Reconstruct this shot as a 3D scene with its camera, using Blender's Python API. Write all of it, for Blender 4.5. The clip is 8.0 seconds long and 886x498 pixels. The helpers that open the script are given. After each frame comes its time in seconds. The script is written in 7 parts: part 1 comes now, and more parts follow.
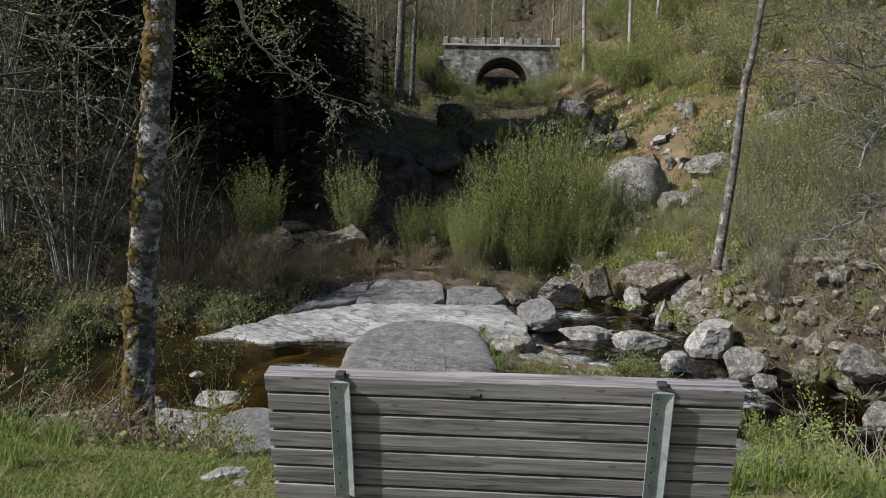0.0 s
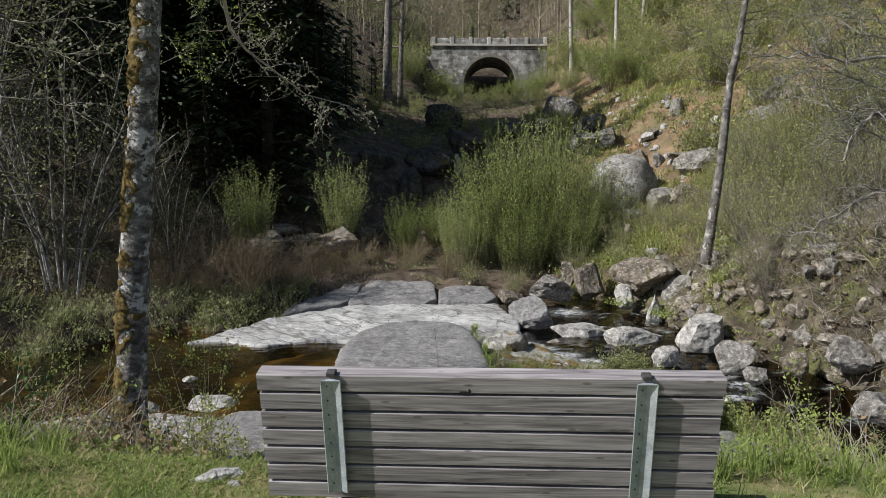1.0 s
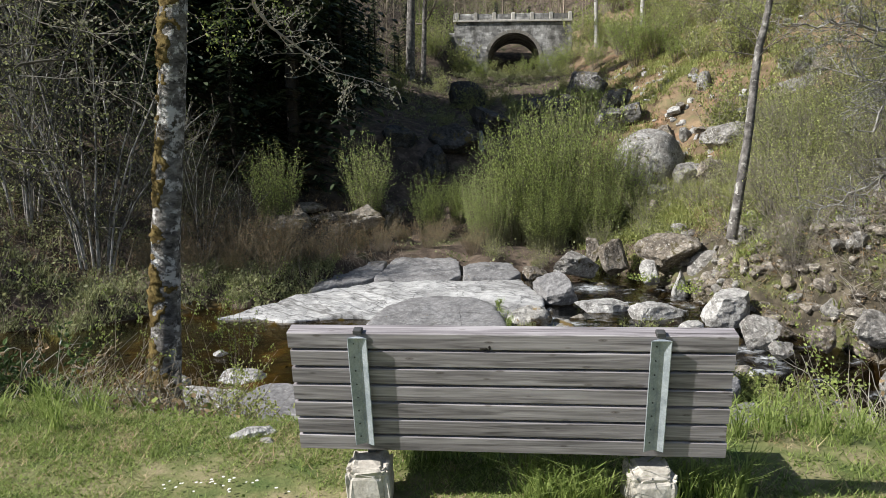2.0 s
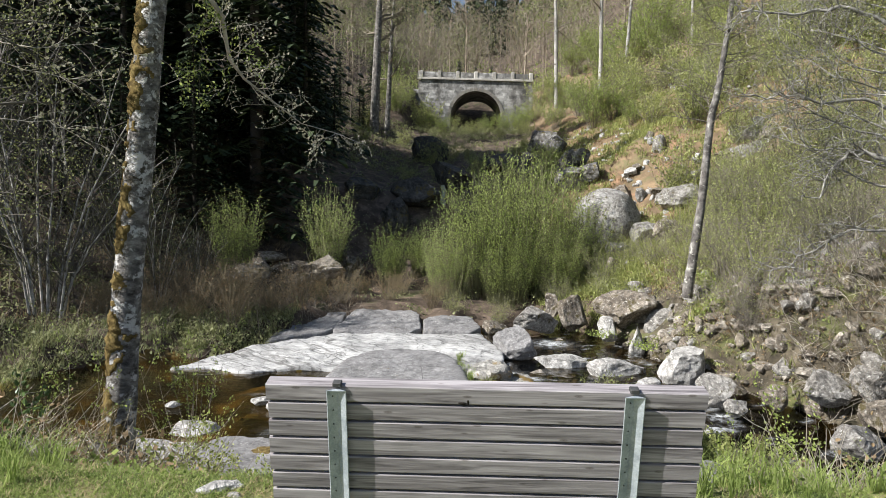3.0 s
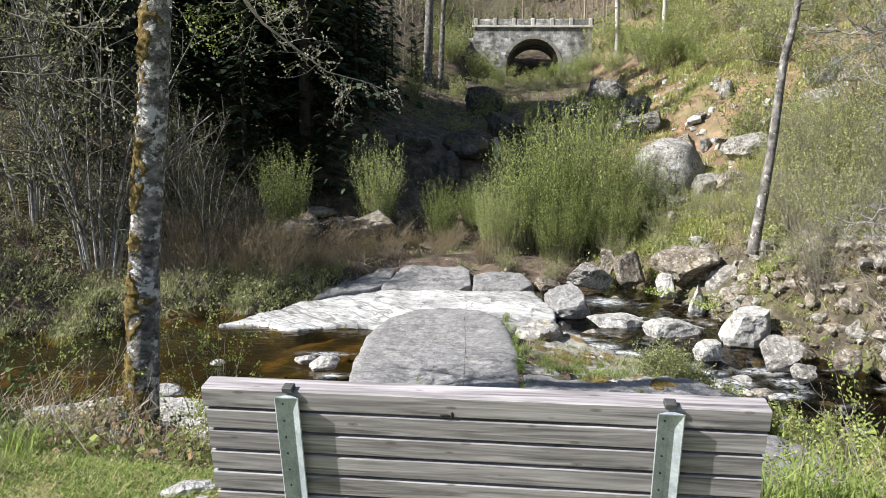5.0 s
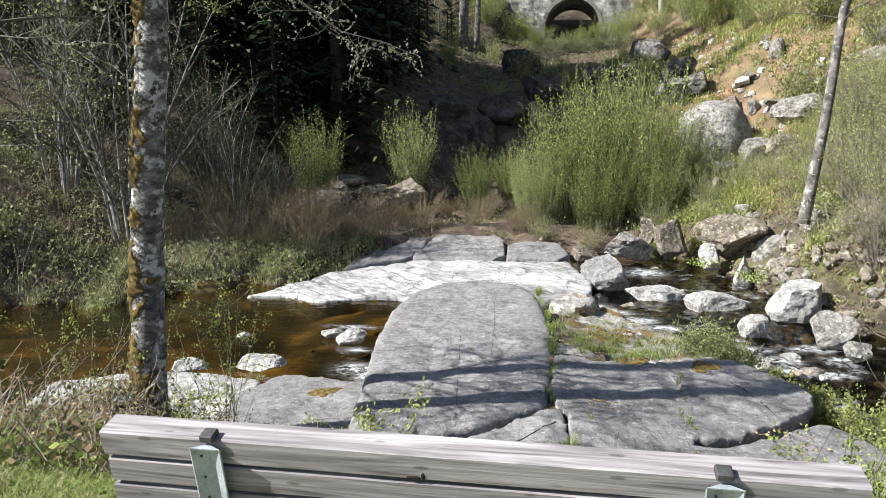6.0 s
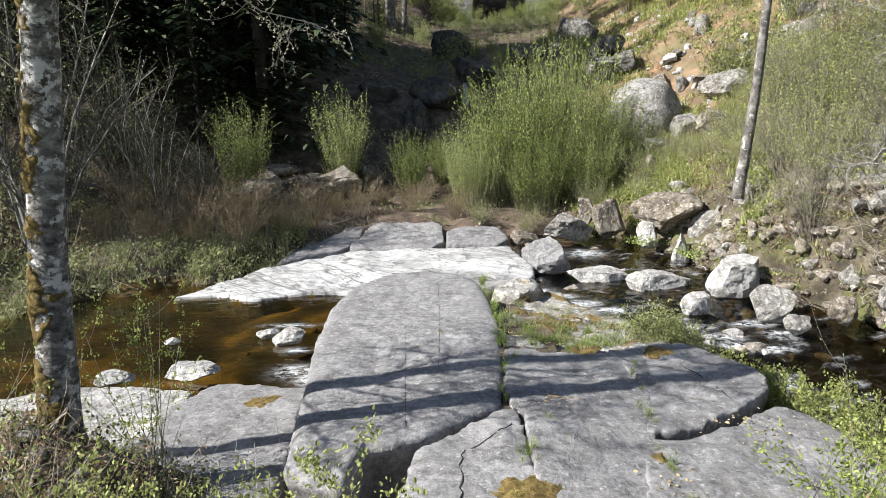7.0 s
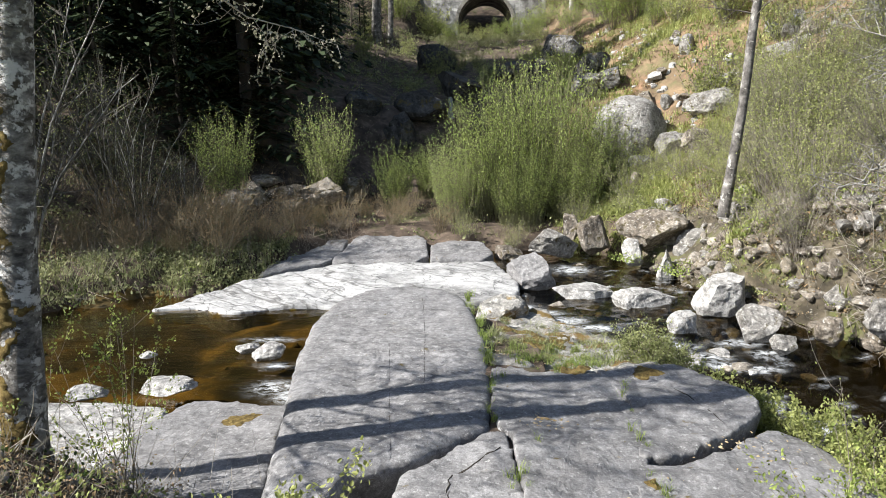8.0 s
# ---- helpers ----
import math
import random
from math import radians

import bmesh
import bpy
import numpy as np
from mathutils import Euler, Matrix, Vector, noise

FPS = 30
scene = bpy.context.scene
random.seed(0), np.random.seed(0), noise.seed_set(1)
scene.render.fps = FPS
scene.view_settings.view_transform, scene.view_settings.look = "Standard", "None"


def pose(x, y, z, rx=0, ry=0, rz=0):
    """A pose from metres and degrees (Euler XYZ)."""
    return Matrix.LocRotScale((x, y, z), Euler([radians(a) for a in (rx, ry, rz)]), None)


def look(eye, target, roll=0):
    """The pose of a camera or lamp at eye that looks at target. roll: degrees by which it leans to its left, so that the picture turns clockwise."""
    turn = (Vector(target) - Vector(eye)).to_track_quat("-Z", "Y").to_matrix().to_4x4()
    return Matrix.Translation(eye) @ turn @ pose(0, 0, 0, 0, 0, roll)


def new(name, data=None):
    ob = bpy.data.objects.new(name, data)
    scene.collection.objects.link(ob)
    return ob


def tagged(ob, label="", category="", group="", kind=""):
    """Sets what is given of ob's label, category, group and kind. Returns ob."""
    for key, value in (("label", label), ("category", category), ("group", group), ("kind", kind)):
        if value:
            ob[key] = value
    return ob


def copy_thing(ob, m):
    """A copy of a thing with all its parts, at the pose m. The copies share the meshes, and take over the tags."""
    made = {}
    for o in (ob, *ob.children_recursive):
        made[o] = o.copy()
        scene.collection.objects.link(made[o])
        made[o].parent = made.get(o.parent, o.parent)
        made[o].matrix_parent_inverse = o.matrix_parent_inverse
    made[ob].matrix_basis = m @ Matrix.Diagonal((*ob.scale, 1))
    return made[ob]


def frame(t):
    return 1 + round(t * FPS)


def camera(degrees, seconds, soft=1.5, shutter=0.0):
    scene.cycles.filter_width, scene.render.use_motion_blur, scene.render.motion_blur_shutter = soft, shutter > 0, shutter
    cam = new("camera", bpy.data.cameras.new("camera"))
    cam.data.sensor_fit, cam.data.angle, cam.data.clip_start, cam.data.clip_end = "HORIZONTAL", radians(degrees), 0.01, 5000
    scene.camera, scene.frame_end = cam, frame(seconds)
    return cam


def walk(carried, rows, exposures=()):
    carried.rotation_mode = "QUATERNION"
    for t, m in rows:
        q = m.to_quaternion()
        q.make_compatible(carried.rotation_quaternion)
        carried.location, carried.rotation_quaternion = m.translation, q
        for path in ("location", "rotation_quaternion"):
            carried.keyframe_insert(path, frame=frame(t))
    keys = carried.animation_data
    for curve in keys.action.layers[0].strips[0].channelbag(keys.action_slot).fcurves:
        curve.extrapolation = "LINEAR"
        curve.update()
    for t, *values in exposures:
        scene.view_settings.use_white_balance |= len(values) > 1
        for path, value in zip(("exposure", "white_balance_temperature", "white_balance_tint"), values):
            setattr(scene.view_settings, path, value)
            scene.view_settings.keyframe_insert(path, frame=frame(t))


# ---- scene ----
cam = camera(63.8, 8.0, 0.55)

PATH = [
    (0, (-0.033, -2.914, 1.761), (-0.175, -0.931, 1.537), 0.7),
    (0.5, (-0.005, -2.973, 1.764), (-0.138, -0.986, 1.576), -0.2),
    (1, (-0.009, -2.969, 1.759), (-0.127, -0.985, 1.536), -0.3),
    (1.5, (-0.003, -3.05, 1.717), (-0.146, -1.068, 1.491), 0.9),
    (1.7, (0.019, -3.107, 1.706), (-0.19, -1.14, 1.413), -1.1),
    (2.8, (-0.052, -3.074, 1.701), (-0.125, -1.082, 1.535), 0.5),
    (3, (-0.083, -3.183, 1.724), (-0.155, -1.189, 1.589), 0.8),
    (3.5, (-0.048, -3.187, 1.726), (-0.125, -1.192, 1.605), -1.3),
    (4, (0.055, -3.082, 1.709), (-0.045, -1.096, 1.494), -0.1),
    (4.5, (0.116, -2.807, 1.681), (-0.099, -0.837, 1.407), -1.9),
    (4.7, (0.13, -2.643, 1.71), (-0.084, -0.672, 1.451), -0.4),
    (5.8, (0.299, -1.85, 1.744), (0.006, 0.099, 1.409), -0.4),
    (6, (0.278, -1.699, 1.736), (-0.06, 0.239, 1.376), -0.4),
    (6.5, (0.216, -1.368, 1.756), (0.044, 0.582, 1.347), 0.0),
    (7, (0.117, -1.087, 1.757), (-0.043, 0.864, 1.349), -1.9),
    (7.5, (0.094, -0.912, 1.763), (-0.079, 1.057, 1.459), -0.6),
    (8, (0.024, -0.838, 1.737), (-0.085, 1.124, 1.365), -0.8),
]
walk(cam, [(t, look(eye, target, roll)) for t, eye, target, roll in PATH],
     exposures=[(0, -0.2), (1.0, 0.06), (1.7, 0.32), (2.8, 0.62), (4.5, 0.92), (6.0, 0.95), (8.0, 0.91)])

# ---- world and sun ----
SUN_EL, SUN_AZ = 40.0, 248.0
_e, _a = radians(SUN_EL), radians(SUN_AZ)
TO_SUN = Vector((math.sin(_a) * math.cos(_e), math.cos(_a) * math.cos(_e), math.sin(_e)))
world = bpy.data.worlds.new("sky")
scene.world = world
world.use_nodes = True
_n = world.node_tree.nodes
_bg = _n["Background"]
_sky = _n.new("ShaderNodeTexSky")
_sky.sky_type = "NISHITA"
_sky.sun_disc = False
_sky.sun_elevation, _sky.sun_rotation = _e, _a
world.node_tree.links.new(_sky.outputs[0], _bg.inputs[0])
_bg.inputs[1].default_value = 0.074
_sun = bpy.data.lights.new("sun", "SUN")
_sun.energy, _sun.angle, _sun.color = 5.6, radians(0.53), (1.0, 0.975, 0.93)
sun = new("sun", _sun)
sun.matrix_world = look(tuple(TO_SUN * 60), (0, 0, 0))

# ---- helpers of this scene ----
rng = np.random.default_rng(7)


def mesh_data(name, verts, faces, mats, index=None, smooth=False):
    """A mesh from numpy arrays; faces is one array (m, k) or a list of them."""
    if not isinstance(faces, (list, tuple)):
        faces = [faces]
    faces = [np.asarray(f, np.int32) for f in faces if len(f)]
    verts = np.asarray(verts, np.float32).reshape(-1, 3)
    loops = np.concatenate([f.ravel() for f in faces])
    sizes = np.concatenate([np.full(len(f), f.shape[1], np.int32) for f in faces])
    starts = np.concatenate([[0], np.cumsum(sizes)[:-1]]).astype(np.int32)
    me = bpy.data.meshes.new(name)
    me.vertices.add(len(verts))
    me.vertices.foreach_set("co", verts.ravel())
    me.loops.add(len(loops))
    me.loops.foreach_set("vertex_index", loops)
    me.polygons.add(len(sizes))
    me.polygons.foreach_set("loop_start", starts)
    me.polygons.foreach_set("use_smooth", np.full(len(sizes), bool(smooth)))
    for m in mats if isinstance(mats, (list, tuple)) else [mats]:
        me.materials.append(m)
    if index is not None:
        me.polygons.foreach_set("material_index", np.asarray(index, np.int32))
    me.update(calc_edges=True)
    return me


def thing(name, me=None, label="", category="", group="", kind="", at=None):
    ob = new(name, me)
    if at is not None:
        ob.matrix_world = at
    return tagged(ob, label, category, group, kind)


def part(name, me, parent, label="", at=None):
    """A mesh (or a bmesh with its material) under a thing or a part."""
    ob = new(name, me)
    ob.parent = parent
    if at is not None:
        ob.matrix_basis = at
    if label:
        ob["label"] = label
    return ob


class Heap:
    """Collects pieces of one mesh."""

    def __init__(self):
        self.v, self.f, self.m, self.count = [], {}, {}, 0

    def add(self, v, f, m=0):
        f = np.asarray(f, np.int64)
        self.v.append(np.asarray(v, float).reshape(-1, 3))
        self.f.setdefault(f.shape[1], []).append(f + self.count)
        self.m.setdefault(f.shape[1], []).append(np.full(len(f), m))
        self.count += len(self.v[-1])

    def mesh(self, name, mats, smooth=False):
        keys = list(self.f)
        return mesh_data(name, np.concatenate(self.v), [np.concatenate(self.f[k]) for k in keys], mats,
                         np.concatenate([np.concatenate(self.m[k]) for k in keys]), smooth)


def tube(path, radii, sides=5, close=True):
    """Verts and quads of a tapered tube along a path."""
    path, radii = np.asarray(path, float), np.asarray(radii, float)
    k = len(path)
    way = np.gradient(path, axis=0)
    way /= np.linalg.norm(way, axis=1)[:, None] + 1e-9
    ref = np.array([1.0, 0.2, 0.1]) if abs(way[0, 0]) < 0.8 else np.array([0.1, 1.0, 0.2])
    u = np.cross(way, ref)
    u /= np.linalg.norm(u, axis=1)[:, None] + 1e-9
    w = np.cross(way, u)
    a = np.arange(sides) * 2 * np.pi / sides
    v = path[:, None] + radii[:, None, None] * (np.cos(a)[None, :, None] * u[:, None] + np.sin(a)[None, :, None] * w[:, None])
    i, j = np.meshgrid(np.arange(k - 1), np.arange(sides), indexing="ij")
    q = np.stack([i * sides + j, i * sides + (j + 1) % sides, (i + 1) * sides + (j + 1) % sides, (i + 1) * sides + j], -1).reshape(-1, 4)
    return v.reshape(-1, 3), q


def leaf_quads(spots, ways, size, width=0.55):
    """Diamond leaves at spots that point along ways."""
    n = len(spots)
    ways = ways / (np.linalg.norm(ways, axis=1)[:, None] + 1e-9)
    side = np.cross(ways, rng.normal(size=(n, 3)))
    side /= np.linalg.norm(side, axis=1)[:, None] + 1e-9
    s = (size * rng.uniform(0.6, 1.3, n))[:, None]
    v = np.stack([spots, spots + ways * s * 0.5 + side * s * width * 0.5, spots + ways * s, spots + ways * s * 0.5 - side * s * width * 0.5], 1)
    return v.reshape(-1, 3), np.arange(4 * n).reshape(n, 4)


def leaf_blades(spots, ways, size, width=0.6):
    """Pointed oval leaves, folded along the midrib: two four-sided halves each."""
    spots, ways = np.asarray(spots, float), np.asarray(ways, float)
    ways = ways / (np.linalg.norm(ways, axis=1)[:, None] + 1e-9)
    side = np.cross(ways, rng.normal(0, 1, ways.shape))
    side /= np.linalg.norm(side, axis=1)[:, None] + 1e-9
    up = np.cross(side, ways)
    s = size * rng.uniform(0.55, 1.15, len(spots))[:, None]
    w = s * width * 0.5
    at = lambda f, k, z: spots + ways * s * f + side * w * k + up * s * z
    v = np.stack([at(0, 0, 0), at(0.3, 0.95, 0.1), at(0.68, 0.8, 0.08), at(1, 0, -0.06), at(0.68, -0.8, 0.08), at(0.3, -0.95, 0.1)], 1).reshape(-1, 3)
    n = np.arange(len(spots))[:, None] * 6
    return v, np.concatenate([n + np.array([0, 3, 2, 1]), n + np.array([0, 5, 4, 3])])


def box_verts(x0, x1, y0, y1, z0, z1, b=0.004):
    """A box with chamfered edges, as verts and triangles-free faces (24 corners)."""
    bm = bmesh.new()
    bmesh.ops.create_cube(bm, size=1.0)
    for v in bm.verts:
        v.co = ((x0 + x1) / 2 + v.co.x * (x1 - x0), (y0 + y1) / 2 + v.co.y * (y1 - y0), (z0 + z1) / 2 + v.co.z * (z1 - z0))
    if b > 0:
        bmesh.ops.bevel(bm, geom=bm.edges[:], offset=b, segments=1, profile=0.5, affect="EDGES")
    return bm


def bm_mesh(name, bm, mat, smooth=False):
    me = bpy.data.meshes.new(name)
    bmesh.ops.recalc_face_normals(bm, faces=bm.faces[:])
    bm.to_mesh(me)
    bm.free()
    me.materials.append(mat)
    if smooth:
        me.polygons.foreach_set("use_smooth", np.ones(len(me.polygons), bool))
    return me


def fbm(points, scale, octaves=4, seed=0.0):
    """Smooth noise, about -1 to 1, at an array of points."""
    out = np.empty(len(points))
    off = Vector((seed * 7.13, seed * 3.7, seed * 1.9))
    for i, p in enumerate(points):
        out[i] = noise.fractal(Vector(p) * scale + off, 1.0, 2.0, octaves)
    return out


# ---- materials ----
def nodes_of(name):
    m = bpy.data.materials.new(name)
    m.use_nodes = True
    nt = m.node_tree
    return m, nt, nt.nodes["Principled BSDF"]


def ramp(nt, fac, stops):
    r = nt.nodes.new("ShaderNodeValToRGB")
    el = r.color_ramp.elements
    while len(el) < len(stops):
        el.new(0.5)
    for e, (p, c) in zip(el, stops):
        e.position, e.color = p, (*c, 1) if len(c) == 3 else c
    nt.links.new(fac, r.inputs[0])
    return r.outputs[0]


def noise_node(nt, co, scale, detail=5.0, rough=0.6, stretch=None, distort=0.0):
    if stretch:
        mp = nt.nodes.new("ShaderNodeMapping")
        mp.inputs["Scale"].default_value = stretch
        nt.links.new(co, mp.inputs["Vector"])
        co = mp.outputs[0]
    n = nt.nodes.new("ShaderNodeTexNoise")
    n.inputs["Scale"].default_value, n.inputs["Detail"].default_value = scale, detail
    n.inputs["Roughness"].default_value, n.inputs["Distortion"].default_value = rough, distort
    nt.links.new(co, n.inputs["Vector"])
    return n.outputs["Fac"]


def mix(nt, fac, a, b, mode="MIX"):
    m = nt.nodes.new("ShaderNodeMix")
    m.data_type, m.blend_type = "RGBA", mode
    for sock, val in ((m.inputs["Factor"], fac), (m.inputs["A"], a), (m.inputs["B"], b)):
        if isinstance(val, (tuple, list)):
            sock.default_value = (*val, 1) if len(val) == 3 else val
        elif isinstance(val, (int, float)):
            sock.default_value = val
        else:
            nt.links.new(val, sock)
    return m.outputs["Result"]


def bump(nt, bsdf, height, strength, distance):
    b = nt.nodes.new("ShaderNodeBump")
    b.inputs["Strength"].default_value, b.inputs["Distance"].default_value = strength, distance
    nt.links.new(height, b.inputs["Height"])
    nt.links.new(b.outputs[0], bsdf.inputs["Normal"])


def coords(nt, kind="Object"):
    return nt.nodes.new("ShaderNodeTexCoord").outputs[kind]


def mottled(name, stops, scale, fine=30.0, rough=0.85, bumps=0.5, deep=0.02, patch=None, patch2=None, stretch=None, vary=0.0):
    """A surface with a coarse and a fine mottling, and patches (colour, scale, low, high) of lichen, moss or dirt."""
    m, nt, bsdf = nodes_of(name)
    co = coords(nt)
    a = noise_node(nt, co, scale, 6, 0.65, stretch)
    b = noise_node(nt, co, fine, 4, 0.7, stretch)
    col = ramp(nt, a, stops)
    col = mix(nt, 0.55, col, ramp(nt, b, [(0.3, (0.35,) * 3), (0.5, (0.5,) * 3), (0.72, (0.72,) * 3)]), "OVERLAY")
    for p in (patch, patch2):
        if p:
            f = ramp(nt, noise_node(nt, co, p[1], 8, 0.68, None, 0.3), [(p[2], (0, 0, 0)), (p[3], (1, 1, 1))])
            col = mix(nt, f, col, p[0])
    if vary:
        info = nt.nodes.new("ShaderNodeObjectInfo")
        col = mix(nt, vary, col, ramp(nt, info.outputs["Random"], [(0, (0.3, 0.3, 0.3)), (1, (0.72, 0.7, 0.66))]), "OVERLAY")
    nt.links.new(col, bsdf.inputs["Base Color"])
    bsdf.inputs["Roughness"].default_value = rough
    bsdf.inputs["Specular IOR Level"].default_value = 0.3
    add = nt.nodes.new("ShaderNodeMath")
    add.operation = "MULTIPLY_ADD"
    add.inputs[1].default_value = 0.35
    nt.links.new(b, add.inputs[0])
    nt.links.new(a, add.inputs[2])
    bump(nt, bsdf, add.outputs[0], bumps, deep)
    return m


def leafy(name, dark, light, trans=0.35, rough=0.55):
    """Leaves: colour varies leaf by leaf; some light passes through."""
    m, nt, bsdf = nodes_of(name)
    geo = nt.nodes.new("ShaderNodeNewGeometry")
    col = ramp(nt, geo.outputs["Random Per Island"], [(0.0, dark), (1.0, light)])
    nt.links.new(col, bsdf.inputs["Base Color"])
    bsdf.inputs["Roughness"].default_value = rough
    bsdf.inputs["Specular IOR Level"].default_value = 0.25
    tr = nt.nodes.new("ShaderNodeBsdfTranslucent")
    nt.links.new(col, tr.inputs[0])
    ms = nt.nodes.new("ShaderNodeMixShader")
    ms.inputs[0].default_value = trans
    nt.links.new(bsdf.outputs[0], ms.inputs[1])
    nt.links.new(tr.outputs[0], ms.inputs[2])
    nt.links.new(ms.outputs[0], nt.nodes["Material Output"].inputs[0])
    return m


MOSS, OCHRE = (0.11, 0.085, 0.02), (0.2, 0.12, 0.03)
def rock_mat(name, dark, mid, light, lichen, moss_amount=0.0, scale=1.0, moss=MOSS, streak=None, cracks=0.4, relief=0.09, grain=1.0, veins=None):
    """Granite: crystals, weather streaks, pale lichen spots, dark algae in the hollows of the grain, moss."""
    m, nt, bsdf = nodes_of(name)
    co = coords(nt)
    big = noise_node(nt, co, 0.9 * scale, 7, 0.68, streak, 0.4)
    midn = noise_node(nt, co, 4.5 * scale, 6, 0.72, streak)
    fine = noise_node(nt, co, 38.0, 3, 0.75)
    col = ramp(nt, big, [(0.32, dark), (0.48, mid), (0.66, light)])
    col = mix(nt, 0.75 * grain, col, ramp(nt, midn, [(0.36, (0.15,) * 3), (0.5, (0.5,) * 3), (0.64, (0.84,) * 3)]), "OVERLAY")
    col = mix(nt, 0.55 * grain, col, ramp(nt, fine, [(0.32, (0.12,) * 3), (0.5, (0.5,) * 3), (0.68, (0.88,) * 3)]), "OVERLAY")
    spots = ramp(nt, noise_node(nt, co, 7.0 * scale, 8, 0.7), [(0.57, (0, 0, 0)), (0.63, (1, 1, 1))])
    col = mix(nt, spots, col, lichen)
    crack = nt.nodes.new("ShaderNodeTexVoronoi")
    crack.feature = "DISTANCE_TO_EDGE"
    crack.inputs["Scale"].default_value = 1.1 * scale
    warp = nt.nodes.new("ShaderNodeTexNoise")
    warp.inputs["Scale"].default_value = 2.0
    nt.links.new(co, warp.inputs["Vector"])
    add = nt.nodes.new("ShaderNodeVectorMath")
    add.operation = "MULTIPLY_ADD"
    add.inputs[1].default_value = (0.9, 0.9, 0.9)
    nt.links.new(warp.outputs["Color"], add.inputs[0])
    nt.links.new(co, add.inputs[2])
    nt.links.new(add.outputs[0], crack.inputs["Vector"])
    line = ramp(nt, crack.outputs["Distance"], [(0.0, (0.25,) * 3), (0.018, (1, 1, 1))])
    col = mix(nt, cracks, col, line, "MULTIPLY")
    if veins:
        turned = nt.nodes.new("ShaderNodeMapping")
        turned.inputs["Rotation"].default_value = (0, 0, radians(veins[0]))
        nt.links.new(co, turned.inputs["Vector"])
        band = noise_node(nt, turned.outputs[0], veins[1], 5, 0.6, (0.22, 1.6, 1.0), 0.6)
        seam = noise_node(nt, turned.outputs[0], veins[1] * 1.7, 3, 0.5, (0.12, 1.3, 1.0), 1.0)
        col = mix(nt, veins[2], col, ramp(nt, band, [(0.36, (0.3, 0.29, 0.285)), (0.5, (0.8,) * 3), (0.6, (1, 1, 1))]), "MULTIPLY")
        col = mix(nt, veins[2], col, ramp(nt, seam, [(0.475, (1, 1, 1)), (0.495, (0.25, 0.24, 0.23)), (0.515, (1, 1, 1))]), "MULTIPLY")
    if moss_amount:
        f = ramp(nt, noise_node(nt, co, 1.5 * scale, 7, 0.7, None, 0.4), [(0.66 - moss_amount, (0, 0, 0)), (0.72 - moss_amount, (1, 1, 1))])
        col = mix(nt, f, col, moss)
    nt.links.new(col, bsdf.inputs["Base Color"])
    bsdf.inputs["Roughness"].default_value = 0.82
    bsdf.inputs["Specular IOR Level"].default_value = 0.3
    h = nt.nodes.new("ShaderNodeMath")
    h.operation = "MULTIPLY_ADD"
    h.inputs[1].default_value = 0.8
    nt.links.new(midn, h.inputs[0])
    nt.links.new(big, h.inputs[2])
    h2 = nt.nodes.new("ShaderNodeMath")
    h2.operation = "MULTIPLY_ADD"
    h2.inputs[1].default_value = 0.12
    nt.links.new(fine, h2.inputs[0])
    nt.links.new(h.outputs[0], h2.inputs[2])
    bump(nt, bsdf, h2.outputs[0], 0.9, relief)
    return m


granite = rock_mat("granite", (0.11, 0.1, 0.085), (0.235, 0.222, 0.205), (0.36, 0.35, 0.33), (0.55, 0.54, 0.51), 0.09, 1.7, (0.085, 0.07, 0.035), grain=0.9)
pale_granite = rock_mat("pale_granite", (0.21, 0.2, 0.185), (0.36, 0.35, 0.335), (0.48, 0.47, 0.45), (0.62, 0.61, 0.58), 0.03, 1.6, grain=0.9)
white_granite = rock_mat("white_granite", (0.24, 0.238, 0.234), (0.41, 0.407, 0.402), (0.5, 0.497, 0.49), (0.53, 0.528, 0.52), 0.0, 0.8, MOSS, (0.7, 1.2, 1.0), 0.9, 0.07, 0.55, (38, 0.42, 0.8))
# Dark for rock under water, and for ravine shade put into the colour.
wet_and_shaded_rock = rock_mat("wet_and_shaded_rock", (0.025, 0.025, 0.024), (0.055, 0.053, 0.05), (0.11, 0.105, 0.1), (0.13, 0.13, 0.12), 0.1)
slab_granite = rock_mat("slab_granite", (0.14, 0.136, 0.135), (0.205, 0.2, 0.2), (0.27, 0.265, 0.265), (0.38, 0.376, 0.37), 0.02, 2.2, (0.13, 0.1, 0.04), None, 0.2, 0.03, 0.6, (-12, 0.5, 0.12))
crack_earth = mottled("crack_earth", [(0.3, (0.012, 0.01, 0.008)), (0.7, (0.05, 0.042, 0.033))], 6, 40, 0.95, 0.5, 0.01)
bank_earth = mottled("bank_earth", [(0.3, (0.03, 0.026, 0.018)), (0.5, (0.08, 0.066, 0.045)), (0.7, (0.17, 0.145, 0.105))], 1.6, 14, 0.95, 1.0, 0.06, ((0.1, 0.105, 0.04), 1.1, 0.52, 0.6), ((0.3, 0.28, 0.25), 4.0, 0.6, 0.66))
soil = mottled("soil", [(0.3, (0.07, 0.05, 0.03)), (0.5, (0.16, 0.115, 0.07)), (0.7, (0.28, 0.2, 0.12))], 0.8, 12, 0.95, 0.8, 0.05,
               ((0.13, 0.13, 0.06), 0.6, 0.54, 0.64), ((0.27, 0.165, 0.1), 0.5, 0.54, 0.62))
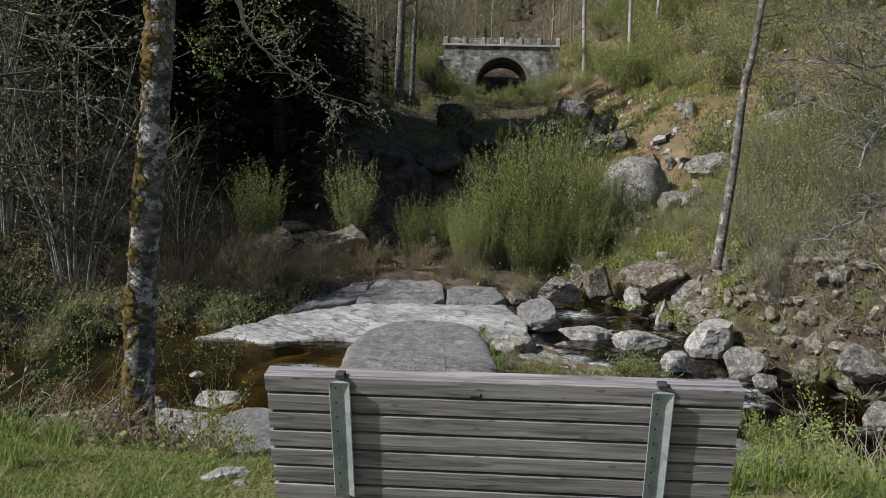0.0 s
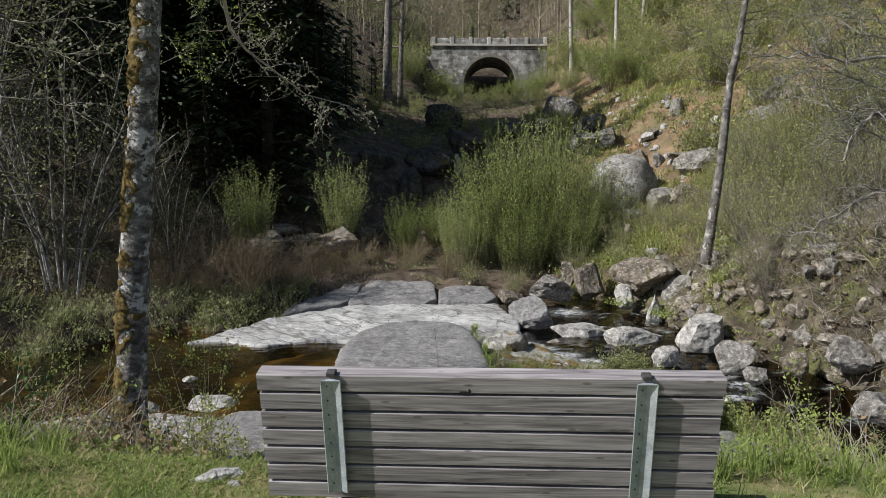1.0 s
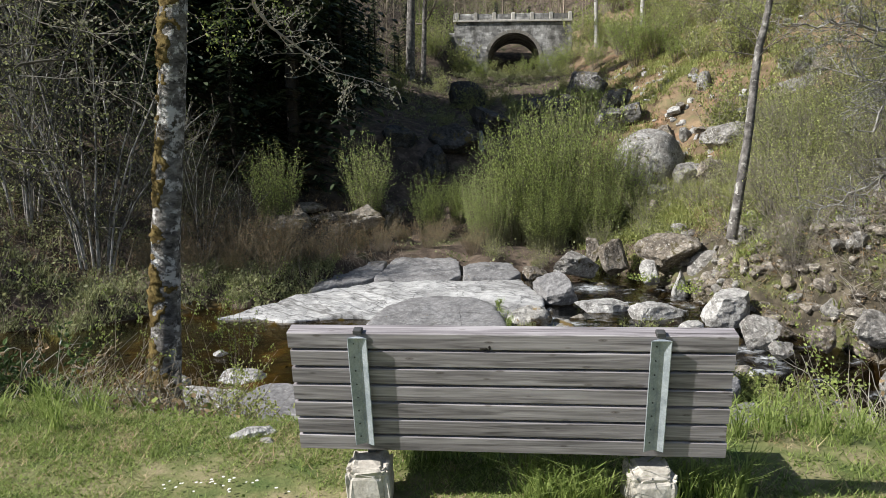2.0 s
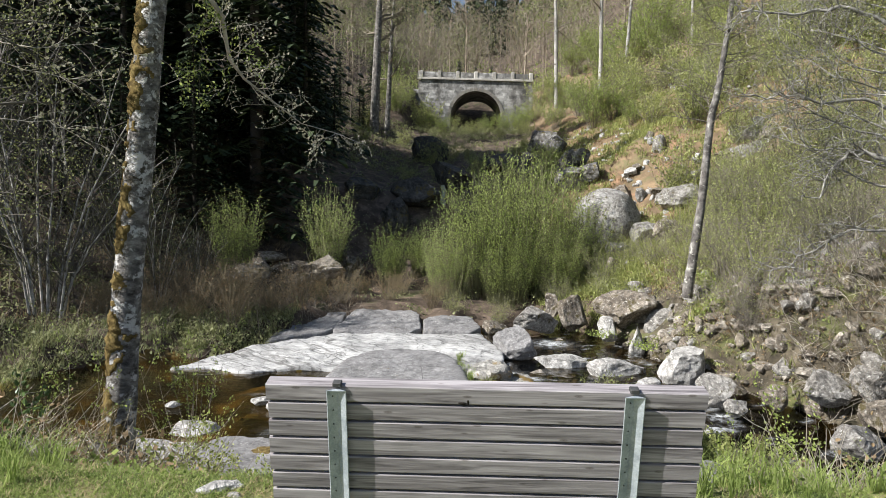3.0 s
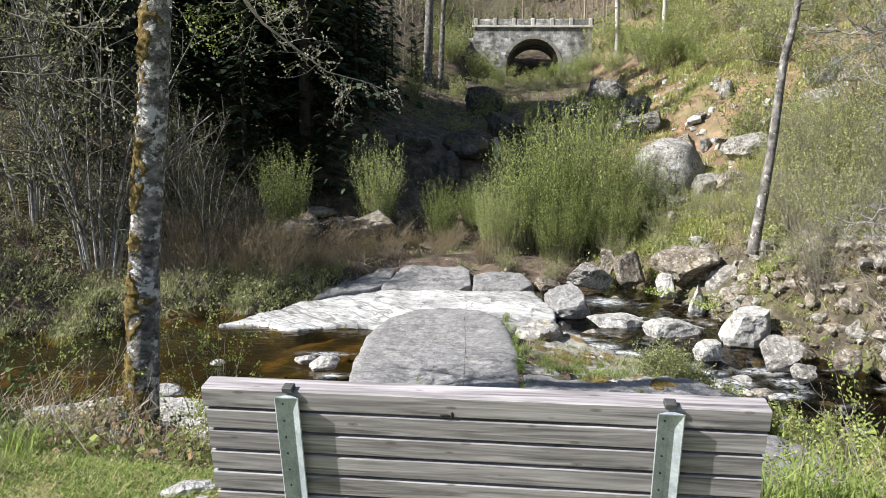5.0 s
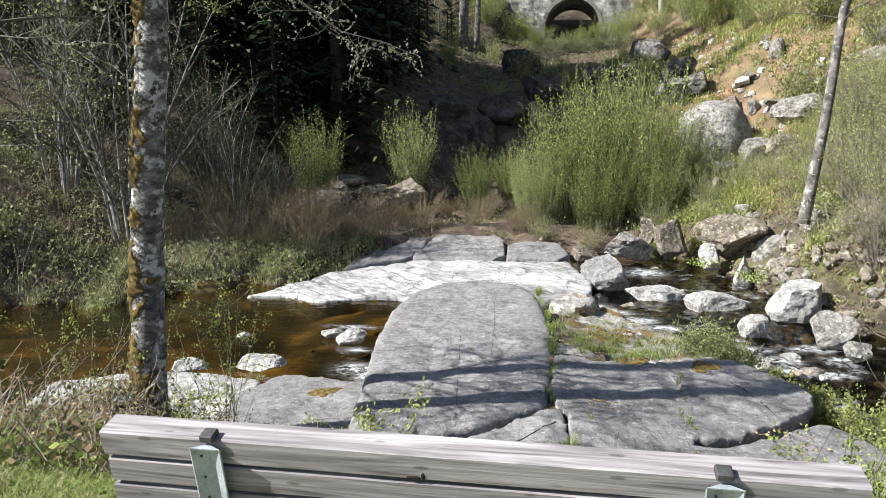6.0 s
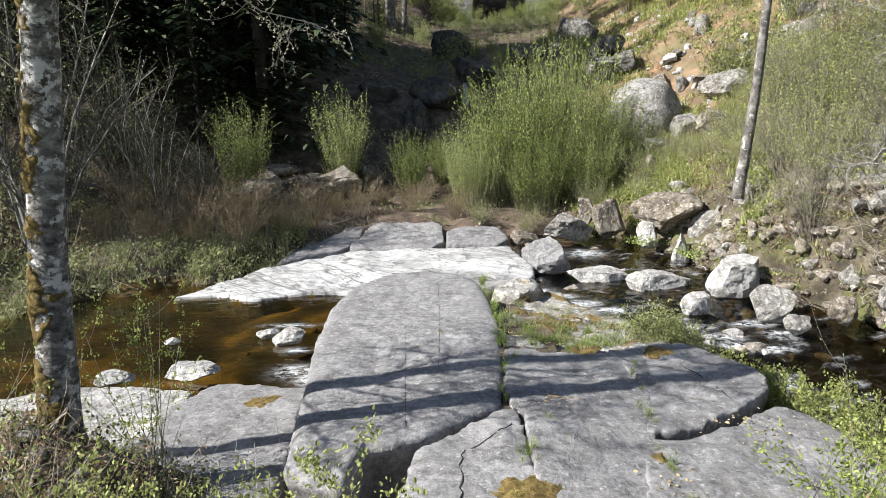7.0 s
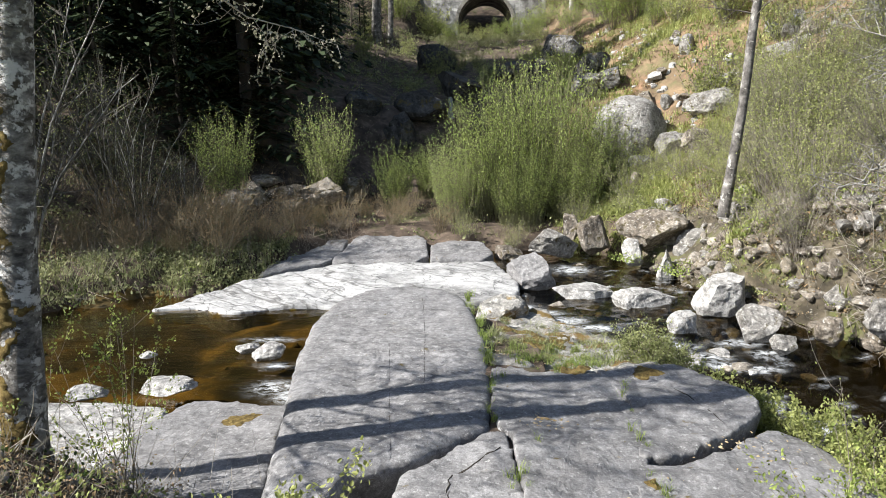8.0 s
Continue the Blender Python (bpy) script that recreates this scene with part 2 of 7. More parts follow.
# Litter brown; on the ravine ground it also carries shade in its colour.
leaf_mould_and_shade = mottled("leaf_mould_and_shade", [(0.3, (0.03, 0.023, 0.017)), (0.5, (0.09, 0.067, 0.05)), (0.7, (0.2, 0.15, 0.115))], 1.4, 16, 0.95, 1.0, 0.05, ((0.06, 0.07, 0.025), 0.7, 0.56, 0.66), ((0.2, 0.15, 0.11), 5.0, 0.6, 0.66))
lawn = mottled("lawn", [(0.34, (0.07, 0.11, 0.028)), (0.5, (0.15, 0.16, 0.06)), (0.64, (0.3, 0.25, 0.15))], 2.2, 40, 0.95, 0.8, 0.03)
water_mat, nt, bsdf = nodes_of("stream_water")
_co = coords(nt)
_w = noise_node(nt, _co, 1.7, 4, 0.5, (0.7, 1.9, 1.0), 0.8)
_b = nt.nodes.new("ShaderNodeBump")
_b.inputs["Strength"].default_value, _b.inputs["Distance"].default_value = 0.4, 0.045
nt.links.new(_w, _b.inputs["Height"])
_clear = nt.nodes.new("ShaderNodeBsdfTransparent")
_gloss = nt.nodes.new("ShaderNodeBsdfGlossy")
_gloss.inputs["Roughness"].default_value = 0.03
_fres = nt.nodes.new("ShaderNodeLayerWeight")
_fres.inputs["Blend"].default_value = 0.5
_pow = nt.nodes.new("ShaderNodeMath")
_pow.operation = "POWER"
_pow.inputs[1].default_value = 5.0
nt.links.new(_fres.outputs["Facing"], _pow.inputs[0])
_sheen = nt.nodes.new("ShaderNodeMath")
_sheen.operation = "MULTIPLY_ADD"
_sheen.inputs[1].default_value, _sheen.inputs[2].default_value = 0.96, 0.025
nt.links.new(_pow.outputs[0], _sheen.inputs[0])
for s in (_gloss.inputs["Normal"], _fres.inputs["Normal"]):
    nt.links.new(_b.outputs[0], s)
_m1 = nt.nodes.new("ShaderNodeMixShader")
_murk = nt.nodes.new("ShaderNodeAttribute")
_murk.attribute_name = "murk"
nt.links.new(mix(nt, _murk.outputs["Fac"], (0.9, 0.78, 0.5), (0.3, 0.25, 0.15)), _clear.inputs[0])
nt.links.new(_sheen.outputs[0], _m1.inputs[0])
nt.links.new(_clear.outputs[0], _m1.inputs[1])
nt.links.new(_gloss.outputs[0], _m1.inputs[2])
_foam = nt.nodes.new("ShaderNodeAttribute")
_foam.attribute_name = "foam"
_fn = noise_node(nt, _co, 5, 9, 0.75, (0.9, 1.4, 1.0), 0.5)
_fm = nt.nodes.new("ShaderNodeMath")
_fm.operation = "MULTIPLY"
nt.links.new(_foam.outputs["Fac"], _fm.inputs[0])
nt.links.new(ramp(nt, _fn, [(0.42, (0, 0, 0)), (0.6, (1, 1, 1))]), _fm.inputs[1])
bsdf.inputs["Base Color"].default_value = (0.8, 0.83, 0.85, 1)
bsdf.inputs["Roughness"].default_value = 0.5
_m2 = nt.nodes.new("ShaderNodeMixShader")
nt.links.new(_fm.outputs[0], _m2.inputs[0])
nt.links.new(_m1.outputs[0], _m2.inputs[1])
nt.links.new(bsdf.outputs[0], _m2.inputs[2])
nt.links.new(_m2.outputs[0], nt.nodes["Material Output"].inputs[0])
river_bed = mottled("river_bed", [(0.42, (0.006, 0.006, 0.003)), (0.52, (0.032, 0.024, 0.008)), (0.66, (0.16, 0.105, 0.028))], 0.45, 3, 0.9, 0.5, 0.05)
rapids_bed = mottled("rapids_bed", [(0.34, (0.008, 0.008, 0.006)), (0.5, (0.018, 0.017, 0.011)), (0.66, (0.05, 0.042, 0.025))], 0.9, 5, 0.9, 0.5, 0.05)


def wood_mat(name, stops, scale=1.0):
    """Weathered board: grain along x, knots and streaks."""
    m, nt, bsdf = nodes_of(name)
    co = coords(nt)
    info = nt.nodes.new("ShaderNodeObjectInfo")
    sh = nt.nodes.new("ShaderNodeVectorMath")
    sh.operation = "MULTIPLY_ADD"
    sh.inputs[1].default_value = (1, 1, 1)
    comb = nt.nodes.new("ShaderNodeCombineXYZ")
    mul = nt.nodes.new("ShaderNodeMath")
    mul.operation = "MULTIPLY"
    mul.inputs[1].default_value = 37.0
    nt.links.new(info.outputs["Random"], mul.inputs[0])
    for s in comb.inputs:
        nt.links.new(mul.outputs[0], s)
    nt.links.new(co, sh.inputs[0])
    nt.links.new(comb.outputs[0], sh.inputs[2])
    co = sh.outputs[0]
    grain = noise_node(nt, co, 5 * scale, 5, 0.55, (0.3, 7, 7), 1.4)
    fine = noise_node(nt, co, 60 * scale, 4, 0.7, (0.08, 3, 3))
    broad = noise_node(nt, co, 2.2 * scale, 3, 0.5, (0.6, 2, 2))
    col = ramp(nt, grain, stops)
    col = mix(nt, 0.35, col, ramp(nt, fine, [(0.3, (0.38,) * 3), (0.7, (0.64,) * 3)]), "OVERLAY")
    vor = nt.nodes.new("ShaderNodeTexVoronoi")
    mp = nt.nodes.new("ShaderNodeMapping")
    mp.inputs["Scale"].default_value = (1.1, 3.6, 3.6)
    nt.links.new(co, mp.inputs["Vector"])
    nt.links.new(mp.outputs[0], vor.inputs["Vector"])
    col = mix(nt, 1.0, col, ramp(nt, vor.outputs["Distance"], [(0.02, (0.35, 0.32, 0.3)), (0.05, (0.7, 0.68, 0.66)), (0.07, (0.5, 0.47, 0.45)), (0.14, (1, 1, 1))]), "MULTIPLY")
    col = mix(nt, 0.45, col, ramp(nt, broad, [(0.3, (0.36, 0.35, 0.34)), (0.7, (0.64, 0.63, 0.62))]), "OVERLAY")
    nt.links.new(col, bsdf.inputs["Base Color"])
    bsdf.inputs["Roughness"].default_value = 0.8
    bump(nt, bsdf, fine, 0.25, 0.004)
    return m


bench_wood = wood_mat("weathered_wood", [(0.3, (0.085, 0.077, 0.081)), (0.47, (0.215, 0.199, 0.208)), (0.7, (0.4, 0.378, 0.39))])
steel = mottled("galvanised_steel", [(0.35, (0.27, 0.31, 0.345)), (0.6, (0.42, 0.46, 0.495))], 14, 90, 0.5, 0.1, 0.002)
steel.node_tree.nodes["Principled BSDF"].inputs["Metallic"].default_value = 0.25
block_stone = mottled("block_stone", [(0.3, (0.3, 0.27, 0.23)), (0.5, (0.45, 0.42, 0.37)), (0.7, (0.58, 0.55, 0.5))], 6, 50, 0.9, 0.7, 0.01)
wall_stone = mottled("wall_stone", [(0.3, (0.24, 0.23, 0.21)), (0.5, (0.4, 0.385, 0.36)), (0.7, (0.55, 0.53, 0.5))], 0.8, 5, 0.9, 0.5, 0.03, ((0.12, 0.11, 0.09), 0.7, 0.6, 0.72), vary=0.5)
mortar = mottled("mortar", [(0.3, (0.16, 0.15, 0.13)), (0.7, (0.3, 0.28, 0.25))], 2, 10, 0.95)
bark = mottled("mossy_bark", [(0.34, (0.05, 0.045, 0.04)), (0.5, (0.17, 0.158, 0.145)), (0.66, (0.34, 0.325, 0.3))], 6, 26, 0.95, 1.0, 0.06,
               ((0.6, 0.585, 0.565), 5.5, 0.52, 0.58), ((0.07, 0.06, 0.045), 7.0, 0.57, 0.62), (1, 1, 1.8))
grey_bark = mottled("grey_bark", [(0.3, (0.05, 0.046, 0.042)), (0.5, (0.14, 0.13, 0.12)), (0.7, (0.3, 0.285, 0.265))], 4, 18, 0.95, 1.0, 0.04, ((0.45, 0.44, 0.4), 5, 0.58, 0.64))
lichen_twig = mottled("lichen_twig", [(0.3, (0.1, 0.095, 0.085)), (0.5, (0.24, 0.23, 0.21)), (0.7, (0.42, 0.41, 0.38))], 6, 24, 0.95, 0.6, 0.02)
white_bark = mottled("white_bark", [(0.3, (0.2, 0.19, 0.175)), (0.5, (0.36, 0.345, 0.325)), (0.7, (0.5, 0.485, 0.465))], 1.2, 6, 0.9, 0.4, 0.02, ((0.08, 0.07, 0.06), 1.2, 0.64, 0.68))
twig = mottled("twig_bark", [(0.3, (0.12, 0.1, 0.075)), (0.7, (0.27, 0.24, 0.19))], 3, 20, 0.9, 0.2, 0.005)
willow_bark = mottled("willow_bark", [(0.3, (0.085, 0.085, 0.04)), (0.7, (0.2, 0.2, 0.11))], 2, 12, 0.9, 0.2, 0.005)
scrub_bark = mottled("scrub_bark", [(0.3, (0.07, 0.06, 0.046)), (0.7, (0.28, 0.25, 0.21))], 2, 12, 0.9, 0.2, 0.005)
moss_cushion = mottled("moss_cushion", [(0.34, (0.06, 0.04, 0.012)), (0.5, (0.135, 0.095, 0.03)), (0.66, (0.24, 0.18, 0.065))], 12, 90, 0.95, 1.0, 0.03)
hazel_leaf = leafy("hazel_leaves", (0.13, 0.15, 0.05), (0.36, 0.38, 0.17), 0.35)
hazel_bark = mottled("hazel_bark", [(0.3, (0.04, 0.037, 0.03)), (0.7, (0.13, 0.12, 0.1))], 1.5, 9, 0.9, 0.2, 0.01)
pale_twig = mottled("pale_twig", [(0.3, (0.3, 0.27, 0.22)), (0.7, (0.5, 0.46, 0.4))], 3, 20, 0.9, 0.2, 0.005)
spring_leaf = leafy("spring_leaves", (0.18, 0.235, 0.055), (0.46, 0.55, 0.175), 0.47)
scrub_leaf = leafy("scrub_leaves", (0.18, 0.205, 0.062), (0.48, 0.51, 0.195), 0.44)
bush_leaf = leafy("bush_leaves", (0.12, 0.14, 0.06), (0.35, 0.36, 0.18), 0.42)
fresh_leaf = leafy("fresh_leaves", (0.15, 0.2, 0.045), (0.38, 0.45, 0.13))
bud_leaf = leafy("buds", (0.3, 0.3, 0.2), (0.52, 0.5, 0.38))
dark_twig = mottled("dark_twig", [(0.3, (0.09, 0.074, 0.045)), (0.7, (0.3, 0.25, 0.165))], 2, 14, 0.9, 0.2, 0.005)
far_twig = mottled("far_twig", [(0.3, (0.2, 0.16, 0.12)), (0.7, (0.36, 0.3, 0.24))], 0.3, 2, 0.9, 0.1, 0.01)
# Brown far leaves, lighter and greyer: distance haze put into the colour.
hazed_leaf = leafy("hazed_leaves", (0.17, 0.145, 0.115), (0.26, 0.235, 0.18))
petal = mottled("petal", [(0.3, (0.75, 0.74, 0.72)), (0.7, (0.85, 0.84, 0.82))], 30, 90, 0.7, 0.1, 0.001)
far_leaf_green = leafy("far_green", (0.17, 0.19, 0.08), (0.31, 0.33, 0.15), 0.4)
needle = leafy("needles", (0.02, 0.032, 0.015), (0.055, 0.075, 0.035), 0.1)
grass_leaf = leafy("grass_blades", (0.13, 0.19, 0.04), (0.38, 0.45, 0.15), 0.5)
dark_leaf = leafy("bramble_leaves", (0.03, 0.055, 0.015), (0.1, 0.15, 0.05), 0.2, 0.35)
dry_leaf = leafy("dry_stalks", (0.3, 0.22, 0.11), (0.55, 0.45, 0.28), 0.2)
brown_leaf = leafy("bracken", (0.15, 0.105, 0.06), (0.38, 0.27, 0.15), 0.2)

# ---- the ground ----
WATER_Z = -3.3


def smooth01(t):
    t = np.clip(t, 0, 1)
    return t * t * (3 - 2 * t)


def bank_line(x):
    """The far edge of the water."""
    return 0.3 * np.sin(1.7 * x) + 0.22 * np.sin(3.3 * x + 1) + np.interp(x, [-60, -12.5, -10, -7, -5, 3, 5, 6, 7, 8, 11, 40], [6, 15.3, 18, 19.5, 24, 24.5, 22.6, 19, 16.4, 14.8, 12.5, 8])


def ravine_floor(y):
    # Rise at 76.5 to 80 is an added bank that darkens the arch.
    return np.interp(y, [20, 28, 33, 37, 46, 65, 76.5, 80, 84, 110, 260, 420, 900], [-3.4, -2.4, -1.2, 2.2, 3.6, 8.3, 9.0, 13.2, 14.0, 16, 62, 80, 120])


def far_land(x, y):
    xc = np.interp(y, [20, 35, 66, 120], [0.0, 1.0, 1.3, 5.0])
    off = x - xc
    right = 0.45 * np.maximum(0, off - 3.0) ** 1.08
    left = 0.16 * np.maximum(0, -off - 6.0) + 0.4 * np.maximum(0, -off - 14.0) + 0.2 * np.maximum(0, -off - 6.0) * smooth01((y - 24) / 10)
    cap = 26.0 + 0.05 * np.abs(off)
    side = right + left
    saddle = 17.0 * np.exp(-((x + 0.2 * y) / 18.0) ** 2) * smooth01((y - 130) / 80)
    return ravine_floor(y) + cap * np.tanh(side / cap) - saddle


def hollow(x, y):
    """How far a place lies from the washed-out hollow round the propped boulder."""
    return ((x - 6.4) / 1.25) ** 2 + ((y - 21.2) / 2.2) ** 2


def height(x, y):
    """The lie of the land, before its small bumps."""
    x, y = np.asarray(x, float), np.asarray(y, float)
    near = np.interp(y, [1.1, 1.7, 3.0, 4.0, 5.5, 8.0, 10.0], [0.0, -0.35, -1.4, -2.15, -2.6, -3.2, -3.8])
    left = smooth01((-x - 2.2) / 1.8)
    near = near * (1 - left) + left * np.interp(y, [1.3, 2.5, 4.2, 5.5, 6.6, 8.0, 10.0], [0.0, -0.55, -1.45, -1.95, -2.6, -3.2, -3.8]) + left * 0.4 * np.exp(-((x + 4.6) ** 2 + (y - 5.4) ** 2) / 0.6)
    d = y - bank_line(x)
    deep = -3.8 - 0.9 * smooth01((x - 2.0) / 3.0) + 0.2 * smooth01((y - 13.8) / 2.4) * smooth01((1.6 - x) / 1.5)
    near = near - 0.7 * smooth01((x - 2.0) / 3.0) * smooth01((y - 7.0) / 3.0)
    land = np.maximum(-2.5, far_land(x, y))
    road = 13.9 - 0.65 * np.maximum(0, np.abs(y - 75) - 3.2) - 8 * smooth01((7.5 - np.abs(x - 0.4)) / 4.5)
    land = np.where(y > 55, np.maximum(land, road), land)
    land = land - 1.15 * np.exp(-hollow(x, y))
    far = deep + (land - deep) * smooth01(d / 3.0 + 0.2)
    return np.where(y < 11, near, far)


def unevenness(x, y):
    """Hummocks on the wild ground, next to none on the lawn."""
    pts = np.stack([x, y, 0 * x], 1)
    wild = smooth01((y - 1.0) / 2.0)
    return fbm(pts, 0.35, 4) * 0.35 * (0.1 + 0.9 * wild) + fbm(pts, 1.6, 2, 3) * 0.05 * wild


def lie(x, y):
    """The ground as it is, hummocks and all."""
    x, y = np.atleast_1d(np.asarray(x, float)), np.atleast_1d(np.asarray(y, float))
    return height(x, y) + unevenness(x, y)


def ground_grid(xs, ys):
    gx, gy = np.meshgrid(xs, ys, indexing="xy")
    z = height(gx, gy)
    z = z + unevenness(gx.ravel(), gy.ravel()).reshape(z.shape)
    v = np.stack([gx, gy, z], -1).reshape(-1, 3)
    n, m = len(xs), len(ys)
    i, j = np.meshgrid(np.arange(n - 1), np.arange(m - 1), indexing="xy")
    a = j * n + i
    return v, np.stack([a, a + 1, a + 1 + n, a + n], -1).reshape(-1, 4)


def ease_axis(near, far, fine, coarse):
    out, step = [near], fine
    while out[-1] < far:
        out.append(out[-1] + step)
        step = min(step * 1.12, coarse)
    return out


_xr = ease_axis(14.0, 620, 0.4, 40)
xs = np.array([-v for v in reversed(_xr)] + list(np.arange(-13.7, 13.8, 0.3)) + _xr)
ys = np.array([-v for v in reversed(ease_axis(6, 400, 1, 60))] + list(np.arange(-5.5, 30, 0.3)) + ease_axis(30.2, 900, 0.4, 40))
v, f = ground_grid(xs, ys)
mid = v[f].mean(1)
wet = (mid[:, 1] > 8.5) & (mid[:, 1] < bank_line(mid[:, 0]) + 0.3)
# Ravine and vault ground gets the darker brown: shade put into the colour.
ground = thing("ground", mesh_data("ground", v, f, [soil, lawn, river_bed, rapids_bed, leaf_mould_and_shade, bank_earth], np.where((mid[:, 0] > 5.0) & ~wet & (np.abs(mid[:, 1] - bank_line(mid[:, 0]) - 3.0) < 4.0) & (mid[:, 1] > 9), 5, np.where(wet, np.where(mid[:, 0] > 1.2 + 0.4 * np.sin(mid[:, 1]), 3, 2), np.where(mid[:, 1] < 1.9, 1, np.where((mid[:, 1] < 8.5) | (mid[:, 1] > 84) | ((np.abs(mid[:, 1] - bank_line(mid[:, 0])) < 3.0) & (mid[:, 0] < 5.0)) | ((mid[:, 0] < 2.5 + 0.08 * (mid[:, 1] - 25)) & (mid[:, 1] < 82)), 4, 0)))), True),
               "lawn, river bed and rough valley slopes of brown soil", "ground", kind="structure")

# ---- the water ----
gx, gy = np.meshgrid(np.linspace(-40, 14, 541), np.linspace(8.6, 26, 175), indexing="xy")
drop = 0.75 * smooth01((gx - 2.6) / 3.2) * smooth01((17.5 - gy) / 7.0)
wz = WATER_Z - drop
v = np.stack([gx, gy, wz], -1).reshape(-1, 3)
rough = smooth01((v[:, 0] - 1.5) / 2) * 0.035 + 0.004
v[:, 2] += rough * (fbm(v, 2.6, 3, 5) + 0.8 * fbm(v, 6.0, 2, 9))
i, j = np.meshgrid(np.arange(540), np.arange(174), indexing="xy")
a = j * 541 + i
f = np.stack([a, a + 1, a + 542, a + 541], -1).reshape(-1, 4)
foam = np.zeros(len(v))
for fx, fy, rx, ry, k in ((2.9, 22.0, 0.5, 0.5, 1.0), (1.1, 17.4, 0.35, 0.2, 0.9), (1.6, 16.85, 0.4, 0.2, 1.1), (2.1, 16.2, 0.4, 0.25, 1.1), (2.7, 15.6, 0.45, 0.2, 1.1), (4.05, 15.15, 0.35, 0.12, 1.0), (4.5, 14.8, 0.35, 0.12, 1.1), (4.95, 14.35, 0.4, 0.13, 1.1), (5.3, 13.95, 0.45, 0.16, 1.2), (5.9, 13.9, 0.4, 0.12, 1.0),
                          (5.9, 15.1, 0.45, 0.14, 1.0), (6.3, 14.6, 0.3, 0.1, 0.8), (5.7, 12.5, 0.16, 0.3, 0.95), (5.9, 12.0, 0.18, 0.25, 1.0), (6.2, 11.6, 0.2, 0.25, 1.0), (5.7, 11.2, 0.15, 0.3, 0.8), (-4.2, 12.9, 0.3, 0.12, 0.8), (-3.9, 11.7, 0.35, 0.3, 0.9), (-3.5, 11.3, 0.25, 0.3, 0.9), (-4.8, 14.6, 0.5, 0.12, 0.8), (-3.2, 15.3, 0.4, 0.12, 0.7)):
    foam = np.maximum(foam, k * np.exp(-(((v[:, 0] - fx) / rx) ** 2 + ((v[:, 1] - fy) / ry) ** 2)))
churn = smooth01((v[:, 0] - 2.6) / 1.5) * np.clip(2.4 * fbm(v * np.array([1.0, 2.4, 1.0]), 1.1, 3, 11) - 1.05, 0, 0.25)
foam = np.maximum(foam, churn)
me = mesh_data("water", v, f, water_mat, None, True)
me.attributes.new("foam", "FLOAT", "POINT").data.foreach_set("value", foam.astype(np.float32))
me.attributes.new("murk", "FLOAT", "POINT").data.foreach_set("value", (0.25 + 0.75 * smooth01((v[:, 0] - 0.2) / 1.2)).astype(np.float32))
water = thing("water", me, "clear brown stream water, calm pool and small rapids", "water", kind="structure")


# ---- rocks ----
ROCK_TOPS = []


def on_rock(x, y):
    """The height of the rock surface under each place."""
    x, y = np.atleast_1d(x), np.atleast_1d(y)
    z = np.full(len(x), -9.0)
    for tops in ROCK_TOPS:
        if tops[0, 1] > 16:
            continue
        for k, (a, b) in enumerate(zip(x, y)):
            d = (tops[:, 0] - a) ** 2 + (tops[:, 1] - b) ** 2
            i = np.argmin(d)
            if d[i] < 0.09:
                z[k] = max(z[k], tops[i, 2])
    return np.where(z < -8, -2.2, z)


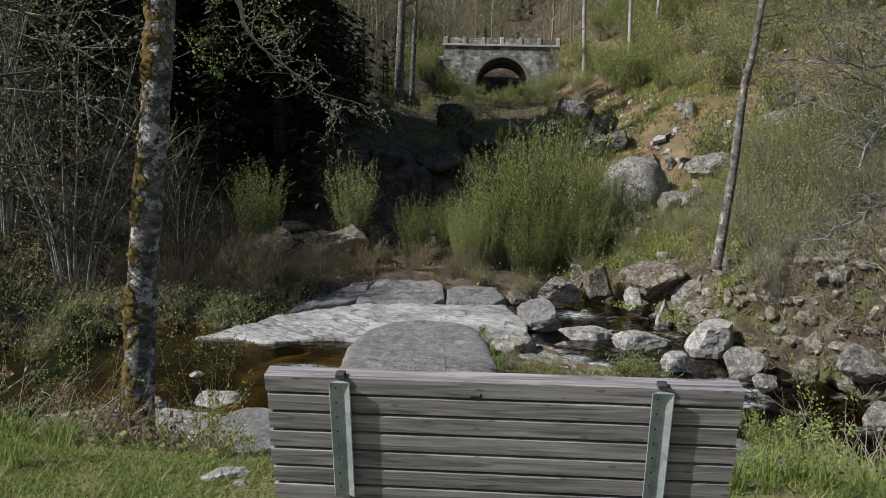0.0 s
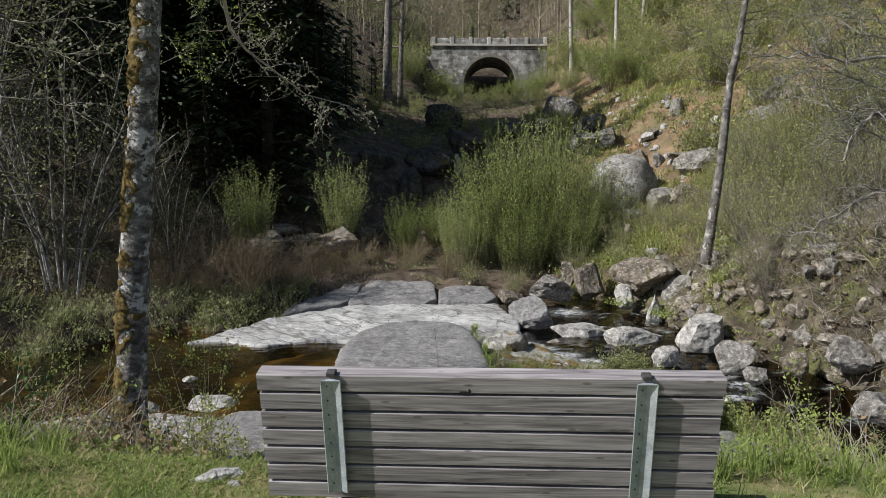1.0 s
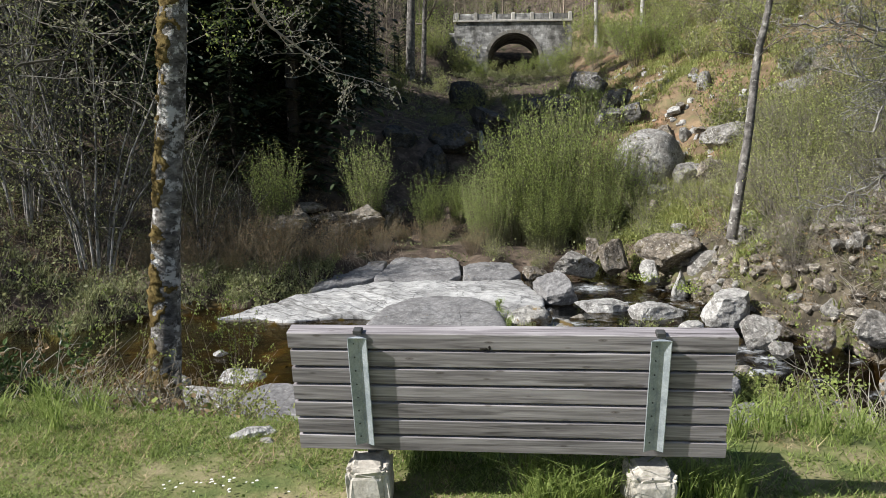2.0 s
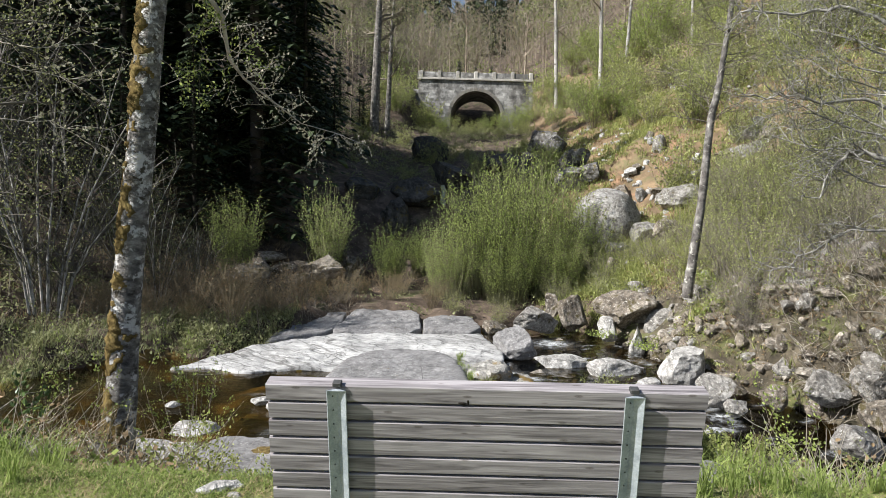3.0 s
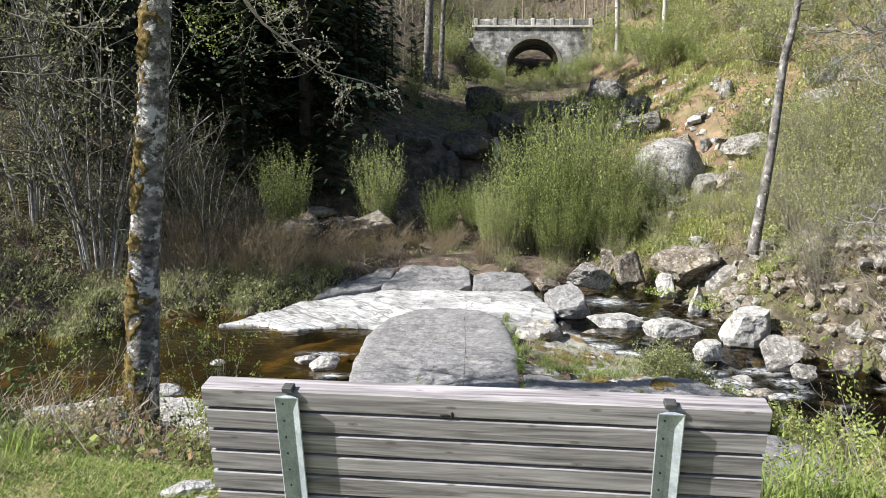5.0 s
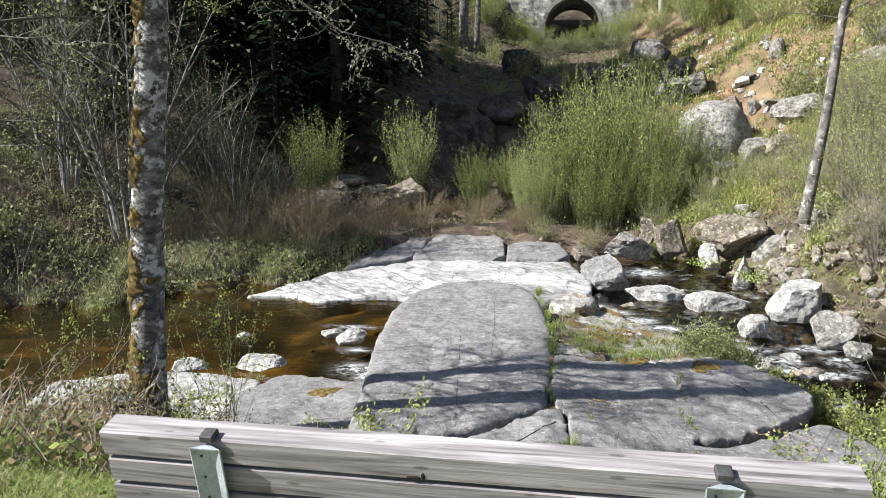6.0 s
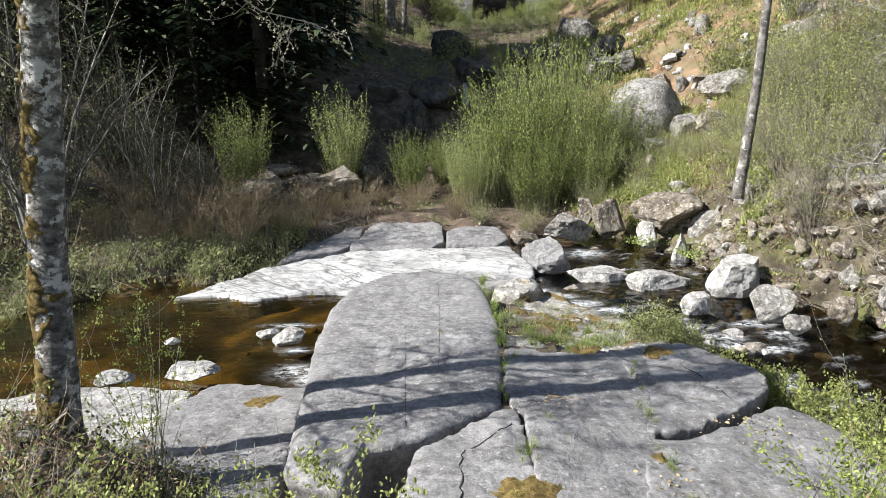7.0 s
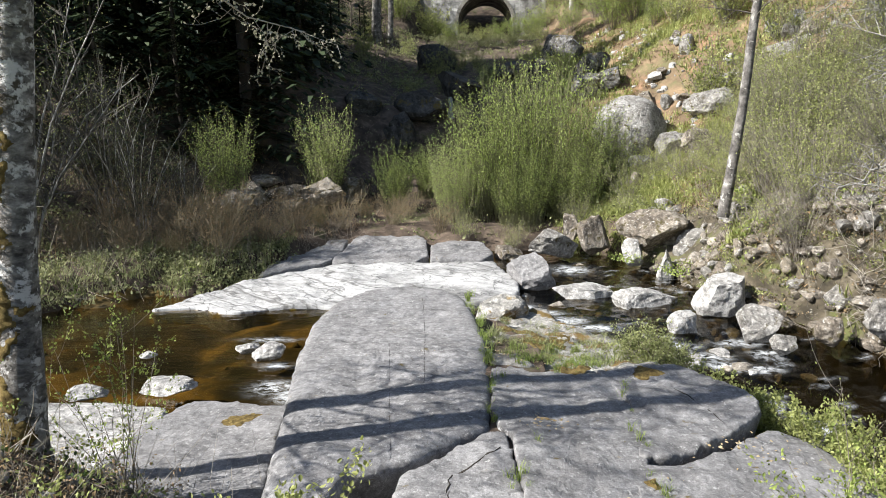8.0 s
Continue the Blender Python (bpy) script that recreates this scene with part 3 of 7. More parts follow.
def slab(name, outline, plane, bottom, mat, label, seed, edge=0.22, amp=0.05, rings=22, around=140, category="rock", wobble=0.03, power=2.0, under=0.0):
    """A broad rock: rings from its middle to a rounded rim, then walls down. plane: z, slope in x, slope in y about the outline's middle."""
    o = np.array(outline, float)
    if np.sum(o[:, 0] * np.roll(o[:, 1], -1) - o[:, 1] * np.roll(o[:, 0], -1)) > 0:
        o = o[::-1]
    mid = o.mean(0)
    nxt = np.roll(o, -1, 0)
    seg = np.linalg.norm(nxt - o, axis=1)
    s = np.linspace(0, seg.sum(), around, endpoint=False)
    cum = np.concatenate([[0], np.cumsum(seg)])
    k = np.searchsorted(cum, s, side="right") - 1
    rim = o[k] + (nxt[k] - o[k]) * ((s - cum[k]) / seg[k])[:, None]
    for _ in range(2):
        rim = 0.25 * np.roll(rim, 1, 0) + 0.5 * rim + 0.25 * np.roll(rim, -1, 0)
    rr = np.random.default_rng(seed)
    jag = np.convolve(np.tile(rr.normal(size=around), 3), np.ones(3) / 3, "same")[around:2 * around] + 0.5 * rr.normal(size=around)
    out = rim - mid
    size = np.linalg.norm(out, axis=1).mean()
    rim = mid + out * (1 + wobble * jag[:, None] / max(size, 1))
    if power > 1.5:
        u = np.concatenate([np.linspace(0.06, 0.9, rings), [0.945, 0.97, 0.985, 0.994, 1.0, 1.003, 1.0, 0.99]])
        fall = np.concatenate([np.zeros(rings), [0.03, 0.1, 0.25, 0.5, 0.95, 2.2, 5.0, 14.0]]) * edge
    else:
        u = np.concatenate([np.linspace(0.06, 0.8, rings), [0.87, 0.92, 0.96, 0.985, 1.0, 1.004, 1.0, 0.99]])
        fall = np.concatenate([np.zeros(rings), [0.04, 0.12, 0.28, 0.5, 0.85, 1.8, 4.0, 12.0]]) * edge
    u[-3:] -= under * np.array([0.25, 0.7, 1.0])
    pts = mid + u[:, None, None] * (rim - mid)[None]
    z = plane[0] + plane[1] * (pts[..., 0] - mid[0]) + plane[2] * (pts[..., 1] - mid[1])
    flat = np.stack([pts[..., 0].ravel(), pts[..., 1].ravel(), 0 * z.ravel()], 1)
    bumps = (fbm(flat, 0.8, 5, seed) * amp + fbm(flat, 3.0, 4, seed + 2) * amp * 0.45 - np.abs(fbm(flat * np.array([0.5, 1.6, 1]), 1.1, 3, seed + 4)) * amp * 0.8).reshape(z.shape)
    z = z + bumps - fall[:, None]
    z = np.maximum(z, bottom)
    z[-1] = bottom
    v = np.concatenate([np.stack([pts[..., 0], pts[..., 1], z], -1).reshape(-1, 3), [[*mid, plane[0] + fbm([(*mid, 0)], 0.8, 5, seed)[0] * amp]]])
    n = len(u)
    i, j = np.meshgrid(np.arange(n - 1), np.arange(around), indexing="ij")
    q = np.stack([i * around + j, i * around + (j + 1) % around, (i + 1) * around + (j + 1) % around, (i + 1) * around + j], -1).reshape(-1, 4)[:, ::-1]
    c = np.arange(around)
    cap = np.stack([np.full(around, n * around), (c + 1) % around, c], 1)
    q = q[:, ::-1]
    if category in ("rock", "soil"):
        ROCK_TOPS.append(v[:around * (rings + 3)])
    low = (v[q][:, :, 2].mean(1) < WATER_Z - 0.01) & (bottom < WATER_Z)
    return thing(name, mesh_data(name, v, [q, cap], [mat, wet_and_shaded_rock], np.concatenate([low.astype(int), np.zeros(len(cap), int)]), True), label, category)


_ico = {}


def ico(level):
    if level not in _ico:
        bm = bmesh.new()
        bmesh.ops.create_icosphere(bm, subdivisions=level, radius=1)
        v = np.array([x.co[:] for x in bm.verts])
        f = np.array([[x.index for x in y.verts] for y in bm.faces])
        bm.free()
        _ico[level] = v, f
    return _ico[level]


def boulder_mesh(size, seed, mat, round_=0.5, level=4, name="boulder", cuts=0):
    """A worn block: a ball cut by planes into facets, then roughened and chipped."""
    v, f = ico(level)
    rr = np.random.default_rng(seed)
    p = np.sign(v) * np.abs(v) ** (0.62 + 0.38 * min(1.0, round_ * 1.6))
    p = p @ np.array(Euler(tuple(rr.uniform(-0.5, 0.5, 3))).to_matrix()).T
    cuts = cuts or int(9 + 9 * (1 - round_))
    for _ in range(cuts):
        nrm = rr.normal(size=3)
        nrm /= np.linalg.norm(nrm)
        d = rr.uniform(0.42, 0.8) * (1 - round_) + round_ * rr.uniform(0.85, 1.0)
        over = np.maximum(0, p @ nrm - d)
        p -= nrm * (over * (0.985 if round_ < 0.6 else 0.9))[:, None]
    calm = 0.3 if round_ > 0.8 else 1.0
    p *= (1 + calm * (0.07 * fbm(v, 1.3, 4, seed) + 0.07 * fbm(p, 3.5, 5, seed + 1) - 0.06 * np.abs(fbm(p, 6, 4, seed + 2))))[:, None]
    p /= np.abs(p).max(0)
    return mesh_data(name, p * np.array(size), f, mat, None, round_ > 0.6)


def boulder(x, y, z, sx, sy, sz, seed, mat=None, label="grey granite boulder with lichen at the stream", rz=0.0, tilt=0.0, round_=0.35, name="boulder", group="", level=4, cuts=0):
    me = boulder_mesh((sx, sy, sz), seed, mat or granite, round_, level, cuts=cuts)
    return thing(name, me, label, "boulder", group, at=pose(x, y, z, tilt, tilt * 0.5, rz))
mossy_rock = rock_mat("mossy_rock", (0.12, 0.1, 0.07), (0.22, 0.19, 0.15), (0.36, 0.33, 0.29), (0.45, 0.43, 0.39), 0.1, 1.0, (0.1, 0.08, 0.03))

mossy_slab = rock_mat("mossy_slab", (0.13, 0.12, 0.1), (0.27, 0.26, 0.24), (0.4, 0.39, 0.37), (0.44, 0.43, 0.4), 0.13, 0.9, (0.17, 0.115, 0.04))

crag = rock_mat("crag", (0.03, 0.028, 0.025), (0.11, 0.105, 0.098), (0.3, 0.29, 0.28), (0.45, 0.44, 0.42), 0.1, 1.5)
brown_rock = rock_mat("brown_rock", (0.045, 0.036, 0.027), (0.165, 0.14, 0.112), (0.33, 0.295, 0.25), (0.5, 0.48, 0.44), 0.12, 1.5, (0.085, 0.07, 0.03))
# slabs of the near shore
slab("rock_slab", [(-2.1, 5.3), (-2.48, 7.5), (-2.8, 9.4), (-2.98, 11.2), (-2.88, 12.6), (-2.4, 13.75), (-1.7, 14.05), (-0.9, 13.9), (-0.3, 12.9), (0.08, 10.4), (0.14, 8.4), (0.1, 6.95), (-0.85, 6.0), (-1.35, 5.75), (-1.45, 5.0)],
     (-1.8, 0.0, -0.005), -4.2, slab_granite, "broad flat grey granite slab beside the stream", 11, 0.14, 0.045, rings=60, around=260, power=1.0, under=0.08, wobble=0.02)
slab("rock_slab", [(-0.82, 5.7), (0.08, 6.88), (0.3, 6.85), (0.5, 4.6), (0.3, 3.7), (-0.9, 4.0)], (-1.85, -0.03, 0.0), -3.5, slab_granite, "cracked grey granite slab below the bank", 12, 0.05)
slab("rock_slab", [(0.15, 9.0), (1.74, 9.15), (2.02, 7.9), (1.75, 6.0), (1.42, 4.0), (0.5, 3.7), (0.36, 6.7), (0.15, 7.2)], (-1.88, -0.1, 0.0), -3.5, slab_granite, "grey granite slab with grassy joints", 13, 0.05, 0.06, wobble=0.05)
slab("rock_slab", [(1.67, 9.15), (2.9, 9.6), (3.45, 9.0), (3.68, 8.3), (3.55, 7.85), (3.1, 7.35), (2.63, 6.92), (2.1, 6.5), (1.72, 6.4), (1.94, 7.9)], (-1.97, -0.07, 0.0), -4.2, slab_granite, "weathered grey granite slab over the rapids", 14, 0.07, 0.06, wobble=0.03, under=0.12)
slab("rock_slab", [(1.36, 4.4), (1.66, 6.3), (2.2, 6.45), (2.7, 6.85), (3.2, 7.3), (3.6, 7.75), (4.0, 7.5), (4.3, 6.4), (3.6, 4.0), (1.42, 3.6)], (-2.08, -0.13, 0.0), -4.2, slab_granite, "low grey granite slab strewn with dry leaves", 15, 0.05, 0.06, wobble=0.03)
slab("rock_slab", [(-2.3, 5.6), (-2.95, 9.4), (-4.5, 9.7), (-4.9, 8.4), (-4.2, 6.0), (-2.9, 4.8)], (-2.45, 0.03, -0.08), -4.2, slab_granite, "smooth grey granite slab at the pool", 16, 0.12)
slab("rock_slab", [(-4.7, 8.4), (-5.2, 10.0), (-7.5, 10.2), (-8.9, 9.2), (-8.2, 7.6), (-5.4, 6.6)], (-2.85, 0.0, -0.06), -4.2, pale_granite, "pale sunlit rock shelf at the pool", 17, 0.12)
slab("joint_soil", [(0.12, 4.4), (0.1, 7.0), (0.14, 8.9), (1.75, 9.0), (1.95, 7.8), (1.72, 5.5), (1.46, 4.2)], (-1.99, -0.09, 0.0), -3.0, leaf_mould_and_shade, "dark mossy soil in the joints between the slabs", 19, 0.05, 0.03, category="soil")
slab("joint_soil", [(0.0, 5.0), (0.0, 9.0), (0.8, 10.5), (2.5, 10.7), (3.0, 8.6), (2.9, 6.6), (1.5, 4.4)], (-2.22, -0.13, 0.0), -3.8, soil, "mossy soil in the joints between the slabs", 18, 0.1, category="soil")
slab("joint_soil", [(-0.1, 8.7), (0.95, 8.95), (1.0, 10.6), (0.4, 13.3), (-0.4, 13.4), (-0.05, 10.5)], (-2.12, -0.04, -0.13), -3.8, leaf_mould_and_shade, "earth and litter in the joint beside the great slab", 31, 0.08, 0.06, category="soil")
slab("rock_slab", [(0.15, 9.2), (-0.1, 12.0), (0.0, 15.4), (0.6, 16.8), (1.6, 16.4), (2.3, 13.6), (2.8, 11.2), (2.95, 9.7), (1.7, 9.25)], (-2.5, -0.05, -0.17), -4.2, mossy_slab, "low mossy rock shelf running out into the rapids", 19, 0.12, 0.16)
# slabs across the pool
slab("rock_slab", [(-8.8, 16.9), (-7.6, 17.15), (-6.4, 16.6), (-5.6, 17.05), (-4.4, 17.2), (-3.0, 17.0), (0.5, 17.4), (1.1, 18.6), (0.95, 19.6), (0.4, 21.6), (-2.2, 21.5), (-4.9, 21.3), (-6.3, 20.2), (-7.4, 19.2), (-7.9, 18.2)],
     (-3.08, 0.01, 0.06), -4.0, white_granite, "smooth white water-worn rock slab across the pool", 21, 0.05, 0.07, rings=50, around=240, wobble=0.035)
slab("rock_slab", [(-6.9, 20.2), (-6.7, 24.4), (-4.9, 24.9), (-4.75, 22.4), (-5.0, 21.3)], (-2.86, 0.02, 0.06), -4.2, slab_granite, "dark grey rock ledge above the white slab", 24, 0.08, 0.1, wobble=0.02)
slab("rock_slab", [(-4.85, 21.4), (-4.65, 24.9), (-2.3, 25.4), (-1.95, 24.2), (-1.75, 22.3), (-2.1, 21.5)], (-2.76, 0.0, 0.055), -4.2, slab_granite, "layered grey rock ledge above the white slab", 22, 0.07, 0.1, wobble=0.02)
slab("rock_slab", [(-1.62, 21.6), (-1.75, 23.4), (-1.0, 24.3), (0.1, 24.0), (0.45, 22.4), (0.1, 21.6)], (-2.74, -0.02, 0.05), -4.2, slab_granite, "grey rock ledge beside a dark crack", 23, 0.12, 0.07, wobble=0.02)


def moss_patch(x, y, r, seed, lift=0.03):
    """A low cushion of moss spread over the rock."""
    rr = np.random.default_rng(seed)
    n, m = 28, 7
    a = np.linspace(0, 2 * math.pi, n, endpoint=False)
    edge = r * (1 + 0.22 * np.sin(2 * a + rr.uniform(0, 6)) + 0.16 * np.sin(3 * a + rr.uniform(0, 6)) + 0.1 * np.sin(7 * a + rr.uniform(0, 6)))
    t = np.linspace(0.02, 1, m)[:, None]
    px, py = (x + t * edge * np.cos(a)).ravel(), (y + 1.25 * t * edge * np.sin(a)).ravel()
    z = on_rock(px, py) + np.repeat(lift * (1 - t[:, 0] ** 2) - 0.012 * t[:, 0], n)
    v = np.stack([px, py, z], 1)
    v[:, 2] += 0.012 * fbm(v, 9, 3, seed)
    i, j = np.meshgrid(np.arange(m - 1), np.arange(n), indexing="ij")
    q = np.stack([i * n + j, (i + 1) * n + j, (i + 1) * n + (j + 1) % n, i * n + (j + 1) % n], -1).reshape(-1, 4)
    thing("moss_patch", mesh_data("moss_patch", v, q, moss_cushion, None, True), "ochre-brown moss cushion on the granite slab", "moss", "moss on the slabs")


for k, (x, y, r) in enumerate(((0.32, 4.95, 0.3), (0.9, 12.0, 0.34), (1.25, 11.4, 0.3), (2.4, 9.1, 0.22), (1.35, 9.15, 0.2), (-3.5, 8.7, 0.26), (1.75, 5.9, 0.1), (0.9, 11.0, 0.3), (1.5, 11.8, 0.25), (0.5, 12.4, 0.22))):
    moss_patch(x, y, r, 600 + k)


def joint(points, wide, seed):
    """A narrow earth-filled crack that runs over the rock."""
    rr = np.random.default_rng(seed)
    pts = np.array(points, float)
    n = max(12, int(np.linalg.norm(np.diff(pts, axis=0), axis=1).sum() / 0.09))
    t = np.linspace(0, len(pts) - 1, n)
    mid = np.stack([np.interp(t, np.arange(len(pts)), pts[:, k]) for k in (0, 1)], 1) + rr.normal(0, wide * 0.8, (n, 2))
    way = np.gradient(mid, axis=0)
    side = np.stack([-way[:, 1], way[:, 0]], 1) / (np.linalg.norm(way, axis=1)[:, None] + 1e-9)
    w = (wide * rr.uniform(0.3, 1.1, n) * np.minimum(1, np.minimum(np.arange(n), np.arange(n)[::-1]) / 3 + 0.15))[:, None]
    z = on_rock(mid[:, 0], mid[:, 1])
    rows = [np.column_stack([mid + side * w * k, z + lift]) for k, lift in ((-1, -0.03), (-0.8, 0.003), (0.8, 0.003), (1, -0.03))]
    v = np.stack(rows, 1).reshape(-1, 3)
    i, k = np.meshgrid(np.arange(n - 1), np.arange(3), indexing="ij")
    q = np.stack([i * 4 + k, i * 4 + k + 1, (i + 1) * 4 + k + 1, (i + 1) * 4 + k], -1).reshape(-1, 4)
    thing("crack", mesh_data("crack", v, q, crack_earth, None, True), "dark earth-filled crack in the granite slab", "crack", "cracks in the slabs")


for k, (line, wide) in enumerate((([(-1.16, 12.9), (-0.9, 10.2), (-0.73, 7.8)], 0.004), ([(-1.43, 9.8), (-1.12, 7.4), (-0.95, 6.1)], 0.003), ([(-0.32, 5.4), (-0.31, 5.75), (-0.02, 6.1), (0.22, 6.35)], 0.018), ([(-0.28, 4.6), (-0.3, 5.45)], 0.012),
                                  ([(2.67, 8.65), (2.86, 8.1), (2.98, 7.5)], 0.015))):
    joint(line, wide, 640 + k)

# boulders across the stream
boulder(1.54, 19.70, -2.86, 0.80, 0.64, 0.61, 700, slab_granite, "grey granite boulder beside the white slab", round_=0.30, cuts=9)
boulder(2.39, 23.60, -2.74, 0.97, 0.80, 0.58, 701, granite, "tilted grey boulder with a flat worn top", tilt=10, round_=0.15, cuts=9)
boulder(3.95, 23.70, -2.52, 0.68, 0.55, 0.80, 702, brown_rock, "upright brown-grey boulder in the bank", round_=0.15, cuts=9)
boulder(5.60, 22.60, -2.11, 1.15, 0.92, 0.73, 703, brown_rock, "large flat-topped boulder propped on smaller stones", round_=0.35, cuts=9)
boulder(4.96, 22.20, -2.78, 0.40, 0.36, 0.50, 704, pale_granite, "small pale stone under the propped boulder", round_=0.20, cuts=9)
boulder(5.65, 20.80, -2.98, 0.27, 0.32, 0.56, 705, pale_granite, "small pointed stone standing in the stream", round_=0.15, cuts=9)
boulder(6.73, 22.00, -2.58, 0.62, 0.48, 0.66, 706, granite, "pale grey boulder beside the propped one", round_=0.15, cuts=9)
boulder(7.41, 21.60, -2.42, 0.52, 0.41, 0.52, 707, mossy_rock, "mossy brown stone in the stream bank", round_=0.40, cuts=10)
boulder(8.09, 20.90, -2.33, 0.58, 0.46, 0.45, 708, mossy_rock, "mossy brown stone in the stream bank", round_=0.30, cuts=10)
boulder(3.15, 24.60, -2.39, 0.35, 0.36, 0.58, 709, brown_rock, "dark brown stone behind the bank boulders", round_=0.20, cuts=9)
boulder(2.84, 18.60, -3.29, 0.96, 0.75, 0.56, 710, pale_granite, "pale angular boulder in the stream", round_=0.10, cuts=8)
boulder(4.42, 17.80, -3.3, 0.98, 0.7, 0.44, 711, pale_granite, "low pale wedge of rock in the stream", tilt=8, round_=0.1, cuts=7)
boulder(4.81, 15.70, -3.29, 0.42, 0.34, 0.39, 712, pale_granite, "pale rough stone among the rapids", round_=0.20, cuts=9)
boulder(6.12, 17.10, -2.88, 0.74, 0.6, 0.70, 763, pale_granite, "big angular pale boulder at the water", round_=0.12, cuts=9)
boulder(6.64, 18.40, -2.68, 0.38, 0.29, 0.40, 714, brown_rock, "brown stone behind the angular boulder", round_=0.20, cuts=9)
boulder(7.08, 17.80, -2.85, 0.36, 0.28, 0.42, 715, brown_rock, "dark grey stone in the bank", round_=0.20, cuts=9)
boulder(6.41, 15.40, -3.16, 0.56, 0.43, 0.46, 716, granite, "grey-brown bank boulder among moss and weeds", round_=0.20, cuts=9)
boulder(6.67, 14.50, -3.32, 0.35, 0.27, 0.28, 717, granite, "wet grey stone at the edge of the rapids", round_=0.30, cuts=9)
boulder(8.15, 17.00, -2.95, 0.30, 0.22, 0.36, 718, granite, "grey stone in the bank", round_=0.20, cuts=9)
boulder(8.60, 15.95, -2.62, 0.6, 0.5, 0.4, 719, granite, "broad grey bank boulder", round_=0.2, cuts=9)
boulder(7.72, 14.75, -3.12, 0.34, 0.3, 0.36, 720, brown_rock, "brown rounded bank stone at the rapids", round_=0.45, cuts=9)
boulder(7.97, 18.20, -2.87, 0.42, 0.34, 0.32, 721, granite, "grey stone in the bank", round_=0.20, cuts=9)
boulder(8.75, 14.40, -2.80, 0.62, 0.5, 0.5, 722, granite, "big pale grey boulder in the bank", round_=0.35, cuts=9)
boulder(8.40, 12.30, -3.38, 0.58, 0.5, 0.36, 723, granite, "grey bank boulder above the rapids", round_=0.3, cuts=11)
boulder(9.75, 14.25, -2.6, 0.6, 0.5, 0.56, 732, granite, "big pale grey boulder in the bank", rz=40, round_=0.3, cuts=9)
boulder(9.35, 13.1, -3.1, 0.5, 0.45, 0.45, 733, brown_rock, "brown grey boulder at the rapids", rz=70, round_=0.3, cuts=9)
boulder(7.55, 20.60, -1.27, 0.46, 0.36, 0.41, 724, granite, "grey boulder at the foot of the leaning tree", round_=0.40, cuts=10)
boulder(7.20, 16.20, -3.28, 0.38, 0.30, 0.29, 725, brown_rock, "brown stone in the bank", round_=0.20, cuts=9)
boulder(10.33, 16.50, -2.57, 0.66, 0.54, 0.62, 726, granite, "grey boulder in the stony bank", round_=0.20, cuts=9)
boulder(0.52, 15.90, -3.1, 0.66, 0.6, 0.52, 727, mossy_slab, "low layered mossy rock between threads of water", round_=0.20, cuts=8)
boulder(1.35, 15.2, -3.32, 0.7, 0.5, 0.3, 728, mossy_slab, "low mossy stone between threads of water", round_=0.4, cuts=9)
boulder(0.90, 24.00, -3.3, 0.6, 0.48, 0.45, 729, brown_rock, "dark stone behind the white slab", round_=0.20, cuts=9)
boulder(4.50, 19.00, -3.28, 0.24, 0.20, 0.15, 731, pale_granite, "small pale stone in the stream", round_=0.30, level=3)
boulder(3.07, 19.90, -3.34, 0.21, 0.17, 0.16, 730, pale_granite, "small pale stone in the stream", round_=0.30, level=3)
boulder(6.60, 31.78, 0.82, 1.64, 1.47, 1.64, 101, granite, "great round granite boulder on the hillside", rz=-17, round_=0.9, level=4)
boulder(7.88, 34.56, 2.21, 0.62, 0.51, 0.52, 102, brown_rock, "grey granite stone with pale lichen on the hillside", rz=-24, round_=0.2, level=3)
boulder(8.71, 33.92, 2.16, 0.44, 0.33, 0.41, 103, granite, "grey granite stone with pale lichen on the hillside", rz=29, round_=0.3, level=3)
boulder(7.82, 29.26, 0.37, 0.74, 0.68, 0.66, 104, granite, "grey granite stone with pale lichen on the hillside", rz=22, round_=0.5, level=4)
boulder(8.49, 27.89, 0.47, 0.81, 0.69, 0.64, 105, brown_rock, "grey granite stone with pale lichen on the hillside", rz=15, round_=0.5, level=4)
boulder(10.02, 31.15, 1.98, 1.09, 0.85, 0.74, 106, granite, "grey granite stone with pale lichen on the hillside", rz=8, round_=0.4, level=4)
boulder(6.69, 29.61, -0.33, 0.56, 0.53, 0.39, 107, granite, "grey granite stone with pale lichen on the hillside", rz=1, round_=0.3, level=3)
boulder(5.36, 36.81, 2.88, 0.93, 0.81, 0.84, 108, crag, "craggy grey rock of the waterfall ledge", rz=-6, round_=0.1, level=4)
boulder(5.32, 50.79, 6.18, 1.31, 1.05, 1.06, 109, crag, "craggy grey rock of the waterfall ledge", rz=-13, round_=0.1, level=4)
boulder(6.14, 48.56, 5.89, 0.90, 0.65, 0.80, 110, crag, "craggy grey rock of the waterfall ledge", rz=-20, round_=0.1, level=3)
boulder(3.97, 47.16, 4.54, 1.37, 1.23, 0.85, 111, crag, "craggy grey rock of the waterfall ledge", rz=-27, round_=0.2, level=4)
boulder(10.16, 36.04, 4.92, 0.41, 0.34, 0.75, 112, granite, "grey granite stone with pale lichen on the hillside", rz=26, round_=0.1, level=3)
boulder(9.90, 36.87, 5.20, 0.26, 0.19, 0.24, 113, pale_granite, "pale weathered rock on the dry bank", rz=19, round_=0.2, level=3)
boulder(12.96, 33.62, 4.16, 0.78, 0.72, 0.49, 114, brown_rock, "grey granite stone with pale lichen on the hillside", rz=12, round_=0.2, level=4)
boulder(13.58, 33.20, 4.27, 0.66, 0.56, 0.52, 115, granite, "grey granite stone with pale lichen on the hillside", rz=5, round_=0.3, level=3)
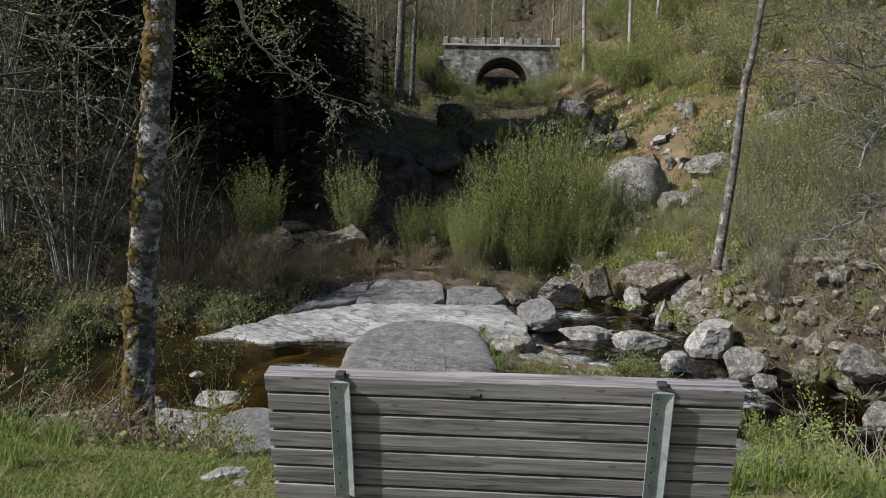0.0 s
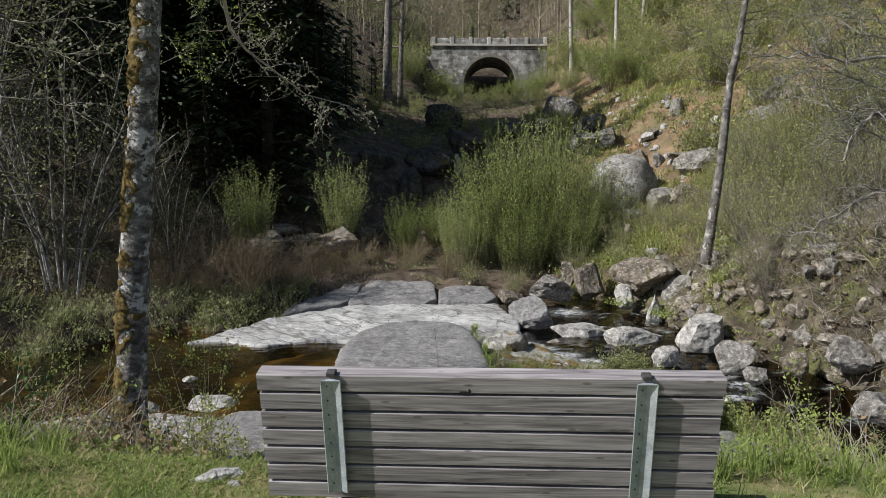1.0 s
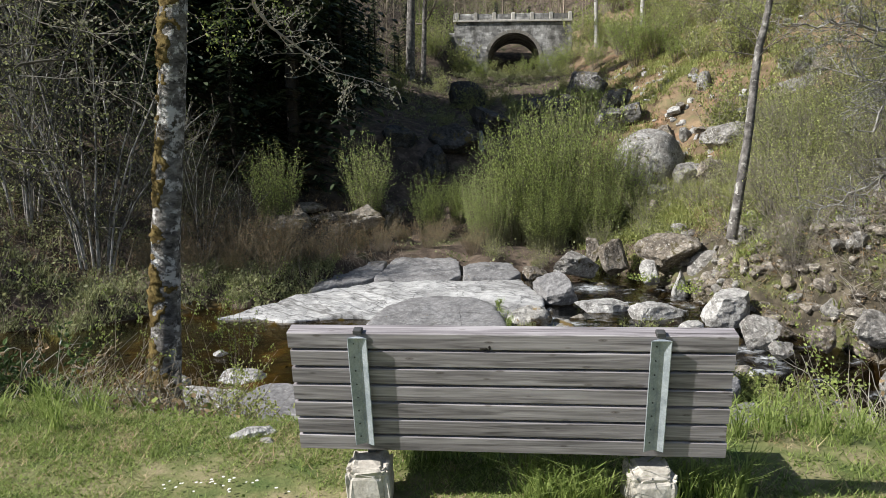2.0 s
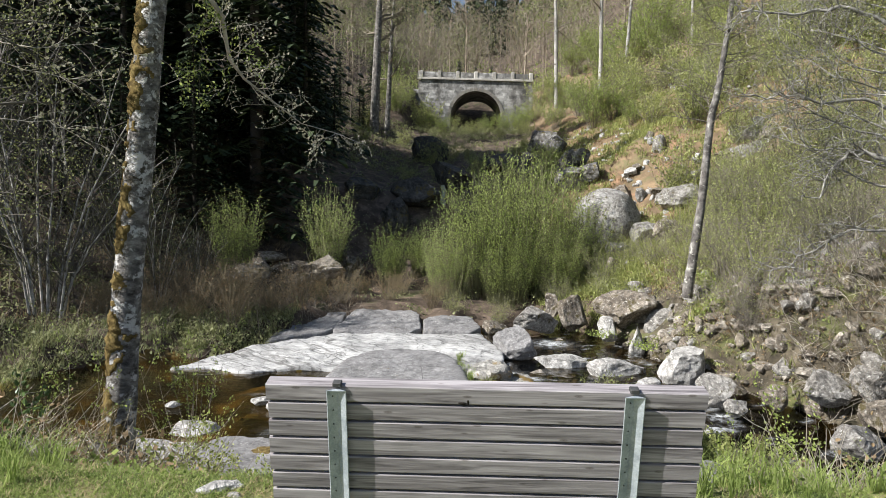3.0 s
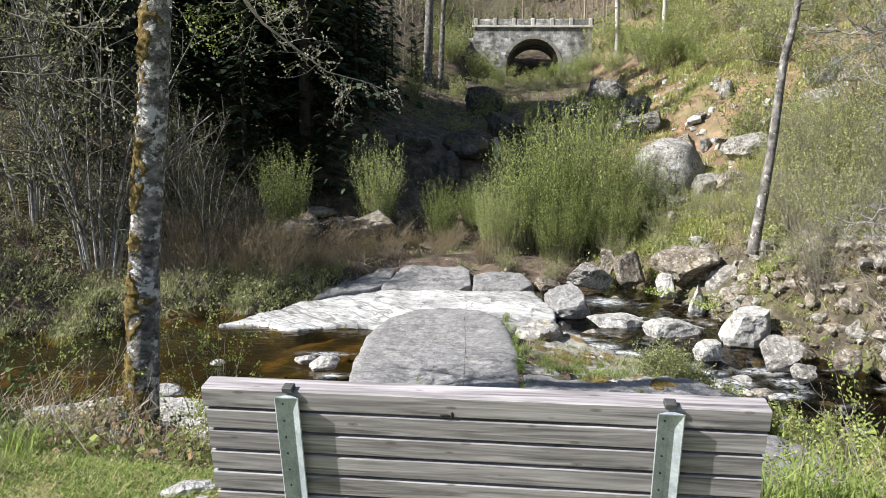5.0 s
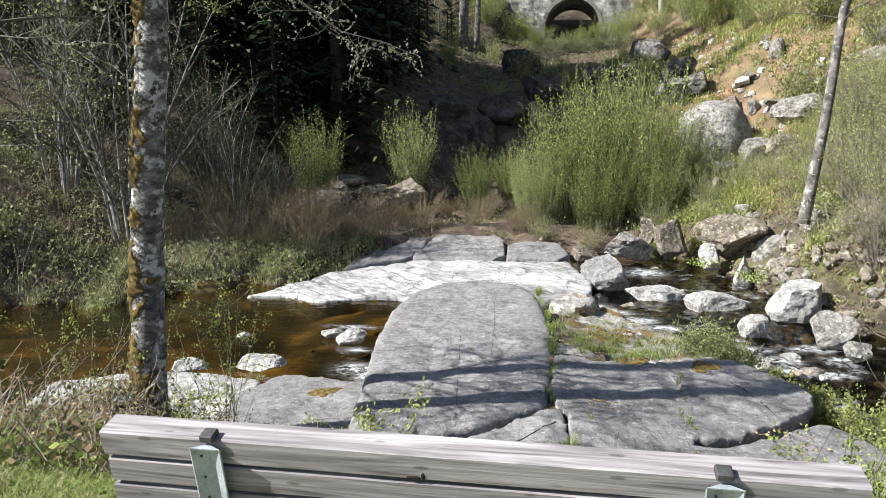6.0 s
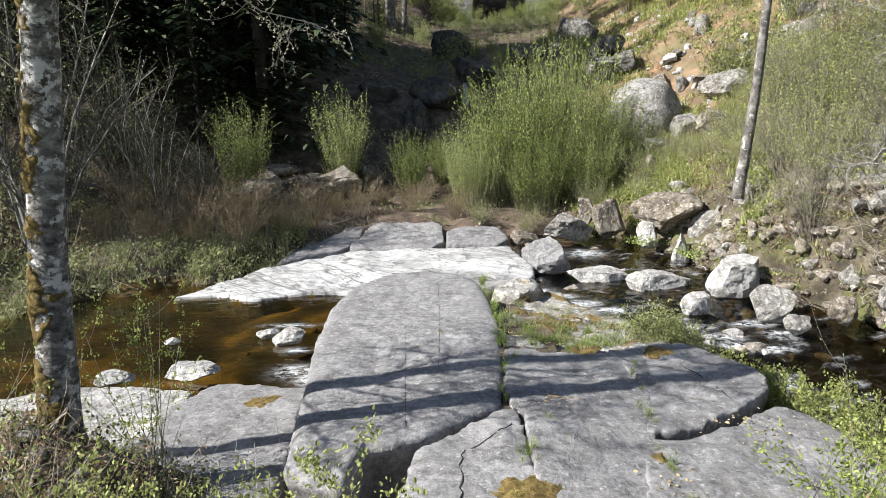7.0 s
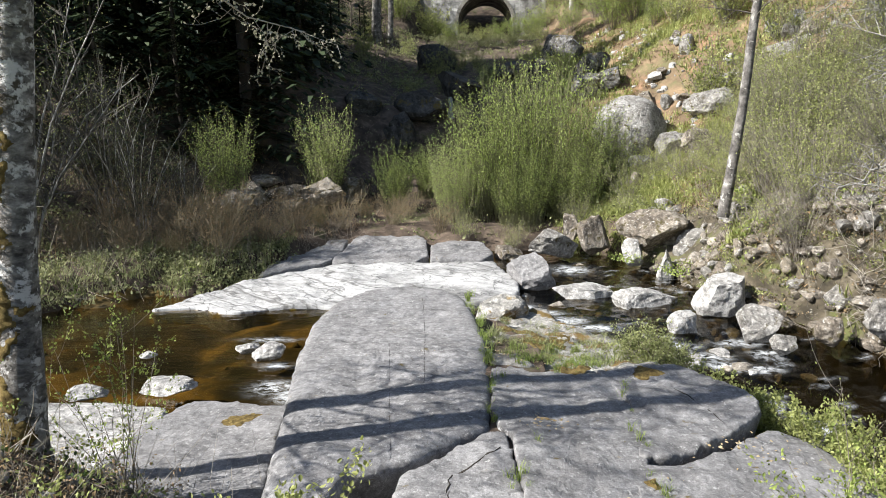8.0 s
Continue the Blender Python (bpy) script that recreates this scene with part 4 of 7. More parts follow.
boulder(10.98, 33.51, 3.02, 0.50, 0.39, 0.39, 116, granite, "grey granite stone with pale lichen on the hillside", rz=-2, round_=0.2, level=3)
boulder(9.54, 33.69, 2.31, 0.44, 0.42, 0.32, 117, brown_rock, "grey granite stone with pale lichen on the hillside", rz=-9, round_=0.2, level=3)
boulder(9.70, 32.84, 1.98, 0.52, 0.45, 0.41, 118, granite, "grey granite stone with pale lichen on the hillside", rz=-16, round_=0.2, level=3)
boulder(9.14, 33.93, 2.29, 0.32, 0.26, 0.26, 119, pale_granite, "pale weathered rock on the dry bank", rz=-23, round_=0.2, level=3)
boulder(10.32, 33.34, 2.51, 0.35, 0.26, 0.29, 120, pale_granite, "pale weathered rock on the dry bank", rz=-30, round_=0.2, level=3)
boulder(13.69, 34.78, 5.54, 0.41, 0.37, 0.34, 121, pale_granite, "pale weathered rock on the dry bank", rz=23, round_=0.2, level=3)
boulder(14.31, 34.06, 5.24, 0.77, 0.64, 0.44, 122, granite, "grey granite stone with pale lichen on the hillside", rz=16, round_=0.2, level=4)
boulder(8.94, 35.68, 3.66, 0.31, 0.23, 0.23, 123, brown_rock, "grey granite stone with pale lichen on the hillside", rz=9, round_=0.2, level=3)
boulder(11.70, 34.31, 4.06, 0.36, 0.34, 0.33, 124, pale_granite, "pale weathered rock on the dry bank", rz=2, round_=0.2, level=3)
boulder(-6.3, 27.60, -1.3, 1.25, 0.92, 0.62, 126, mossy_rock, "brown lichen-spotted rock in the dry bank", rz=-12, round_=0.3, level=4)
boulder(-9.3, 26.0, -1.45, 1.1, 0.87, 0.5, 127, mossy_rock, "brown rock in the dry bank", rz=-19, round_=0.5, level=4)
boulder(-9.31, 29.38, -0.96, 0.83, 0.72, 0.28, 128, mossy_rock, "brown rock in the dry bank", rz=-26, round_=0.5, level=4)
boulder(-4.47, 13.39, -3.17, 0.39, 0.37, 0.20, 147, pale_granite, "pale wet stone lying in the stream", rz=21, round_=0.4, level=4)
boulder(-5.08, 13.78, -3.22, 0.27, 0.24, 0.13, 148, pale_granite, "pale wet stone lying in the stream", rz=14, round_=0.4, level=3)
boulder(-7.11, 13.35, -3.24, 0.21, 0.17, 0.09, 149, pale_granite, "pale wet stone lying in the stream", rz=7, round_=0.4, level=3)
boulder(-5.84, 11.54, -3.21, 0.50, 0.37, 0.14, 150, pale_granite, "pale wet stone lying in the stream", rz=0, round_=0.4, level=4)
boulder(-7.26, 11.20, -3.21, 0.41, 0.36, 0.15, 151, pale_granite, "pale wet stone lying in the stream", rz=-7, round_=0.4, level=4)
boulder(-3.20, 14.94, -3.27, 0.21, 0.17, 0.06, 152, pale_granite, "pale wet stone lying in the stream", rz=-14, round_=0.4, level=3)
boulder(3.04, 13.70, -3.34, 0.32, 0.24, 0.23, 153, pale_granite, "pale wet stone lying in the stream", rz=-21, round_=0.3, level=4)
# Ravine boulders: colour darkened in place of shade, against the sky light.
boulder(-3.88, 34.57, 0.81, 0.99, 0.79, 1.41, 159, wet_and_shaded_rock, "dark rock in the ravine, its shade put into the colour", rz=-3, round_=0.2, level=4)
boulder(-2.90, 36.23, 1.90, 1.44, 1.05, 1.11, 160, wet_and_shaded_rock, "dark rock in the ravine, its shade put into the colour", rz=-10, round_=0.15, level=4)
boulder(-1.05, 38.47, 3.06, 1.41, 1.27, 1.02, 161, wet_and_shaded_rock, "dark rock in the ravine, its shade put into the colour", rz=-17, round_=0.15, level=4)
boulder(1.51, 46.01, 4.26, 2.18, 1.80, 0.86, 162, wet_and_shaded_rock, "dark rock in the ravine, its shade put into the colour", rz=-24, round_=0.15, level=4)
boulder(-2.90, 50.26, 5.50, 1.52, 1.14, 1.04, 163, wet_and_shaded_rock, "dark rock in the ravine, its shade put into the colour", rz=29, round_=0.2, level=4)
boulder(-6.07, 36.37, 2.33, 1.13, 1.04, 1.06, 164, wet_and_shaded_rock, "dark rock in the ravine, its shade put into the colour", rz=22, round_=0.2, level=4)
boulder(-13.48, 31.49, 1.34, 0.51, 0.44, 0.39, 165, wet_and_shaded_rock, "dark rock in the ravine, its shade put into the colour", rz=15, round_=0.2, level=3)
boulder(3.60, 43.14, 3.93, 1.13, 0.88, 1.02, 166, wet_and_shaded_rock, "dark rock in the ravine, its shade put into the colour", rz=8, round_=0.2, level=4)
boulder(-0.10, 35.55, 1.45, 0.94, 0.89, 1.19, 167, wet_and_shaded_rock, "dark rock in the ravine, its shade put into the colour", rz=1, round_=0.2, level=4)
boulder(16.12, 28.02, 4.65, 0.57, 0.42, 0.47, 170, granite, "grey granite stone with pale lichen on the hillside", rz=-20, round_=0.2, level=3)
boulder(14.82, 33.61, 5.23, 0.65, 0.58, 0.49, 171, brown_rock, "grey granite stone with pale lichen on the hillside", rz=-27, round_=0.2, level=3)
boulder(14.66, 34.64, 5.97, 0.50, 0.41, 0.36, 172, pale_granite, "pale weathered rock on the dry bank", rz=26, round_=0.2, level=3)
boulder(5.94, 39.82, 4.14, 1.16, 1.07, 0.94, 184, crag, "craggy grey rock of the waterfall ledge", rz=2, round_=0.1, level=4)
boulder(6.62, 36.60, 3.32, 0.77, 0.66, 0.67, 185, crag, "craggy grey rock of the waterfall ledge", rz=-5, round_=0.1, level=4)
boulder(13.04, 33.39, 4.05, 0.89, 0.69, 0.55, 186, brown_rock, "grey granite stone with pale lichen on the hillside", rz=-12, round_=0.2, level=4)
boulder(13.87, 33.05, 4.42, 0.74, 0.70, 0.58, 187, granite, "grey granite stone with pale lichen on the hillside", rz=-19, round_=0.2, level=4)
boulder(8.57, 35.63, 3.40, 0.37, 0.32, 0.27, 188, pale_granite, "pale weathered rock on the dry bank", rz=-26, round_=0.2, level=3)
boulder(9.88, 37.37, 5.46, 0.32, 0.26, 0.32, 189, brown_rock, "grey granite stone with pale lichen on the hillside", rz=27, round_=0.2, level=3)
boulder(11.29, 33.20, 3.02, 0.53, 0.38, 0.48, 190, granite, "grey granite stone with pale lichen on the hillside", rz=20, round_=0.3, level=3)
boulder(6.88, 29.22, -0.36, 0.55, 0.50, 0.30, 191, granite, "grey granite stone with pale lichen on the hillside", rz=13, round_=0.3, level=3)
boulder(6.10, 27.57, -0.96, 0.31, 0.26, 0.39, 192, mossy_rock, "mossy brown stone in the stream bank", rz=6, round_=0.3, level=3)

for x, y, z, sx, sy, sz, k in ((-8.0, 28.6, -1.9, 1.1, 0.8, 0.55, 1), (-6.6, 29.4, -1.8, 1.2, 0.7, 0.5, 2), (-5.7, 30.0, -1.7, 0.7, 0.6, 0.6, 3), (-9.6, 28.0, -1.6, 0.8, 0.6, 0.45, 4), (-7.4, 27.4, -2.1, 0.7, 0.5, 0.35, 5)):
    boulder(x, y, z + 0.3, sx * 1.2, sy * 1.1, sz * 1.2, 400 + k, brown_rock, "brown rock outcrop under the brambles", rz=k * 40, round_=0.3)
boulder(-1.58, 0.92, -0.03, 0.19, 0.1, 0.07, 411, pale_granite, "flat pale stone sunk in the lawn", rz=8, round_=0.4)
boulder(-1.42, 0.8, -0.02, 0.05, 0.04, 0.035, 412, pale_granite, "small pale stone in the lawn", round_=0.4, level=3)

stone_rng = np.random.default_rng(91)
for k in range(22):
    bx, by = stone_rng.uniform(7.3, 11.0), stone_rng.uniform(14.8, 18.6)
    br = stone_rng.uniform(0.16, 0.34)
    boulder(bx, by, float(lie(bx, by)[0]) + 0.4 * br, br, br * 0.8, br * stone_rng.uniform(0.6, 0.95), 740 + k + 40, (granite, brown_rock, mossy_rock, granite)[k % 4], "half-buried stone in the stony bank", rz=float(stone_rng.uniform(0, 180)), round_=0.3, level=3, cuts=8, group="stones of the bank")

# ---- the bench ----
bench = thing("bench", None, "weathered grey wooden bench on steel posts and stone blocks", "bench")
LEAN = radians(11.5)
BACK = Matrix.Translation((0, -0.02, 0.885)) @ Matrix.Rotation(LEAN, 4, "X")


def plank(name, x0, x1, y0, y1, z0, z1, at, seed, label=""):
    """A board with softened, slightly wavy edges."""
    rr = np.random.default_rng(seed)
    bm = bmesh.new()
    n = 24
    loops = []
    b = 0.0045
    for k in range(n + 1):
        x = x0 + (x1 - x0) * k / n
        w = rr.normal(0, 0.0003, 4)
        ring = [(y0 + b, z0 + w[0]), (y1 - b, z0 + w[0]), (y1, z0 + b + w[0]), (y1, z1 - b + w[1]), (y1 - b, z1 + w[1]), (y0 + b, z1 + w[1]), (y0 + w[2], z1 - b + w[1]), (y0 + w[2], z0 + b + w[0])]
        loops.append([bm.verts.new((x, *p)) for p in ring])
    for a, c in zip(loops, loops[1:]):
        for j in range(8):
            bm.faces.new((a[j], a[(j + 1) % 8], c[(j + 1) % 8], c[j]))
    bm.faces.new(loops[0])
    bm.faces.new(loops[-1])
    return part(name, bm_mesh(name, bm, bench_wood), bench, label, at)


for k in range(7):
    wide = 0.0795 if k else 0.08
    plank("back_board", -1.0 + 0.005 * ((k * 3) % 4) / 2, 1.0 - 0.004 * (k % 3), 0.0, 0.09 if k == 0 else 0.042, -0.006 - 0.0905 * k - wide, -0.006 - 0.0905 * k, BACK, 50 + k)
knot_wood = mottled("knot_wood", [(0.3, (0.012, 0.01, 0.009)), (0.7, (0.04, 0.033, 0.028))], 30, 90, 0.9, 0.3, 0.004)
for kx, kz, kw, kh in ((-0.1, -0.079, 0.022, 0.006), (-0.075, -0.074, 0.006, 0.012)):
    v, f = ico(3)
    part("knot", mesh_data("knot", v * np.array([kw, 0.004, kh]) * (1 + 0.2 * fbm(v, 2, 3, 7))[:, None] + np.array([kx, 0.001, kz]), f, knot_wood, None, True), bench, "dark split knot in the top board", BACK)
for k in range(4):
    plank("seat_board", -1.0, 1.0, 0.17 + 0.105 * k, 0.265 + 0.105 * k, 0.415, 0.455, Matrix.Identity(4), 60 + k)


def angle_iron(name, x, at):
    """A steel angle, open to the back of the bench, with a row of bolts."""
    bm = bmesh.new()
    leg, t = 0.042, 0.005
    prof = [(0, 0), (-leg, -leg), (-leg - t * 0.7, -leg + t * 0.7), (0, t * 1.4), (leg + t * 0.7, -leg + t * 0.7), (leg, -leg)]
    rings = []
    for z, cut in ((-0.585, 0.0), (-0.02, 0.0)):
        rings.append([bm.verts.new((x + px, py * 0.5 - 0.005, z)) for px, py in prof])
    for j in range(6):
        bm.faces.new((rings[0][j], rings[0][(j + 1) % 6], rings[1][(j + 1) % 6], rings[1][j]))
    for r in rings:
        bm.faces.new((r[0], r[1], r[2], r[3]))
        bm.faces.new((r[0], r[3], r[4], r[5]))
    ob = part(name, bm_mesh(name, bm, steel), bench, "galvanised steel angle post", at)
    for z in np.linspace(-0.05, -0.54, 8):
        bb = bmesh.new()
        bmesh.ops.create_cone(bb, segments=8, radius1=0.004, radius2=0.003, depth=0.004, cap_ends=True)
        bmesh.ops.transform(bb, matrix=Matrix.Translation((x - 0.018, -0.0175, z)) @ Vector((0.48, -0.88, 0)).to_track_quat("Z", "Y").to_matrix().to_4x4(), verts=bb.verts[:])
        part("bolt", bm_mesh("bolt", bb, dark_steel), ob)
    plate = bmesh.new()
    lids = [[plate.verts.new((x + px, py * 0.5 - 0.005, z)) for px, py in ((0, 0.004), (-leg - 0.003, -leg), (leg + 0.003, -leg))] for z in (-0.022, -0.018)]
    for tri in lids:
        plate.faces.new(tri)
    for k in range(3):
        plate.faces.new((lids[0][k], lids[0][(k + 1) % 3], lids[1][(k + 1) % 3], lids[1][k]))
    part("lid", bm_mesh("lid", plate, steel), ob, "flat steel lid closing the angle")
    cap = box_verts(x - 0.02, x + 0.02, -0.012, 0.03, -0.01, 0.012, 0.003)
    part("end_cap", bm_mesh("end_cap", cap, dark_steel), ob)


dark_steel = mottled("dark_steel", [(0.3, (0.03, 0.03, 0.03)), (0.7, (0.08, 0.08, 0.08))], 20, 90, 0.6, 0.1, 0.002)
for x in (-0.67, 0.67):
    angle_iron("post", x, BACK)
    bm = box_verts(x - 0.03, x + 0.03, 0.1, 0.52, 0.37, 0.41, 0.004)
    part("seat_bracket", bm_mesh("seat_bracket", bm, dark_steel), bench)
    bm = box_verts(x - 0.02, x + 0.02, 0.22, 0.27, 0.2, 0.4, 0.004)
    part("leg", bm_mesh("leg", bm, dark_steel), bench)


def footing(x, w, d, h, seed):
    v, f = ico(4)
    p = np.sign(v) * np.abs(v) ** 0.3
    p = p / np.abs(p).max(0) * (1 + 0.14 * fbm(v, 2.0, 4, seed) + 0.07 * fbm(v, 7, 4, seed))[:, None]
    me = mesh_data("stone_block", p * np.array([w / 2, d / 2, h / 2]), f, block_stone, None, False)
    thing("stone_block", me, "rough pale stone block under a bench post", "stone block", "footings of the bench", at=pose(x, 0.16, h / 2 - 0.06, 0, 0, seed))


footing(-0.67, 0.21, 0.24, 0.26, 3)
footing(0.67, 0.21, 0.24, 0.26, 5)


# ---- trees with bark, limbs and buds ----
def trunk_mesh(name, path, radii, mat, sides=20, rough_=0.08, seed=1, steps=70):
    path = np.array(path, float)
    t = np.linspace(0, 1, len(path))
    tt = np.linspace(0, 1, steps)
    fine = np.stack([np.interp(tt, t, path[:, k]) for k in range(3)], 1)
    for _ in range(3):
        fine[1:-1] = 0.25 * fine[:-2] + 0.5 * fine[1:-1] + 0.25 * fine[2:]
    v, q = tube(fine, np.interp(tt, t, radii), sides)
    c = np.repeat(fine, sides, 0)
    v = c + (v - c) * (1 + rough_ * fbm(v, 3.5, 3, seed) + 0.06 * fbm(v, 14, 2, seed))[:, None]
    return mesh_data(name, v, q, mat, None, True)


def limb(heap, spots, p, d, length, r, level, kids=5, wig=0.25, lift=0.1, sides=4, start=0.25):
    """A branch with its twigs; spots gathers (place, way) for leaves."""
    n = 6
    path = [np.array(p, float)]
    d = np.array(d, float) / np.linalg.norm(d)
    for _ in range(n):
        d = d + rng.normal(0, wig, 3) * 0.5 + np.array([0, 0, lift * 0.3])
        d /= np.linalg.norm(d)
        path.append(path[-1] + d * length / n)
    path = np.array(path)
    heap.add(*tube(path, np.linspace(r, r * 0.35, n + 1), sides if level > 0 else 3))
    if level <= 1:
        for k in range(2, n + 1):
            spots.append((path[k], d + rng.normal(0, 0.6, 3)))
    if level > 0:
        for _ in range(kids):
            k = rng.uniform(start, 1.0) * n
            i = min(int(k), n - 1)
            q = path[i] + (path[i + 1] - path[i]) * (k - i)
            w = path[i + 1] - path[i]
            side = np.cross(w, rng.normal(size=3))
            side /= np.linalg.norm(side) + 1e-9
            limb(heap, spots, q, w / np.linalg.norm(w) * 0.7 + side * rng.uniform(0.6, 1.1), length * rng.uniform(0.35, 0.6), r * 0.5, level - 1, kids, wig, lift, sides)
    return path


def leaves_of(spots, size, mat, per=1, name="leaves", spread=0.05, width=0.55, blade=False):
    p = np.repeat(np.array([s[0] for s in spots]), per, 0)
    w = np.repeat(np.array([s[1] for s in spots]), per, 0)
    p = p + rng.normal(0, spread, p.shape)
    w = w + rng.normal(0, 0.5, w.shape)
    v, f = (leaf_blades if blade else leaf_quads)(p, w, size, width)
    return mesh_data(name, v, f, mat)


birch = thing("birch_tree", None, "leaning birch trunk with white bark and orange moss", "tree")
part("trunk", trunk_mesh("trunk", [(-4.57, 5.5, -2.1), (-4.48, 5.5, -1.4), (-4.35, 5.5, 0.4), (-4.13, 5.5, 2.4), (-3.93, 5.5, 4.3), (-3.7, 5.4, 8.0), (-3.4, 5.3, 12)],
                         [0.34, 0.2, 0.172, 0.165, 0.16, 0.12, 0.03], bark), birch)


def moss_on(path, radii, bands, seed):
    """Cushions of moss on the sunny side of a trunk, between the heights given."""
    path = np.array(path, float)
    zz = np.linspace(path[0, 2] + 0.3, path[-1, 2], 260)
    fine = np.stack([np.interp(zz, path[:, 2], path[:, 0]), np.interp(zz, path[:, 2], path[:, 1]), zz], 1)
    sides = 36
    v, q = tube(fine, np.interp(zz, path[:, 2], radii), sides)
    c = np.repeat(fine, sides, 0)
    out = (v - c) / np.linalg.norm(v - c, axis=1)[:, None]
    side = out @ np.array([-0.92, -0.38, 0])
    mask = np.full(len(v), -1.0)
    for z0, z1, k in bands:
        mask = np.maximum(mask, k - ((v[:, 2] - (z0 + z1) / 2) / ((z1 - z0) / 2)) ** 2)
    mask = mask * 0.45 + 0.75 * side - 0.5 + 1.0 * fbm(v, 6, 5, seed)
    v = v + out * (0.006 + 0.03 * np.clip(mask, 0, 1) * (1 + 1.2 * fbm(v, 22, 3, seed + 1)) - 0.03 * (mask < 0))[:, None]
    return mesh_data("moss", v, q[(mask[q] > 0).sum(1) > 1], moss_cushion, None, True)


PATH_A = [(-4.57, 5.5, -2.1), (-4.48, 5.5, -1.4), (-4.35, 5.5, 0.4), (-4.13, 5.5, 2.4), (-3.93, 5.5, 4.3)]
part("moss", moss_on(PATH_A, [0.34, 0.2, 0.172, 0.165, 0.16], ((-2.0, -0.9, 1.6), (-0.35, 0.35, 1.3), (0.6, 0.8, 0.8), (1.0, 2.0, 0.7), (2.6, 4.2, 0.9)), 3), birch, "orange-brown moss cushions on the bark")
heap, spots = Heap(), []
BOUGH = np.array([(-4.0, 5.45, 5.0), (-3.41, 5.6, 4.32), (-3.25, 5.9, 4.02), (-3.3, 6.3, 3.57), (-3.2, 6.6, 3.36), (-2.85, 7.0, 3.06), (-2.55, 7.2, 2.82), (-1.98, 7.5, 2.68)])
heap.add(*tube(BOUGH, np.array([0.045, 0.035, 0.03, 0.026, 0.018, 0.012, 0.008, 0.004]), 6))
for k in range(40):
    i = rng.integers(2, 7)
    q = BOUGH[i] + (BOUGH[min(i + 1, 7)] - BOUGH[i]) * rng.uniform(0, 1)
    limb(heap, spots, q, np.array([rng.uniform(-0.5, 1.0), rng.uniform(-0.6, 0.6), rng.uniform(-0.55, 0.45)]), rng.uniform(0.3, 0.8), 0.005, 1, 3, 0.5, 0.12, 3)
for k in range(26):
    z = rng.uniform(4.8, 11)
    a = rng.uniform(0, 6.28)
    limb(heap, spots, (-4.02 + (z - 4.3) * 0.08, 5.45, z), (math.cos(a), math.sin(a), rng.uniform(-0.1, 0.5)), rng.uniform(1.6, 3.2), 0.03, 2, 4, 0.3, 0.05, 4)
part("branchwork", heap.mesh("branchwork", [pale_twig], True), birch, "thin pale branches with swelling buds")
part("foliage", leaves_of(spots, 0.042, bud_leaf, 1, "foliage", 0.01, 0.7, True), birch, "pale opening buds")

heap, spots = Heap(), []
for k in range(16):
    limb(heap, spots, (rng.uniform(-3.95, -3.3), rng.uniform(5.5, 6.2), rng.uniform(3.3, 4.9)), np.array([rng.uniform(-0.3, 1.0), rng.uniform(-0.5, 0.5), rng.uniform(-0.6, 0.2)]), rng.uniform(0.4, 0.8), 0.006, 1, 4, 0.4, 0.05, 3)
part("branchwork", heap.mesh("branchwork", [twig], True), birch)
part("foliage", leaves_of(spots, 0.045, fresh_leaf, 3, "foliage", 0.03, 0.6, True), birch, "first yellow-green leaves")
second = thing("birch_tree", None, "mossy pale birch trunk at the edge of the lawn", "tree")
part("trunk", trunk_mesh("trunk", [(-7.75, 5.3, -2.4), (-7.7, 5.3, -0.6), (-7.62, 5.3, 0.9), (-7.45, 5.3, 4), (-7.25, 5.3, 8.0), (-7.0, 5.3, 12)], [0.28, 0.19, 0.17, 0.16, 0.12, 0.02], bark, seed=4), second)
heap, spots = Heap(), []
for k in range(24):
    z = rng.uniform(4.3, 11)
    a = rng.uniform(0, 6.28)
    limb(heap, spots, (-7.45 + (z - 4) * 0.05, 5.3, z), (math.cos(a), math.sin(a), rng.uniform(-0.1, 0.5)), rng.uniform(1.5, 2.6), 0.025, 2, 4, 0.3, 0.05, 4)
for k in range(11):
    z = rng.uniform(1.8, 5.2)
    limb(heap, spots, (-7.5, 5.3, z), (rng.uniform(0.7, 1.3), rng.uniform(-0.6, 0.3), rng.uniform(-0.35, 0.25)), rng.uniform(1.6, 2.8), 0.03, 2, 6, 0.4, 0.03, 4)
blossom, buds = Heap(), []
for z0, z1 in ((3.5, 3.6), (3.35, 3.08), (2.6, 2.75), (4.1, 3.9)):
    limb(blossom, buds, (-5.6, 4.8, z0), (1.2, 0.1, (z1 - z0) * 0.9), 1.35, 0.008, 1, 9, 0.4, 0.05, 3)
part("branchwork", heap.mesh("branchwork", [hazel_bark], True), second, "thin dark branches with opening leaves")
part("foliage", leaves_of(spots, 0.042, hazel_leaf, 2, "foliage", 0.03, 0.7, True), second, "small opening leaves")
part("blossom_branch", blossom.mesh("blossom_branch", [pale_twig], True), second, "pale twigs with swelling buds")
part("foliage", leaves_of(buds, 0.045, bud_leaf, 2, "foliage", 0.008, 0.8, True), second, "pale opening buds")
part("moss", moss_on([(-7.75, 5.3, -2.4), (-7.7, 5.3, -0.6), (-7.62, 5.3, 0.9), (-7.45, 5.3, 4)], [0.28, 0.19, 0.17, 0.16], ((-1.6, -0.4, 1.2), (0.4, 1.0, 0.9)), 8), second, "orange-brown moss cushions on the bark")


